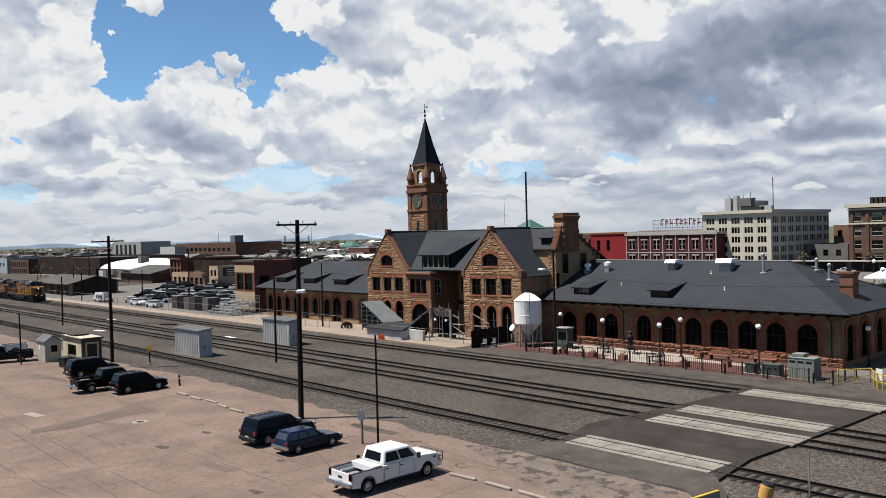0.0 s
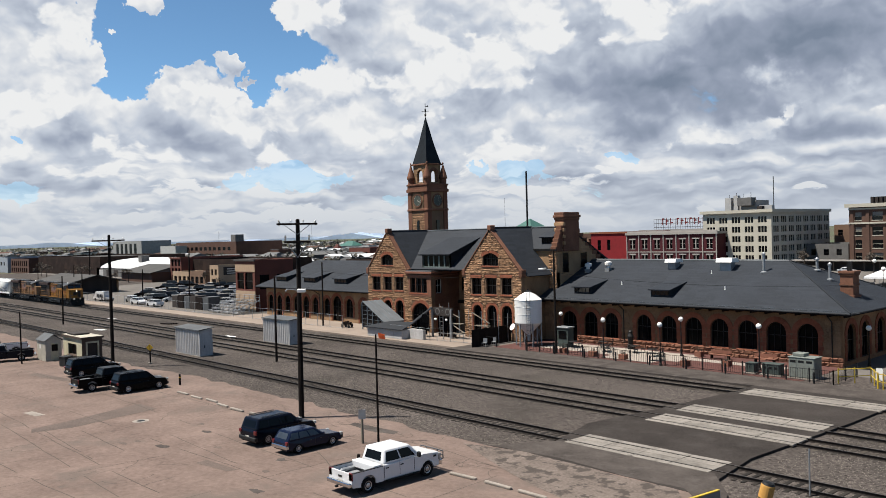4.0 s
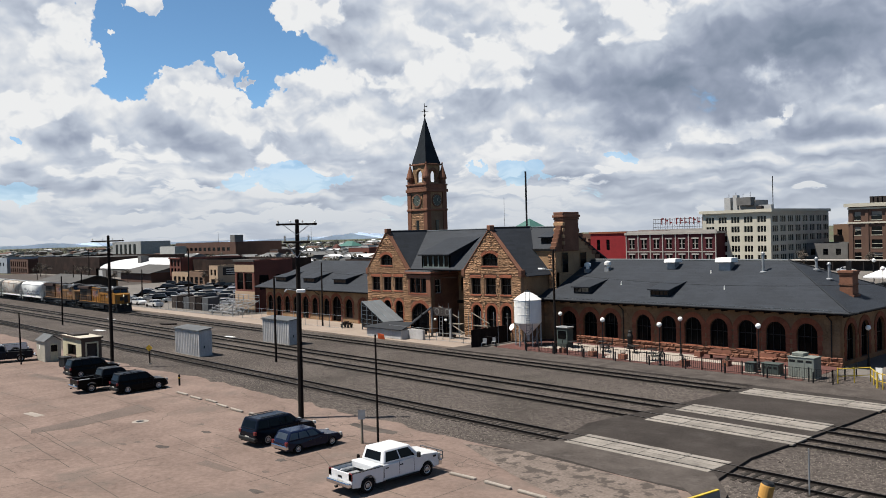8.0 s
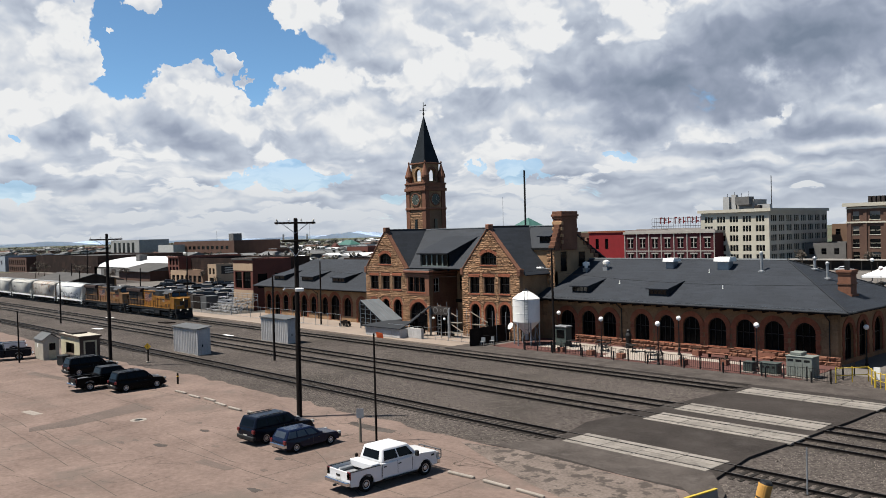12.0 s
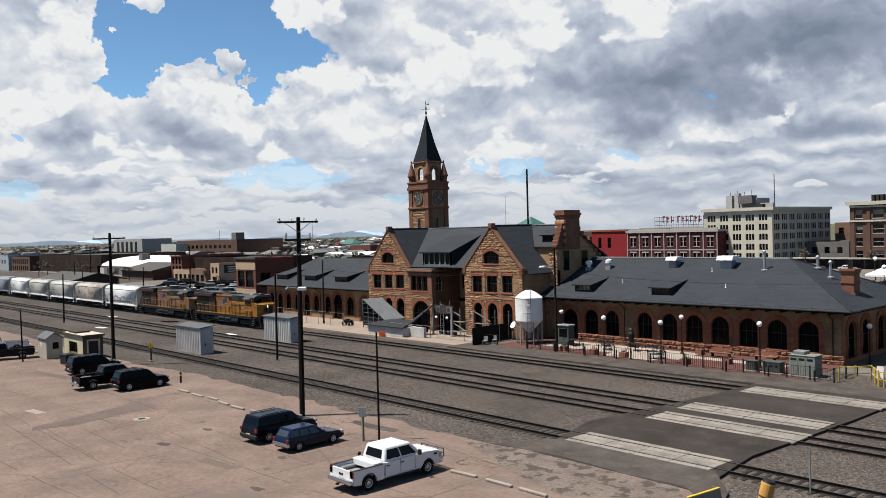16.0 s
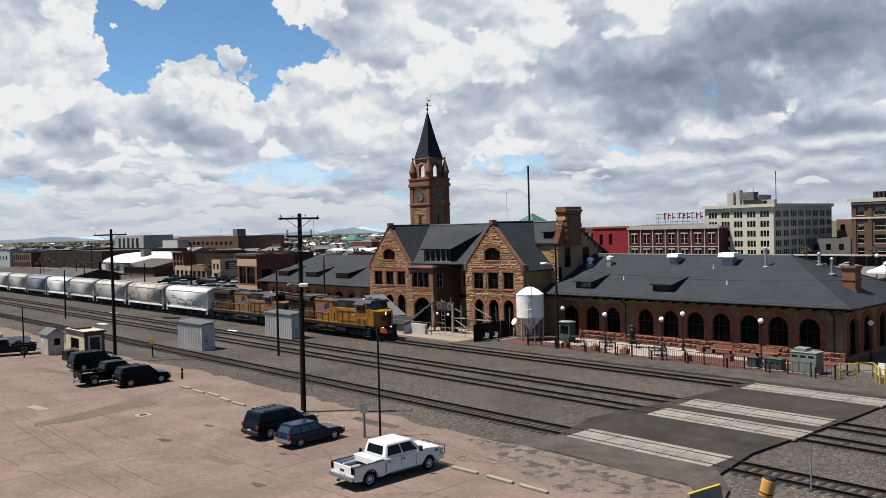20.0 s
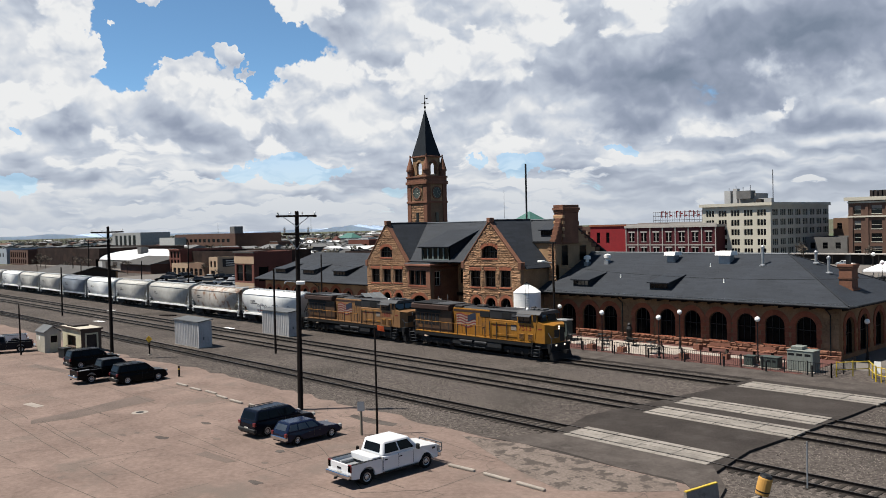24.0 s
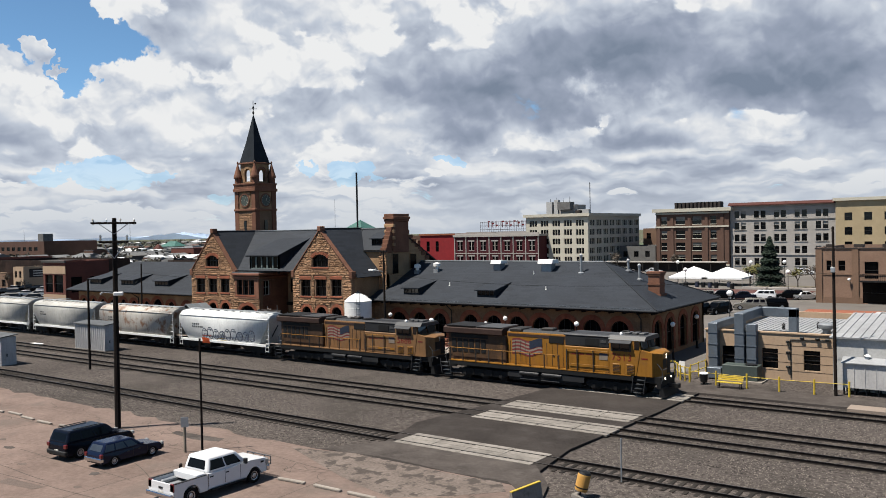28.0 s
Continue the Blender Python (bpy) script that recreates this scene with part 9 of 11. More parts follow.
# ---- town ----
def block(name, label, x0, x1, y0, y1, top, mat, front_rows=(), east_rows=(), roof="roof_flat", cornice=None, z_base=-0.3, glass="glass_old", sill=None, sashes=True, blinds=0.0):
    """A town building: body, parapet, cornice, and rows of windows on the faces that show.
    rows: (z0, z1, list of (u0, u1)) in metres along the face."""
    b = thing(name, label, "building", pose(x0, y0, 0))
    rng = random.Random(int(abs(x0) * 7 + y0))
    w, d = x1 - x0, y1 - y0
    def holes(rows, far):
        return [rect_loop(a, c, z0, z1) for z0, z1, cols in rows for a, c in cols if c < far]
    fw = part("wall", pierced(rect_loop(0, w, z_base, top), holes(front_rows, w), front(0), 0.4), mat, b)
    ew = part("wall", pierced(rect_loop(0.4, d, z_base, top), holes(east_rows, d), east(w), 0.4), mat, b)
    part("wall", boxes((0, 0.4, 0.4, d, z_base, top)), mat, b)
    part("wall", boxes((0.4, w - 0.4, d - 0.4, d, z_base, top)), mat, b)
    part("roof", boxes((0.4, w - 0.4, 0.4, d - 0.4, top - 0.9, top - 0.6)), roof, b)
    for wall, rows, far, place in ((fw, front_rows, w, front(0)), (ew, east_rows, d, east(w))):
        for z0, z1, cols in rows:
            for a, c in cols:
                if c >= far:
                    continue
                win = part("window", plate([place(u, v, 0.22) for u, v in rect_loop(a, c, z0, z1)], place(0, 0, 0.27) - place(0, 0, 0.22)), glass, wall)
                zm = (z0 + z1) / 2
                if not sashes:
                    continue
                if blinds and rng.random() < blinds:
                    drop = (z1 - z0) * rng.uniform(0.2, 0.5)
                    part("blind", plate([place(u, v, 0.205) for u, v in rect_loop(a + 0.05, c - 0.05, z1 - drop, z1 - 0.02)], place(0, 0, 0.215) - place(0, 0, 0.205)), "blind", win)
                part("sash", plate([place(u, v, 0.16) for u, v in rect_loop(a, c, zm - 0.05, zm + 0.05)], place(0, 0, 0.2) - place(0, 0, 0.16)), "frame_dark" if not sill else sill, win)
                if sill:
                    part("sill", plate([place(u, v, -0.08) for u, v in rect_loop(a - 0.1, c + 0.1, z0 - 0.18, z0)], place(0, 0, 0.1) - place(0, 0, -0.08)), sill, wall)
    if cornice:
        cm, proj, h = cornice
        part("cornice", boxes((-proj, w + proj, -proj, 0, top - h, top)), cm, b)
        part("cornice", boxes((w, w + proj, 0, d, top - h, top)), cm, b)
    return b


def cols(n, w, gap, start, groups=1, inner=0.15):
    """n groups of windows, each w wide, gap apart; each group may hold several lights."""
    out = []
    for i in range(n):
        a = start + i * (w + gap)
        k = (w - inner * (groups - 1)) / groups
        for j in range(groups):
            out.append((a + j * (k + inner), a + j * (k + inner) + k))
    return out


def town_right():
    # cream office block, six storeys showing
    rows = [(z, z + 1.75, cols(5, 2.6, 1.45, 1.3, 3)) for z in (2.6, 5.3, 8.2, 11.0, 13.8)]
    erows = [(z, z + 1.75, cols(8, 3.4, 1.45, 1.2, 3)) for z in (2.6, 5.3, 8.2, 11.0, 13.8)]
    b = block("office_building", "cream stone office block with rows of triple windows", -133.7, -112.2, 230, 269, 17.6, "cream_stone", rows, erows, cornice=("cream_stone", 0.7, 0.9), glass="glass")
    pent = part("penthouse", boxes((3, 13, 8, 16, 17, 20.6)), "pale_stone", b)
    part("plant", boxes((8, 12.5, 6, 9, 19, 21.4)), "grey_wall", pent)
    for a, c, w, z, mat in ((3.4, 7.2, 2.0, 21.6, "white_wall"), (6.0, 7.6, 1.4, 22.2, "white_wall"), (13.4, 9, 4.0, 19.0, "white_wall"), (14.2, 6, 1.6, 18.7, "dark_wall")):
        part("roof_unit", boxes((a, a + w, c, c + 1.6, 17.0, z)), mat, pent)
    for k in range(4):
        part("aerial", tubes(((4 + k * 2.3, 9, 20.5), (4 + k * 2.3, 9, 22.6 + 0.5 * (k % 2)), 0.07), n=5), "iron", pent)
    part("mast", tubes(((16.5, 12, 17), (16.5, 12, 27.5), 0.12)), "iron", b)
    # red shop front and the maroon terrace
    block("shop_building", "bright red painted shop with two tall windows", -172.2, -158.1, 225, 250, 12.1, "bright_red", [(6.2, 9.6, [(2.6, 3.9), (6.4, 7.7)]), (1.0, 3.0, cols(3, 2.5, 1, 1))], (), cornice=("redstone", 0.3, 0.5))
    terrace = block("terrace_building", "maroon painted terrace with pale window surrounds", -158.0, -126.4, 225, 250, 11.6, "maroon", [(6.6, 9.4, cols(7, 1.9, 2.6, 1.25, 2, 0.25)), (2.0, 4.6, cols(7, 1.9, 2.6, 1.25, 2, 0.25))], (), cornice=("pale_stone", 0.4, 0.7), sill="pale_stone", glass="glass")
    for i in range(8):
        part("pilaster", boxes((i * 4.48 - 0.06, i * 4.48 + 0.22, -0.2, 0, 1.0, 11.0)), "pale_stone", terrace)
    for i in range(7):
        x = 1.25 + i * 4.5
        for z in (9.4, 4.6):
            part("window_hood", boxes((x - 0.25, x + 2.15, -0.2, 0.02, z, z + 0.4)), "pale_stone", terrace)
            part("mullion", boxes((x + 0.82, x + 1.08, -0.1, 0.02, z - 2.8, z)), "pale_stone", terrace)
    part("string_course", boxes((0, 31.6, -0.15, 0, 5.4, 5.7)), "pale_stone", terrace)
    part("parapet", boxes((0, 31.6, -0.1, 0.3, 11.6, 12.1)), "pale_stone", terrace)
    for x0, x1, y0, y1, top, mat, lab in ((-112, -96.8, 272, 290, 12.5, "tan_brick", "tan brick building on a back street"), (-111, -99, 250, 268, 7.0, "grey_wall", "low grey building between the blocks"), (-205, -176, 238, 262, 11.5, "brown_brick", "brown brick building behind the red shop"),
                                          (-186, -174, 226, 236, 10.0, "tan_brick", "narrow brick shop beside the red shop"), (-240, -208, 260, 284, 11.0, "grey_wall", "grey building far behind the station"), (-300, -262, 255, 280, 9.5, "brown_brick", "far brick building with plain walls")):
        block("back_building", lab, x0, x1, y0, y1, top, mat, [(top - 3.4, top - 1.6, cols(int((x1 - x0) / 4), 1.5, 2.2, 1.2))], [(top - 3.4, top - 1.6, cols(int((y1 - y0) / 4), 1.5, 2.2, 1.2))], glass="glass")
    # lattice roof sign with red shapes
    sign = thing("roof_sign", "red rooftop sign on a pale steel lattice", "sign", pose(0, 0, 0))
    bm = bmesh.new()
    for i in range(22):
        tube(bm, (-172 + i * 0.98, 262, 11.5), (-172 + i * 0.98, 262, 16.2), 0.06, n=4)
    for z in (13.2, 14.6, 16.0):
        tube(bm, (-172, 262, z), (-151.5, 262, z), 0.08, n=4)
    part("lattice", bm, "roof_flat", sign)
    for i in range(10):
        x = -168.5 + i * 1.7 + (0.9 if i > 2 else 0)
        part("sign_shape", boxes((x, x + 0.3, 261.7, 261.85, 14.0, 16.4), (x + 0.3, x + 1.0, 261.7, 261.85, 15.9 - (i % 3) * 0.7, 16.4 - (i % 3) * 0.7)), "ink_red", sign)
    block("warehouse", "brick building behind the terrace", -176, -140, 258, 285, 12.4, "pale_stone", (), ())
    # green copper pyramid and flag pole
    g = thing("copper_roof", "green copper pyramid roof of a far tower", "roof", pose(-180.5, 204, 0))
    bm = bmesh.new()
    v = [bm.verts.new(p) for p in ((-4.2, -4.2, 14), (4.2, -4.2, 14), (4.2, 4.2, 14), (-4.2, 4.2, 14), (0, 0, 17.2))]
    for i in range(4):
        bm.faces.new((v[i], v[(i + 1) % 4], v[4]))
    bm.faces.new(v[3::-1])
    part("roof", bm, "copper", g)
    part("tower", boxes((-4, 4, -4, 4, -0.3, 14)), "brown_brick", g)
    f = thing("flag_pole", "tall thin dark flag pole behind the station", "flag pole", pose(-133.6, 150, 0))
    part("pole", tubes(((0, 0, -0.1), (0, 0, 27.4), 0.22)), "iron", f)
    # brown block, pale hotel, ochre block
    z = (2.2, 5.8, 9.4, 13.6)
    brown = block("brick_building", "brown brick block with stone bands and heavy cornice", -96.7, -74.7, 245, 270, 18.3, "umber_brick", [(a, a + 2.3, [(1.6, 3.4), (6.2, 9.0), (11.2, 14.0), (16.6, 18.4)]) for a in z], [(a, a + 2.2, cols(6, 2, 2, 1.5)) for a in z], cornice=("cream_stone", 0.9, 1.0), sill="cream_stone", glass="glass", blinds=0.6)
    for x in (0.4, 4.6, 9.9, 15.0, 19.6):
        part("pilaster", boxes((x, x + 0.9, -0.25, 0, 1.0, 16.5)), "umber_brick", brown)
    for z in (1.2, 12.6, 16.6):
        part("string_course", boxes((-0.1, 22.1, -0.35, 0, z, z + 0.45)), "cream_stone", brown)
    for i in range(12):
        part("roof_unit", boxes((4 + i * 1.2, 4.8 + i * 1.2, 5, 8, 17.4, 20.2)), "dark_wall", brown)
    hotel = block("hotel_building", "pale rendered hotel with paired windows and a red tiled cornice", -74.6, -46.3, 246, 272, 18.6, "pale_stone", [(a, a + 2.0, cols(5, 3.2, 2.3, 1.2, 2, 0.5)) for a in (1.5, 4.9, 8.3, 11.7, 15.0)], (), glass="glass", blinds=0.5)
    for z in (4.35, 14.4, 17.6):
        part("string_course", boxes((-0.05, 28.35, -0.2, 0, z, z + 0.3)), "pale_stone", hotel)
    for z in (1.5, 8.3, 11.7, 15.0):
        for u, v in cols(5, 3.2, 2.3, 1.2):
            part("sill", boxes((u - 0.15, v + 0.15, -0.15, 0, z - 0.2, z)), "pale_stone", hotel)
    part("tiled_cornice", plate([(-0.4, -1.0, 18.5), (-0.4, 0.2, 19.2), (28.6, 0.2, 19.2), (28.6, -1.0, 18.5)], (0, 0, 0.25)), "roof_red", hotel)
    block("corner_building", "ochre stone block with tall windows", -46.2, -20, 245, 272, 19.8, "ochre_stone", [(a, a + 2.1, cols(5, 1.9, 2.9, 2.2)) for a in (2.0, 5.9, 9.8, 13.7)], (), cornice=("cream_stone", 0.6, 0.8), glass="glass")
    annex = block("annex_building", "tan-brown brick building with a dark doorway and iron balcony", -31.0, -4, 148, 170, 9.0, "rose_brick", [(5.25, 6.9, [(1.65, 2.4), (3.45, 4.45)]), (4.0, 6.7, [(7.3, 9.3)]), (0.02, 3.4, [(7.0, 12.0)])], (), cornice=("dark_wall", 0.12, 0.25), glass="glass_old")
    for x in (0.0, 5.45, 12.4):
        part("pilaster", boxes((x, x + 1.0, -0.18, 0, -0.1, 8.7)), "tan_brick", annex)
    part("string_course", boxes((0, 27, -0.1, 0, 4.55, 4.8)), "tan_brick", annex)
    part("plinth", boxes((0, 7.0, -0.12, 0, -0.1, 0.9)), "tan_brick", annex)
    balcony = part("balcony", boxes((6.8, 12.2, -1.5, 0, 3.5, 3.7)), "iron", annex, "black iron balcony above the doorway")
    for i in range(19):
        part("baluster", boxes((6.85 + i * 0.29, 6.89 + i * 0.29, -1.48, -1.44, 3.7, 4.7)), "iron", balcony)
    part("rail", boxes((6.8, 12.2, -1.5, -1.43, 4.7, 4.77)), "iron", balcony)
    for x in (5.1, 12.9):
        lamp = part("wall_lamp", boxes((x - 0.05, x + 0.05, -0.5, 0, 3.6, 3.7)), "iron", annex)
        part("globe", lathe([(0.05, 0), (0.25, 0.2), (0.25, 0.35), (0.05, 0.52)], 12, (x, -0.5, 3.6)), "globe", lamp)
    for x, w in ((1.2, 1.0), (5.4, 1.4), (9.6, 1.2)):
        part("roof_unit", boxes((x, x + w, 2, 3.5, 8.3, 9.5)), "dark_wall", annex)


town_right()


def stucco_row():
    """The low stucco building with its ducts, and the white building next to it."""
    low = block("stucco_building", "low tan stucco building with dark windows and roof ducts", -24.4, -13.75, 73.0, 92.5, 3.85, "stucco", [(0.88, 2.55, [(1.42, 2.71), (4.76, 6.07), (8.1, 9.38)])], (), roof="roof_pale", glass="glass")
    for z in (0.75, 1.45, 2.15, 2.85):
        part("groove", boxes((4.9, 10.6, -0.012, 0.0, z, z + 0.035)), "brown_trim", low)
    part("coping", boxes((-0.08, 10.7, -0.08, 0.5, 3.85, 3.95)), "stucco", low)
    part("coping", boxes((-0.08, 0.45, 0.5, 19.5, 3.85, 3.95)), "stucco", low)
    bm = bmesh.new()
    for i in range(22):
        box(bm, 0.5 + i * 0.45, 0.55 + i * 0.45, 0.5, 19.0, 3.24, 3.3)
    tagged(part("roof_rib", bm, "roof_pale", low), kind="stuff")
    for c, zt in ((0.85, 4.55), (3.1, 5.45), (4.1, 4.6)):
        d = part("duct_riser", soft_box(c - 0.4, c + 0.4, -0.75, -0.1, 0.3 if c < 1 else 0.9, zt, 0.03), "duct", low)
        for z in (1.6, 2.7, 3.7):
            part("duct_flange", boxes((c - 0.44, c + 0.44, -0.79, -0.08, z, z + 0.06)), "duct", d)
    part("duct_run", soft_box(2.75, 3.45, -0.6, 6.0, 4.75, 5.5, 0.03), "duct", low)
    part("duct_run", soft_box(3.0, 6.4, 5.2, 6.1, 4.7, 5.5, 0.03), "duct", low)
    part("duct_drop", soft_box(5.7, 6.4, 5.2, 6.0, 3.2, 5.4, 0.03), "duct", low)
    part("duct_run", soft_box(0.5, 1.2, -0.5, 4.6, 4.0, 4.6, 0.03), "duct", low)
    part("roof_fan", lathe([(0.35, 3.2), (0.35, 3.6), (0.7, 3.8), (0.75, 4.05), (0.6, 4.15), (0.1, 4.2)], 16, (8.6, 6.5, 0)), "galvanised", low)
    for x, y in ((9.6, 4.0), (7.2, 10.0), (4.6, 8.0)):
        part("roof_pipe", lathe([(0.16, 3.2), (0.12, 3.6), (0.2, 3.65), (0.05, 3.85)], 10, (x, y, 0)), "iron", low)
    bm = bmesh.new()
    tube(bm, (7.1, -0.05, 0.2), (7.1, -0.05, 3.4), 0.035, n=6)
    tube(bm, (7.1, -0.05, 3.4), (10.2, -0.05, 3.5), 0.035, n=6)
    part("conduit", bm, "iron", low)
    for x, z in ((6.9, 3.2), (6.9, 2.3), (6.9, 1.1), (8.0, 3.55), (9.2, 3.55), (9.95, 3.5)):
        part("lamp_bracket", soft_box(x - 0.15, x + 0.15, -0.22, 0, z - 0.08, z + 0.1, 0.03), "iron", low)
    unit = thing("cooling_unit", "grey-green cooling unit on a pad", "cooling unit", pose(-22.2, 70.4, -0.03))
    part("body", soft_box(0, 2.9, 0, 1.4, 0.12, 1.35, 0.04), "utility_green", unit)
    part("fan_guard", lathe([(0.5, 1.35), (0.5, 1.42), (0.3, 1.43)], 18, (2.2, 0.7, 0)), "iron", unit)
    part("pad", boxes((-0.3, 3.3, -0.3, 1.7, 0, 0.12)), "kerb", unit)
    part("side_box", soft_box(-1.3, -0.1, 0.1, 1.0, 0.1, 1.0, 0.03), "duct", unit)
    white = block("white_building", "white metal building with a low ridged roof", -13.6, 12, 70.6, 92, 4.15, "white_wall", (), (), roof="roof_pale")
    part("roof_slope", slab([(-0.2, -0.25, 4.15), (25.6, -0.25, 4.15), (25.6, 10, 5.1), (-0.2, 10, 5.1)], 0.12), "roof_pale", white)
    bm = bmesh.new()
    for i in range(40):
        x = i * 0.64
        prism(bm, [(x, -0.25, 4.16), (x + 0.06, -0.25, 4.16), (x + 0.06, 10, 5.11), (x, 10, 5.11)], (0, 0, 0.05))
    tagged(part("roof_rib", bm, "roof_pale", white), kind="stuff")
    part("downpipe", tubes(((0.15, -0.08, 0), (0.15, -0.08, 4.0), 0.05)), "galvanised", white)
    u = thing("air_handler", "pale grey ribbed air handler on legs", "air handler", pose(-12.6, 68.9, -0.03))
    part("body", boxes((0, 3.2, 0, 1.6, 0.55, 2.4)), "shed_metal", u)
    for i in range(5):
        part("rib", boxes((i * 0.75, i * 0.75 + 0.06, -0.04, 0, 0.55, 2.4)), "shed_metal", u)
    part("lid", plate([(-0.1, -0.15, 2.4), (3.3, -0.15, 2.4), (3.3, 0.8, 2.75), (-0.1, 0.8, 2.75)], (0, 0, 0.06)), "roof_pale", u)
    part("lid", plate([(-0.1, 1.75, 2.4), (3.3, 1.75, 2.4), (3.3, 0.8, 2.75), (-0.1, 0.8, 2.75)], (0, 0, 0.06)), "roof_pale", u)
    part("vent_cap", lathe([(0.12, 2.7), (0.12, 2.9), (0.25, 2.95), (0.05, 3.1)], 12, (1.6, 0.7, 0)), "white_paint", u)
    for x in (0.05, 0.8, 1.6, 2.4, 3.1):
        part("leg", boxes((x - 0.05, x + 0.05, 0.1, 0.3, 0, 0.6), (x - 0.05, x + 0.05, 1.3, 1.5, 0, 0.6)), "iron", u)
    wall = thing("planter_wall", "low tan and brown planter wall in the car park", "wall", pose(-26.5, 118, -0.05))
    part("base", boxes((0, 16, 0, 5, 0, 1.0)), "stucco", wall)
    part("cap", boxes((-0.2, 16.2, -0.2, 5.2, 1.0, 1.25)), "redstone", wall)


stucco_row()


def plaza():
    tents = (-64.5, -57.0)
    for x in tents:
        t = thing("marquee_tent", "white peaked marquee tent on the plaza", "tent", pose(x + 0.2, 185, 0), "marquee tents")
        bm = bmesh.new()
        c = [bm.verts.new(p) for p in ((-4.3, -4.3, 1.75), (4.3, -4.3, 1.75), (4.3, 4.3, 1.75), (-4.3, 4.3, 1.75))]
        m = [bm.verts.new((v.co.x * 0.45, v.co.y * 0.45, 3.0)) for v in c]
        top = bm.verts.new((0, 0, 3.95))
        for i in range(4):
            bm.faces.new((c[i], c[(i + 1) % 4], m[(i + 1) % 4], m[i]))
            bm.faces.new((m[i], m[(i + 1) % 4], top))
        part("canopy", bm, "tent", t)
        for i in range(4):
            a, b = ((-4.3, -4.3), (4.3, -4.3), (4.3, 4.3), (-4.3, 4.3))[i], ((4.3, -4.3), (4.3, 4.3), (-4.3, 4.3), (-4.3, -4.3))[i]
            part("valance", plate([(a[0], a[1], 1.4), (b[0], b[1], 1.4), (b[0], b[1], 1.78), (a[0], a[1], 1.78)], (0.02, 0.02, 0)), "tent", t)
            part("pole", tubes(((a[0], a[1], -0.1), (a[0], a[1], 1.75), 0.05)), "galvanised", t)
    rng = random.Random(70)
    for i in range(9):
        b = thing("waste_barrel", "dark round barrel beside the tents", "barrel", pose(-66 + i * 1.7 + rng.uniform(-0.4, 0.4), 176 + rng.uniform(-3, 3), -0.03), "barrels by the tents")
        part("drum", lathe([(0.42, 0), (0.45, 0.1), (0.45, 1.0), (0.38, 1.05)], 12), ("iron", "graffiti")[i % 2], b)
        part("lid", lathe([(0.46, 1.02), (0.3, 1.2), (0.05, 1.22)], 12), "iron", b)
    w = thing("low_wall", "pale low seat wall beside the plaza", "wall", pose(-50, 172, -0.03))
    for i in range(5):
        part("segment", soft_box(i * 5.0, i * 5.0 + 4.8, 0, 0.8, 0, 0.55, 0.04), "pale_stone", w)
    a = thing("arcade", "long white street awning before the brick block", "awning", pose(-108, 232, -0.05))
    part("roof", boxes((0, 36, 0, 3, 2.7, 3.0)), "pale_stone", a)
    part("shop_front", boxes((0.5, 35.5, 2.6, 2.8, 0, 2.7)), "dark_wall", a)
    for i in range(10):
        part("post", boxes((i * 4 - 0.07, i * 4 + 0.07, 0.1, 0.24, 0, 2.7)), "dark_wall", a)


plaza()


def spruce(x, y, h, spread):
    rng = random.Random(int(x * 7))
    t = thing("spruce_tree", "tall dark green spruce tree", "tree", pose(x, y, -0.05))
    part("trunk", lathe([(0.28, 0), (0.2, h * 0.4), (0.03, h)], 10), "bark", t)
    bm = bmesh.new()
    n = int(h * 420)
    for i in range(n):
        f = (i + rng.random()) / n
        z = 0.5 + (h - 0.5) * f
        r = spread * (1 - f) ** 0.85 * rng.uniform(0.35, 1.05) * (1 + 0.18 * math.sin(f * 40))
        a = rng.uniform(0, 6.283)
        d = Vector((math.cos(a), math.sin(a), -0.25 + rng.uniform(-0.2, 0.15)))
        p = Vector((r * math.cos(a), r * math.sin(a), z))
        s = Vector((-d.y, d.x, 0)).normalized()
        l, w = rng.uniform(0.4, 0.9), rng.uniform(0.14, 0.3)
        v = [bm.verts.new(q) for q in (p - d * l * 0.5, p + s * w, p + d * l * 0.6, p - s * w, p + Vector((0, 0, 0.12)))]
        for k in range(4):
            bm.faces.new((v[k], v[(k + 1) % 4], v[4]))
    tagged(part("crown", bm, "spruce", t, "dark green needle boughs"), kind="stuff")


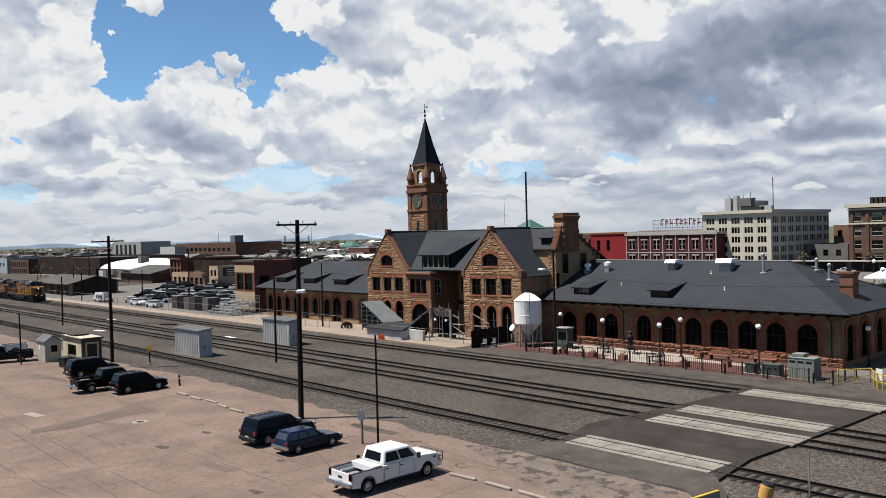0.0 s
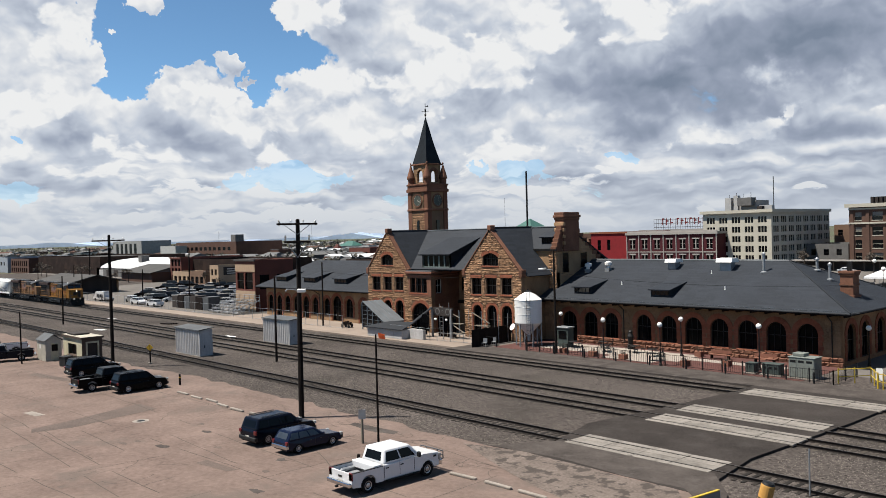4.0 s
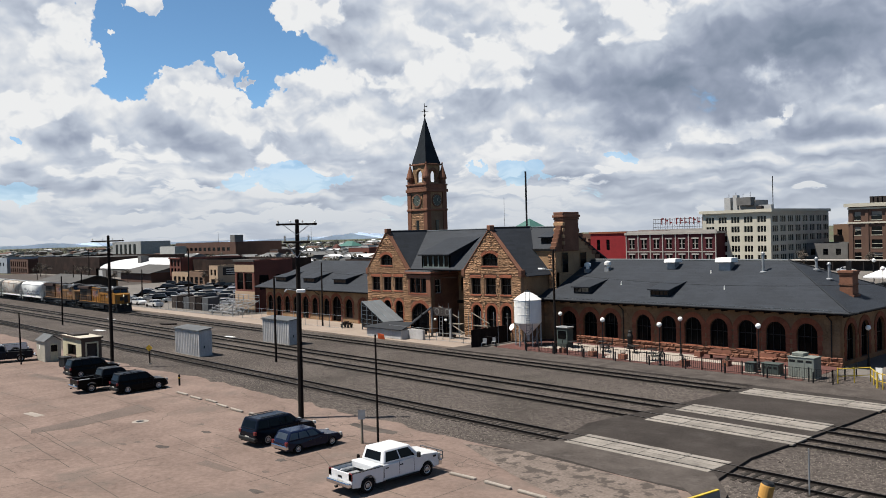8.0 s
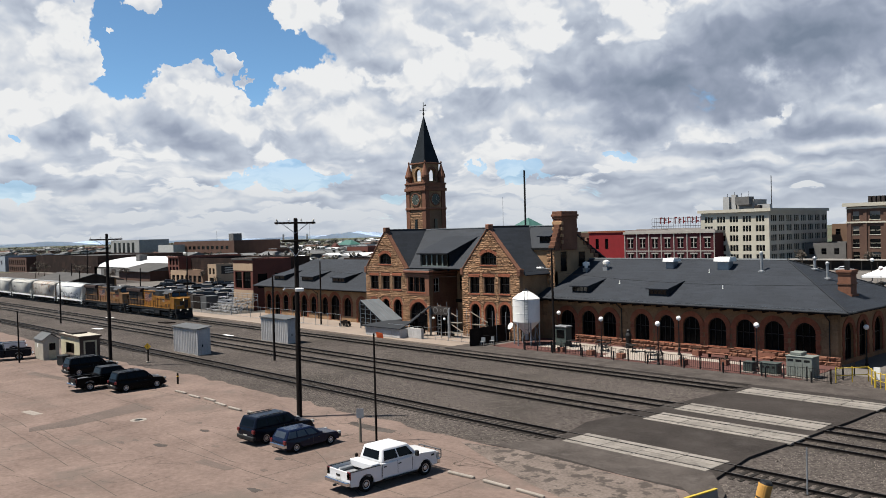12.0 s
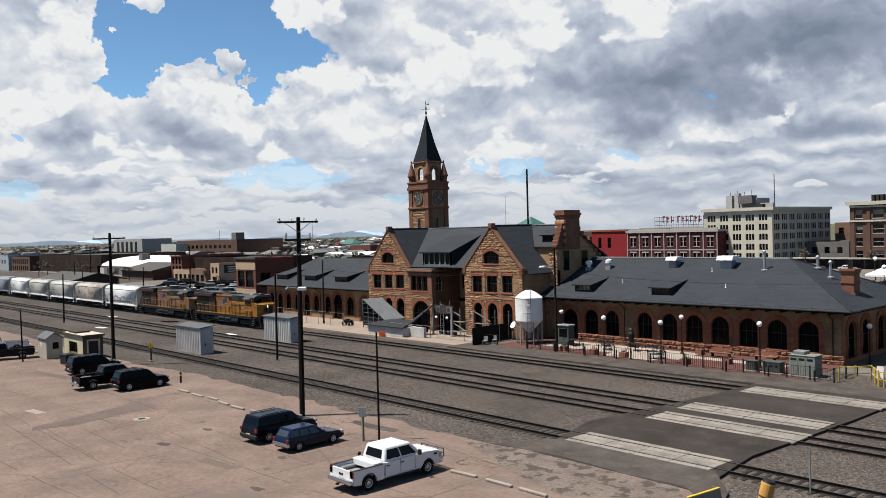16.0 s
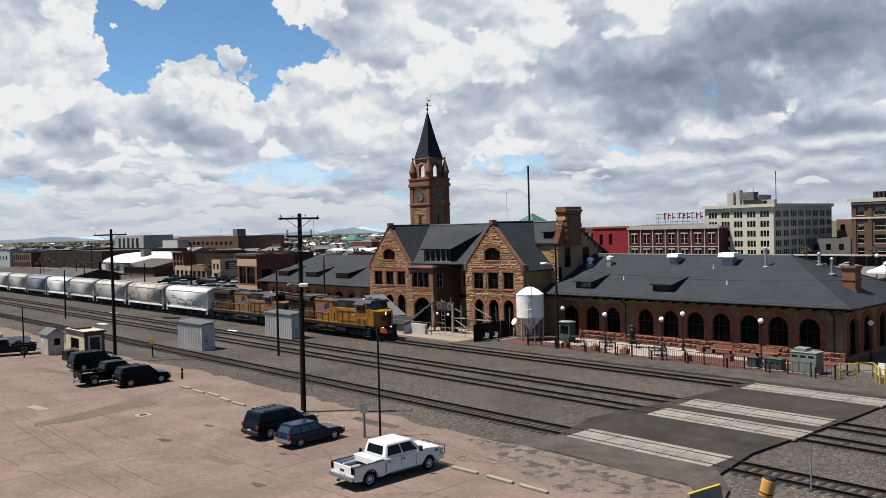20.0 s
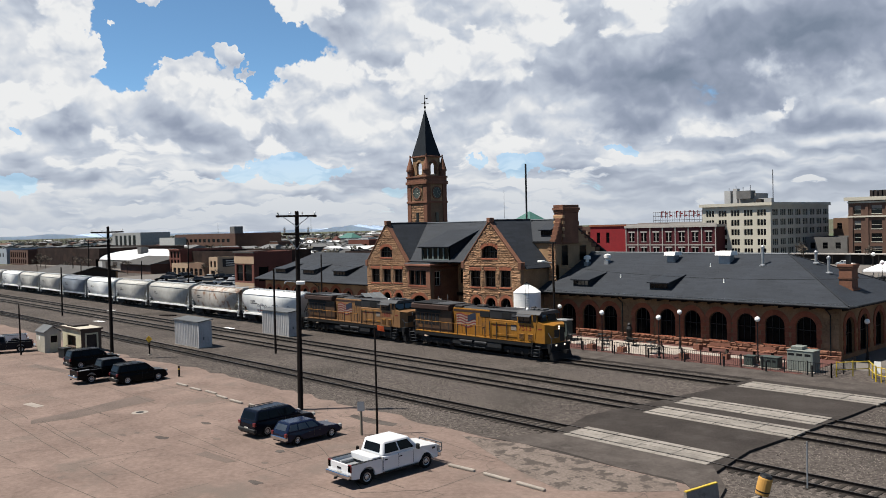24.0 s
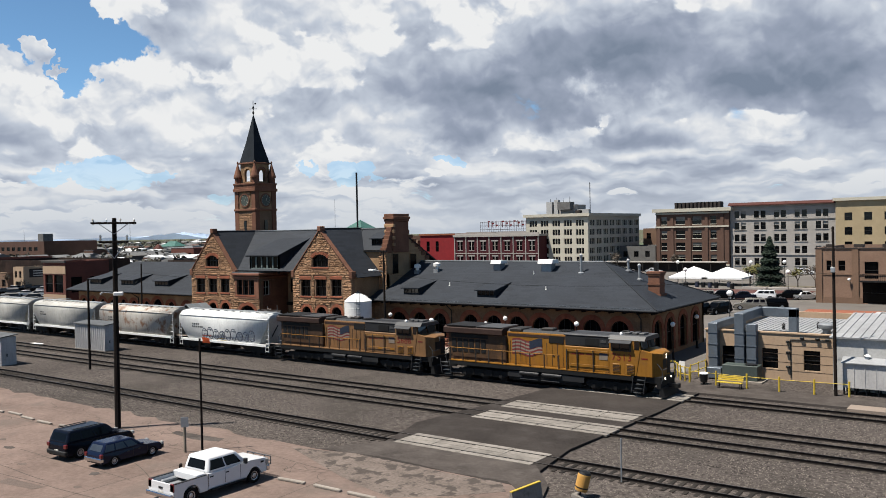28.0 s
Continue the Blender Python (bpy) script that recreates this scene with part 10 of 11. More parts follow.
def leafy(x, y, h, spread, mat, label, density=1.0, seed=1):
    """A small tree: trunk, forking limbs and many small leaf clumps with gaps."""
    rng = random.Random(seed)
    t = thing("tree", label, "tree", pose(x, y, -0.1))
    bm = bmesh.new()
    tips = []
    def limb(p, d, l, r, k):
        q = p + d * l
        tube(bm, p, q, r, r * 0.65, n=6, caps=False)
        if k == 0:
            tips.append(q)
            return
        for _ in range(3):
            e = (d + Vector((rng.uniform(-0.8, 0.8), rng.uniform(-0.8, 0.8), rng.uniform(-0.1, 0.5)))).normalized()
            limb(q, e, l * rng.uniform(0.55, 0.8), r * 0.6, k - 1)
    limb(Vector((0, 0, 0)), Vector((0, 0, 1)), h * 0.3, 0.04 * h * 0.5 + 0.04, 4 if h > 4 else 3)
    part("trunk", bm, "bark", t)
    bm = bmesh.new()
    for q in tips:
        for _ in range(max(1, int(5 * density))):
            p = q + Vector((rng.gauss(0, spread * 0.12), rng.gauss(0, spread * 0.12), rng.gauss(0, spread * 0.1)))
            s = rng.uniform(0.06, 0.16) * h * 0.25
            a, b = Vector((rng.uniform(-1, 1), rng.uniform(-1, 1), rng.uniform(-1, 1))).normalized(), Vector((rng.uniform(-1, 1), rng.uniform(-1, 1), rng.uniform(-1, 1))).normalized()
            bm.faces.new([bm.verts.new(p + v) for v in (a * s, b * s, -a * s * 0.8, -b * s)])
    tagged(part("crown", bm, mat, t), kind="stuff")


spruce(-46.1, 178, 10.5, 2.9)
for i, (x, y, h, m) in enumerate(((-51.5, 183, 5.0, "leaf_spring"), (-41.6, 182, 4.6, "leaf_spring"), (-38.0, 181, 5.2, "leaf_bare"), (-34.5, 183, 4.4, "leaf_spring"), (-53.8, 196, 5.0, "leaf_spring"), (-101, 226, 6.5, "leaf_bare"), (-84, 228, 5.5, "leaf_bare"))):
    leafy(x, y, h, h * 0.5, m, "small spring tree with thin yellow-green leaves" if m == "leaf_spring" else "small bare-branched street tree", 1.0, i + 3)


def far_car(label, paint, kind):
    """A small car for rows far off: body, glazed cabin, roof and wheels."""
    car = thing("car", label, "car", pose(0, 0, 0), "cars in the car parks")
    h = 1.72 if kind == "suv" else 1.45
    xr = -1.95 if kind == "suv" else -1.35
    part("body", side_body([(-2.25, 0.3), (2.2, 0.3), (2.3, 0.62), (2.1, 0.85), (1.1, 0.98), (-2.25, 0.98), (-2.35, 0.6)], 0.9), paint, car)
    part("cabin_glass", side_body([(xr - 0.3, 0.97), (1.1, 0.97), (0.3, h - 0.07), (xr + 0.05, h - 0.07)], 0.8, 0.1), "glass_light", car)
    part("roof", soft_box(xr + 0.05, 0.4, -0.8, 0.8, h - 0.07, h, 0.03), paint, car)
    for x in (-1.35, 1.4):
        for y in (-0.82, 0.82):
            part("wheel", tubes(((x, y - 0.1, 0.33), (x, y + 0.1, 0.33), 0.33), n=12), "tyre", car)
    return car


def car_park():
    """Cars in the two car parks, built once and copied."""
    rng = random.Random(51)
    base = [wagon_car("car", "dark parked car behind the station", pose(-46.6, 147.8, -0.06, 0, 0, 200), "car_black", 4.7, 1.85, 1.7, 2.8, "suv", group="cars in the car parks", full=False),
            wagon_car("car", "white parked car behind the station", pose(-40.4, 150.6, -0.06, 0, 0, 190), "car_white", 4.8, 1.85, 1.7, 2.8, "suv", group="cars in the car parks", full=False),
            wagon_car("car", "silver parked saloon car", pose(-33.6, 153, -0.06, 0, 0, 30), "car_silver", 4.6, 1.8, 1.45, 2.75, "sedan", group="cars in the car parks", full=False),
            wagon_car("car", "brown-grey parked car behind the station", pose(-49.6, 146.0, -0.06, 0, 0, 200), "car_tan", 4.9, 1.9, 1.75, 2.85, "suv", group="cars in the car parks", full=False),
            wagon_car("car", "dark red parked saloon car", pose(-13.8, 143, -0.06, 0, 0, 10), "car_red", 4.6, 1.8, 1.45, 2.75, "sedan", group="cars in the car parks", full=False),
            wagon_car("car", "dark blue parked saloon car", pose(-43.3, 149.0, -0.06, 0, 0, 200), "car_navy", 4.6, 1.8, 1.5, 2.75, "sedan", group="cars in the car parks", full=False)]
    for k, x, y, a in ((0, -36.2, 152.2, 195), (0, -39.6, 124.0, 250), (3, -37.2, 132.0, 200), (0, -34.6, 134.5, 200), (0, -41.8, 121.0, 250), (3, -98, 225, 0), (2, -90, 226, 0), (0, -62, 226, 180), (1, -50, 228, 0)):
        copy_thing(base[k], pose(x, y, -0.06, 0, 0, a))
    rows = ((-190, 70.8, 9), (-180, 72.8, 4), (-173, 71.2, 2), (-164, 70.8, 2), (-157, 73.5, 1))
    far = [far_car(lab, paint, kind) for lab, paint, kind in (("dark sport utility vehicle in the far car park", "car_black", "suv"), ("white saloon car in the far car park", "car_white", "sedan"), ("silver saloon car in the far car park", "car_silver", "sedan"),
                                                              ("grey-tan estate car in the far car park", "car_tan", "suv"), ("dark blue saloon car in the far car park", "car_navy", "sedan"), ("red saloon car in the far car park", "car_red", "sedan"))]
    far[5].matrix_world = pose(-246, 70.9, -0.06, 0, 0, 4)
    used = {5}
    def park(k, m):
        if k in used:
            copy_thing(far[k], m)
        else:
            used.add(k)
            far[k].matrix_world = m
    for x, y, k in rows:
        park((0, 1, 2, 3, 4)[(k * 3) % 5], pose(x, y, -0.06, 0, 0, rng.choice((0, 180)) + rng.uniform(-4, 4)))
    for x0, y0, n in ((-182, 78, 8), (-196, 82, 9), (-206, 88, 10), (-218, 97, 11), (-232, 106, 10), (-258, 70.6, 3), (-300, 72, 6), (-322, 80, 8)):
        for i in range(n):
            if rng.random() < 0.86:
                park(rng.choice((0, 1, 2, 3, 4, 2, 1, 3, 0, 2)) if i else rng.choice((0, 2)), pose(x0 + i * 4.7 + rng.uniform(-0.5, 0.5), y0 + i * 0.4, -0.06, 0, 0, rng.choice((62, 242)) + rng.uniform(-5, 5)))
    van = thing("delivery_van", "white panel van with patterned side", "van", pose(-191.5, 70.5, -0.06, 0, 0, 184), "parked vehicles")
    part("body", side_body([(-2.7, 0.35), (2.7, 0.35), (2.75, 1.0), (1.9, 1.25), (1.3, 2.15), (-2.7, 2.25)], 0.95), "car_white", van)
    part("windscreen", plate([(1.86, -0.8, 1.3), (1.86, 0.8, 1.3), (1.34, 0.75, 2.05), (1.34, -0.75, 2.05)], (0.04, 0, 0.02)), "car_glass", van)
    for x in (-1.7, 1.7):
        for s in (-1, 1):
            wheel(van, x, s * 0.85, 0.35, 0.22)
    for s in (-1, 1):
        for i in range(4):
            part("side_mark", boxes((-2.2 + i * 0.8, -1.6 + i * 0.8, s * 0.955 - 0.006, s * 0.955 + 0.006, 0.8 + 0.15 * (i % 2), 1.6)), "ink", van)


car_park()
for i, (x, y, h) in enumerate(((-336, 100, 6), (-318, 112, 5), (-302, 104, 6.5), (-292, 96, 5), (-270, 108, 5.5), (-262, 100, 4.5), (-352, 108, 6), (-372, 112, 6.5), (-222, 111, 4.5), (-204, 106, 4))):
    leafy(x, y, h, h * 0.42, "leaf_bare", "bare brown street tree behind the rail yard", 0.6, 40 + i)


def town_left():
    wins = lambda z0, z1, n, w, gap, start: [(z0, z1, cols(n, w, gap, start))]
    rows = [
        ("office_building", "pale grey office slab with tall dark windows", -632, -580, 242, 264, 13.9, "concrete_grey", [(2.5, 12.0, cols(5, 4.6, 3.6, 6))], ()),
        ("warehouse", "low white block on a far street", -544, -521, 240, 256, 9.9, "white_wall", [], ()),
        ("brick_building", "long brown brick building with small windows", -537, -455, 248, 280, 11.8, "brown_brick", [(6.5, 8.6, cols(12, 3.6, 2.6, 3)), (2.0, 4.2, cols(12, 3.6, 2.6, 3))], ()),
        ("brick_tower", "slim tower above a brick building", -487.4, -481.5, 262, 268, 16.2, "grey_wall", [], ()),
        ("warehouse", "dark brick warehouse with blind walls", -415, -338, 124, 160, 7.6, "soot_brick", [], ()),
        ("brick_building", "brown brick building with rows of windows", -444, -416, 120, 150, 6.6, "brown_brick", [(3.2, 5.6, cols(8, 1.8, 1.4, 1.2)), (0.3, 2.3, cols(8, 1.8, 1.4, 1.2))], ()),
        ("house", "pale blue rendered building far down the line", -470, -446, 119, 150, 7.2, "blue_wall", [(3.2, 5.0, cols(4, 2, 3, 2))], ()),
        ("shop_building", "red painted three-storey shop with tall windows", -260.4, -252.3, 118, 140, 7.7, "red_brick", [(5.0, 7.0, cols(3, 1.4, 1.0, 1.0)), (2.7, 4.4, cols(3, 1.4, 1.0, 1.0)), (0.3, 2.0, cols(2, 2.6, 1.0, 0.9))], ()),
        ("shop_building", "dark grey terrace behind the shops", -252.2, -214.2, 122, 142, 7.1, "soot_brick", [], ()),
        ("shop_building", "pale shop with dark display windows", -250.0, -236.5, 114, 121.8, 3.6, "stucco", [(0.4, 2.2, cols(4, 2.0, 1.0, 1.0))], ()),
        ("shop_building", "low brick shop with awnings", -236.3, -226.0, 113, 121.8, 3.9, "tan_brick", [(0.4, 2.3, cols(3, 2.0, 1.0, 0.8))], ()),
        ("shop_building", "pale stone two-storey shop with a painted side wall", -213.4, -208.4, 108, 121, 6.1, "stucco", [(3.4, 5.0, cols(2, 1.1, 1.0, 0.8)), (0.3, 2.4, cols(1, 2.6, 1, 1.0))], ()),
        ("brick_building", "two-storey brick building with wide paired windows", -140.0, -133.0, 76.0, 84, 9.2, "red_brick", [(3.9, 6.9, [(0.6, 3.0), (3.4, 6.2)])], [(3.9, 6.5, cols(2, 2.0, 1.5, 1.0))]),
        ("warehouse", "long dark roofed building behind the west wing", -132.9, -104, 96, 110, 8.6, "soot_brick", [], ()),
    ]
    for name, label, x0, x1, y0, y1, top, mat, w, e in rows:
        b = block(name, label, x0, x1, y0, y1, top, mat, w, e, sashes=y0 < 118)
        if "paired windows" in label:
            part("stone_band", boxes((-0.05, 7.05, -0.06, 0, 7.1, 8.4)), "stucco", b)
            part("stone_base", boxes((-0.05, 7.05, -0.06, 0, -0.3, 3.6)), "stucco", b)
            part("cornice", boxes((-0.2, 7.2, -0.25, 0, 9.0, 9.3)), "roof_flat", b)
        if "painted side" in label:
            part("sign_panel", boxes((5.0, 5.05, 1.5, 10.5, 3.4, 5.6)), "dark_wall", b)
            for k in range(3):
                part("lettering_bar", boxes((5.05, 5.08, 2.5, 9.5 - k, 4.9 - k * 0.6, 5.15 - k * 0.6)), "frame_pale", b)
        if "red painted three" in label:
            part("cornice", boxes((-0.2, 8.3, -0.4, 0, 7.4, 7.8)), "red_brick", b)
    for label, x0, x1, y0, y1, top, mat, roof in (("low store with a white flat roof", -470, -438, 262, 280, 2.6, "white_wall", "roof_white"), ("long white flat-roofed store", -458, -434, 285, 300, 4.2, "white_wall", "roof_white"),
                                                  ("wide grey-roofed hall among the houses", -414, -380, 270, 296, 5.2, "grey_wall", "roof_pale"), ("red-brick building with a pale parapet", -343, -326, 250, 262, 7.4, "red_brick", "roof_white"),
                                                  ("narrow brick house with a tall flue", -402, -394, 240, 248, 6.8, "brown_brick", "roof_flat"), ("small white block on a flat roof", -398.5, -392, 300, 306, 7.6, "white_wall", "roof_white"),
                                                  ("pale block beside the long brick building", -574, -548, 262, 276, 9.0, "concrete_grey", "roof_flat")):
        b = block("town_building", label, x0, x1, y0, y1, top, mat, [(top * 0.45, top * 0.7, cols(int((x1 - x0) / 4.2), 1.8, 2.2, 1.3))], (), roof=roof, sashes=False)
        part("parapet_cap", boxes((-0.1, x1 - x0 + 0.1, -0.1, 0.45, top, top + 0.15)), "roof_pale", b)
    for label, x, y, w, z, h, mat in (("house with a green hipped roof", -526, 380, 17, 6.2, 3.8, "copper"), ("small red-roofed turret house", -468.4, 330, 5, 5.6, 3.0, "roof_red")):
        hs = thing("house", label, "house", pose(x, y, -0.4))
        part("wall", boxes((-w / 2, w / 2, 0, w * 0.6, 0, z + 0.4)), "white_wall" if w > 10 else "brown_brick", hs)
        bm = bmesh.new()
        v = [bm.verts.new(q) for q in ((-w / 2 - 0.6, -0.6, z), (w / 2 + 0.6, -0.6, z), (w / 2 + 0.6, w * 0.6 + 0.6, z), (-w / 2 - 0.6, w * 0.6 + 0.6, z), (-w * 0.22, w * 0.3, z + h), (w * 0.22, w * 0.3, z + h))]
        for f in ((0, 1, 5, 4), (1, 2, 5), (2, 3, 4, 5), (3, 0, 4), (3, 2, 1, 0)):
            bm.faces.new([v[i] for i in f])
        part("roof", bm, mat, hs)
    # arched white-roofed hall
    q = thing("arched_hall", "hall with a white curved roof and dark end wall", "building", pose(-342, 124, -0.1))
    bm = bmesh.new()
    n = 14
    prof = [(18 - 18 * math.cos(math.pi * i / n), 3.2 + 3.6 * math.sin(math.pi * i / n)) for i in range(n + 1)]
    prism(bm, [(0, y, z) for y, z in prof] + [(0, y, z - 0.3) for y, z in prof[::-1]], (63, 0, 0))
    part("roof", bm, "roof_white", q)
    part("end_wall", plate([(62.6, 0, 0)] + [(62.6, y, z - 0.2) for y, z in prof] + [(62.6, 36, 0)], (-0.3, 0, 0)), "dark_wall", q)
    part("wall", boxes((0, 62.3, 0, 0.4, 0, 3.3)), "grey_wall", q)
    for i in range(8):
        part("door", boxes((3 + i * 7.5, 7 + i * 7.5, -0.05, 0, 0, 2.6)), "dark_wall" if i % 3 else "white_wall", q)
    part("roof_unit", boxes((32, 35, 4, 7, 5, 8)), "grey_wall", q)
    g = thing("storage_hall", "grey gabled metal hall beside the shops", "building", pose(-286, 112, -0.1))
    part("wall", boxes((0, 25, 0, 20, 0, 3.2)), "brown_brick", g)
    part("roof", slab([(-0.5, -0.8, 3.1), (25.5, -0.8, 3.1), (25.5, 10, 5.4), (-0.5, 10, 5.4)], 0.2), "roof_flat", g)
    part("roof", slab([(-0.5, 20.8, 3.1), (25.5, 20.8, 3.1), (25.5, 10, 5.4), (-0.5, 10, 5.4)], 0.2), "roof_flat", g)
    part("gable", plate([(25, 0, 3.2), (25, 10, 5.3), (25, 20, 3.2)], (-0.2, 0, 0)), "grey_wall", g)
    f = thing("freight_shed", "long grey freight shed with a dark open end", "shed", pose(-249, 74.5, -0.1))
    part("wall", boxes((0, 26, 0, 0.4, 0, 3.3)), "stone_plain", f)
    part("wall", boxes((0, 0.4, 0.4, 12, 0, 3.3)), "stone_plain", f)
    part("back_wall", boxes((0.4, 26, 11.6, 12, 0, 3.3)), "stone_plain", f)
    # the open end is a dark plate, the shade inside put into its colour
    part("end_wall", plate([(25.6, 0.4, 0), (25.6, 0.4, 3.3), (25.6, 6, 4.6), (25.6, 12, 3.3), (25.6, 12, 0)], (-0.3, 0, 0)), "dark_wall", f)
    part("roof", slab([(-1, -1.6, 3.0), (27.5, -1.6, 3.0), (27.5, 6, 4.9), (-1, 6, 4.9)], 0.2), "roof_flat", f)
    part("roof", slab([(-1, 13.6, 3.0), (27.5, 13.6, 3.0), (27.5, 6, 4.9), (-1, 6, 4.9)], 0.2), "roof_flat", f)
    for i in range(4):
        part("door", boxes((3 + i * 6, 5.4 + i * 6, -0.06, 0, 0, 2.4)), "dark_wall", f)
    # steel bleachers beside the fence
    bl = thing("bleachers", "grey steel bleacher seats beside the platform", "bleachers", pose(-141.5, 71.0, -0.05))
    for i in range(6):
        part("seat_plank", boxes((0, 11, i * 0.75, i * 0.75 + 0.3, 0.35 + i * 0.38, 0.40 + i * 0.38)), "galvanised", bl)
        part("foot_plank", boxes((0, 11, i * 0.75 + 0.35, i * 0.75 + 0.62, 0.1 + i * 0.38, 0.14 + i * 0.38)), "galvanised", bl)
    for i in range(7):
        x = i * 11 / 6
        part("support", tubes(((x, 0, 0), (x, 4.4, 2.3), 0.05), ((x, 4.4, 0), (x, 4.4, 3.1), 0.05), ((x, 2.2, 0), (x, 2.2, 1.2), 0.05), n=6), "galvanised", bl)
    part("back_rail", tubes(((0, 4.4, 3.1), (11, 4.4, 3.1), 0.04), ((0, 4.4, 2.7), (11, 4.4, 2.7), 0.03), n=6), "galvanised", bl)
    # plain boxes added in place of a dark wall with frames
    st = thing("stage_trailers", "row of dark boxes in place of a framed dark wall", "crates", pose(-158.5, 72.0, -0.05))
    for i in range(6):
        part("crate", boxes((i * 2.6, i * 2.6 + 2.3, 0, 2.4, 0, 2.3 + 0.2 * (i % 2))), ("dark_wall", "timber_dark", "shed_roof")[i % 3], st)


town_left()


def far_town():
    """Roofs, sheds and bare trees scattered over the far plain."""
    rng = random.Random(99)
    kinds = {"roof_white": bmesh.new(), "brown_brick": bmesh.new(), "plain_wall": bmesh.new(), "plain_roof": bmesh.new()}
    keys = ["plain_wall", "plain_wall", "brown_brick", "plain_wall", "plain_wall", "plain_roof", "brown_brick"]
    for i in range(520):
        az = rng.uniform(46, 82)
        d = 320 + 1500 * rng.random() ** 1.5
        h = heading(az, 0)
        x, y = h[0] * d, h[1] * d
        if y < 175 or (y < 285 and x > -470 and x < -440):
            continue
        w, dp, z = rng.uniform(6, 20), rng.uniform(6, 12), rng.uniform(2.2, 5.0)
        m = pose(x, y, -0.4, 0, 0, rng.choice((0, 90)))
        box(kinds[rng.choice(keys)], -w / 2, w / 2, -dp / 2, dp / 2, 0, z, m)
        roof = kinds[rng.choice(("plain_roof", "plain_roof", "brown_brick", "plain_roof", "plain_roof", "roof_white", "plain_roof", "plain_roof"))]
        prism(roof, [m @ Vector(p) for p in ((-w / 2, -dp / 2 - 0.4, z), (-w / 2, 0, z + dp * 0.16), (-w / 2, dp / 2 + 0.4, z))], m.to_3x3() @ Vector((w, 0, 0)))
    for k, bm in kinds.items():
        tagged(part("far_houses", bm, k), "small far houses and sheds spread over the plain", "houses", "", "stuff")
    bm = bmesh.new()
    for i in range(2600):
        az = rng.uniform(40, 84)
        d = 300 + 2400 * rng.random() ** 1.3
        h = heading(az, 0)
        x, y = h[0] * d, h[1] * d
        if y < 170:
            continue
        s = rng.uniform(2.0, 4.5)
        for k in range(14):
            p = Vector((x + rng.gauss(0, s * 0.45), y + rng.gauss(0, s * 0.45), s * rng.uniform(0.15, 1.3)))
            r = s * rng.uniform(0.16, 0.34)
            a, b, c = (Vector((rng.uniform(-1, 1), rng.uniform(-1, 1), rng.uniform(-1, 1))).normalized() * r for _ in range(3))
            v = [bm.verts.new(p + q) for q in (a, b, c, -a - b * 0.5)]
            for f in ((0, 1, 2), (0, 2, 3), (0, 3, 1), (1, 3, 2)):
                bm.faces.new([v[j] for j in f])
    tagged(part("far_trees", bm, "leaf_far"), "dull green and bare trees scattered over the plain", "trees", "", "stuff")


far_town()


def radio_masts():
    for az, dist, top in ((56.4, 1500, 36), (43.2, 600, 38), (62.5, 1700, 30)):
        h = heading(az, 0)
        m = thing("radio_mast", "thin lattice radio mast far beyond the town", "mast", pose(h[0] * dist, h[1] * dist, -0.42))
        part("mast", tubes(((0, 0, 0), (0, 0, top), 0.35 * dist / 1500, 0.2 * dist / 1500), n=6), "roof_flat", m)


radio_masts()


def hills():
    rng = random.Random(2)
    for az, dist, width, top in ((72.5, 4300, 230, 42), (70.5, 4350, 260, 36), (54.0, 4350, 200, 50), (52.8, 4380, 220, 54), (56, 4450, 500, 30), (74, 4450, 700, 28), (63, 4480, 1200, 20)):
        h = heading(az, 0)
        side = Vector((h[1], -h[0], 0))
        c = Vector((h[0], h[1], 0)) * dist
        n = 40
        bm = bmesh.new()
        rows = []
        for i in range(n + 1):
            t = -1 + 2 * i / n
            z = 0.55 * top * (math.cos(t * math.pi / 2) ** 1.6) * (1 + 0.25 * noise.noise((t * 4, az, 0)) + 0.1 * noise.noise((t * 13, az, 3)))
            p = c + side * t * width
            rows.append([bm.verts.new((p.x, p.y, -1)), bm.verts.new((p.x, p.y, max(z, 0))), bm.verts.new((p.x * 1.02, p.y * 1.02, -1))])
        for a, b in zip(rows, rows[1:]):
            for j in range(2):
                bm.faces.new((a[j], b[j], b[j + 1], a[j + 1]))
        structure("backdrop_hill", bm, "hill_haze", "blue hills on the horizon, haze painted in with a faint glow", "hills")


hills()


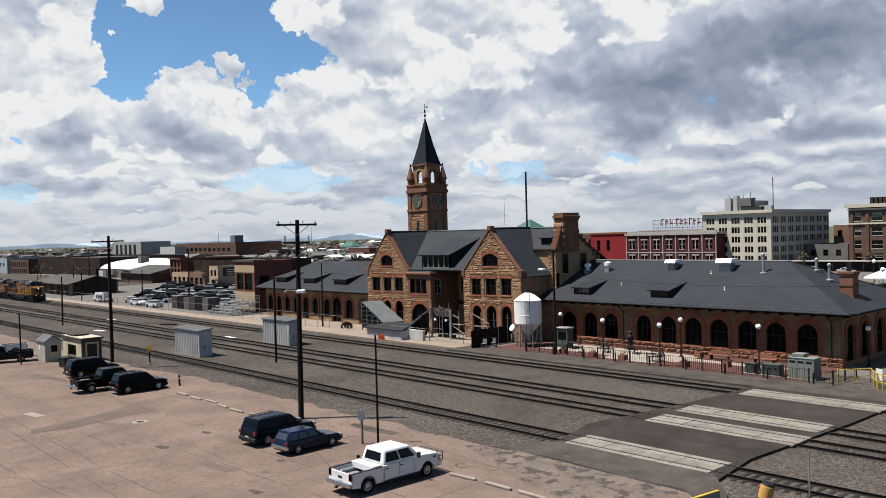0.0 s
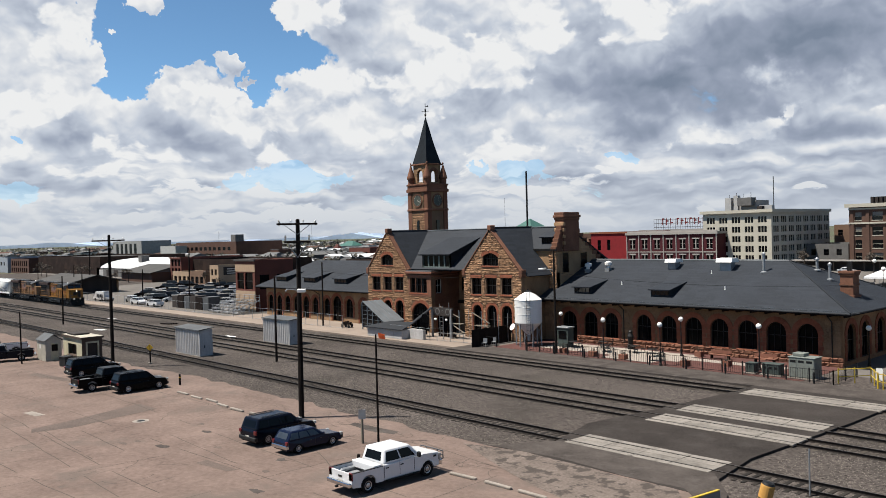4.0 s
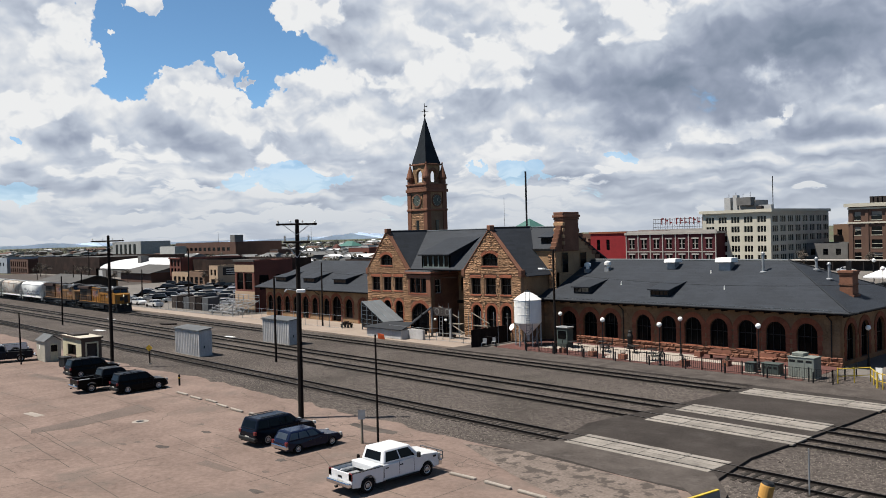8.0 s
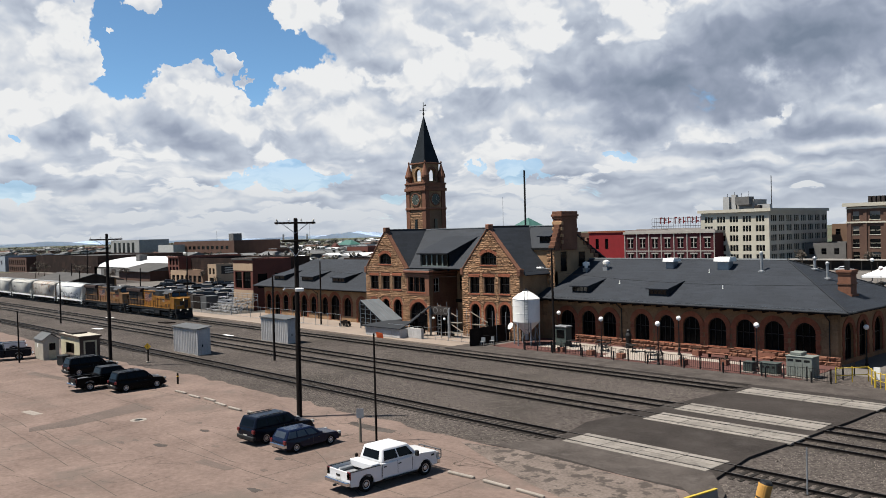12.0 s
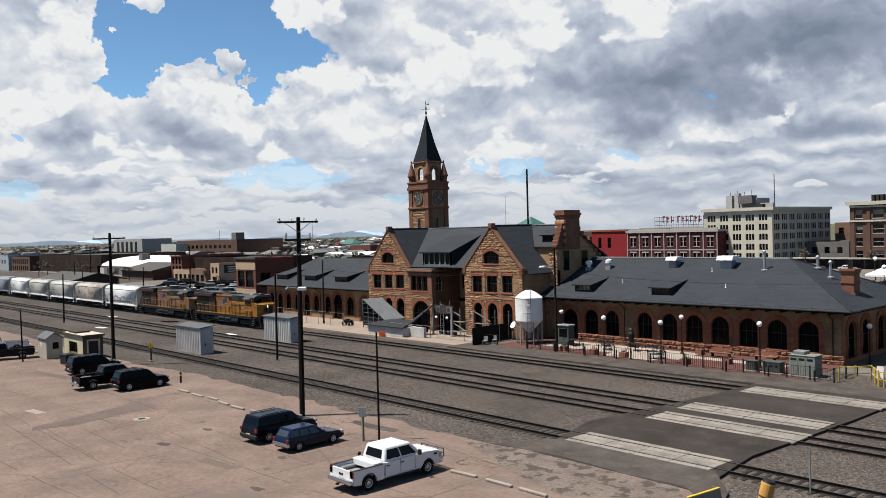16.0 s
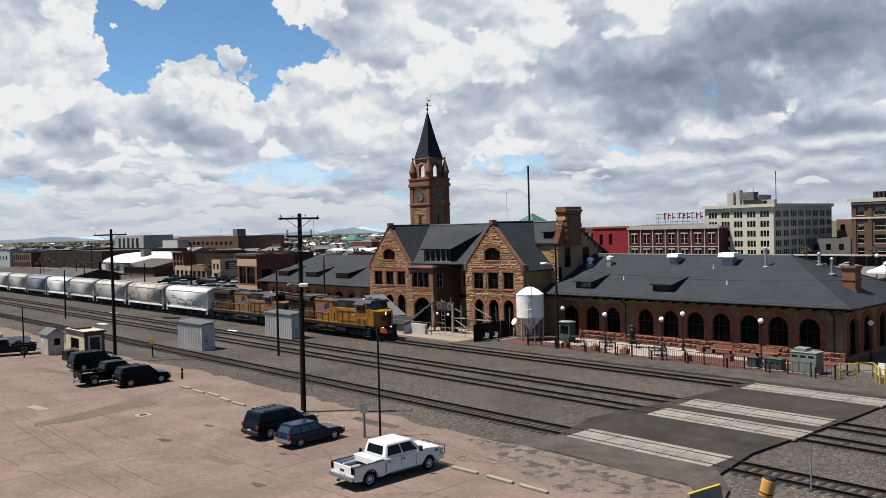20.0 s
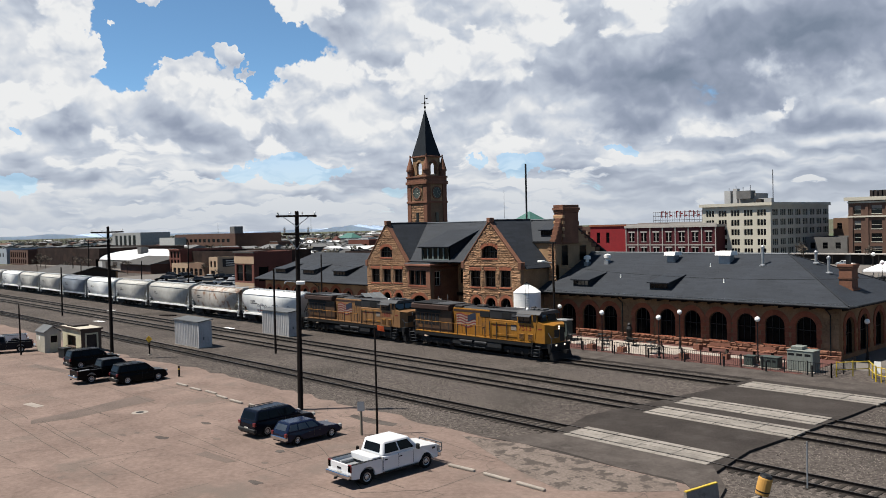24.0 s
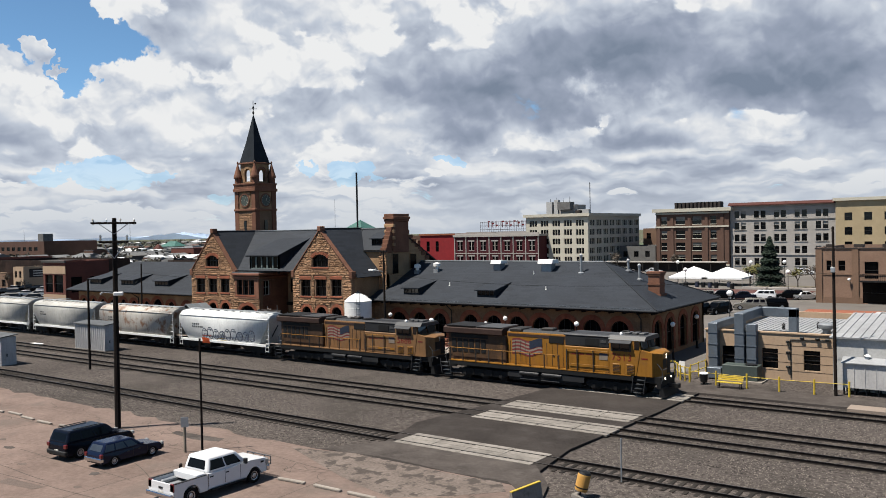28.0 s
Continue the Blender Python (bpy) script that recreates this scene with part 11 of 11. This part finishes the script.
# ---- rock-faced blocks of the gable walls ----
def stone_facing():
    for wall, outline, keep_out, y in STONE_JOBS:
        rng = random.Random(int(abs(outline[0][0]) * 10))
        xs = [p[0] for p in outline]
        top = max(p[1] for p in outline)
        ex0, ex1 = min(xs), max(xs)
        xc = next(p[0] for p in outline if p[1] == top)
        gable = [p for p in outline if p[1] == outline[-1][1]]
        gx0, gx1, ez = outline[-1][0], max(p[0] for p in gable), outline[-1][1]
        def span(z):
            if z <= ez:
                right = ex1 if (ex1 == gx1 or z < 7.3) else gx1
                return ex0, right
            f = (z - ez) / (top - ez)
            return gx0 + (xc - gx0) * f, gx1 + (xc - gx1) * f
        count, rest = 0, []
        z = 0.0
        while z < top - 0.5:
            h = rng.uniform(0.2, 0.34)
            a, b = span(z + h)
            u = a + 0.02
            while u < b - 0.1:
                w = rng.uniform(0.4, 1.15)
                e = min(u + w, b - 0.02)
                # trim the block against openings
                blocked = [r for r in keep_out if r[0] < e and r[1] > u and r[2] < z + h - 0.04 and r[3] > z + 0.04]
                lo, hi = u, e
                for r in blocked:
                    if r[0] <= lo and r[1] >= hi:
                        lo = hi
                    elif r[0] <= lo:
                        lo = max(lo, r[1])
                    elif r[1] >= hi:
                        hi = min(hi, r[0])
                    else:
                        hi = r[0]
                if hi - lo > 0.14:
                    rest.append((lo, hi, z, h))
                u = e
            z += h
        rng.shuffle(rest)
        rest.sort(key=lambda r: r[2] < 3.0)
        joined = bmesh.new()
        for k, (lo, hi, z, h) in enumerate(rest):
            m = Matrix.LocRotScale(((lo + hi) / 2, y + 0.005, z + h / 2), None, (hi - lo, rng.uniform(0.8, 1.9), h))
            if k < 300:
                part("stone", STONES[rng.randrange(6)], None, wall, "", m)
            else:
                at = len(joined.verts)
                joined.from_mesh(STONES[rng.randrange(6)])
                joined.verts.ensure_lookup_table()
                for v in joined.verts[at:]:
                    v.co = m @ v.co
        if len(joined.verts):
            tagged(part("lower_stonework", joined, "stone", wall, "rock-faced blocks of the lower wall"), kind="stuff")


stone_facing()


def motions():
    """The train rolls along the far track, gathering speed a little."""
    nose = [(0, -205.9), (3, -187.2), (8, -155.6), (11, -136.2), (14, -116.8), (17, -97.25), (20, -77.1), (22.5, -60.3), (25, -43.4), (28, -22.75)]
    for ob, back in TRAIN:
        walk(ob, [(t, pose(x + back, TRACKS["far"], 0)) for t, x in nose])


motions()
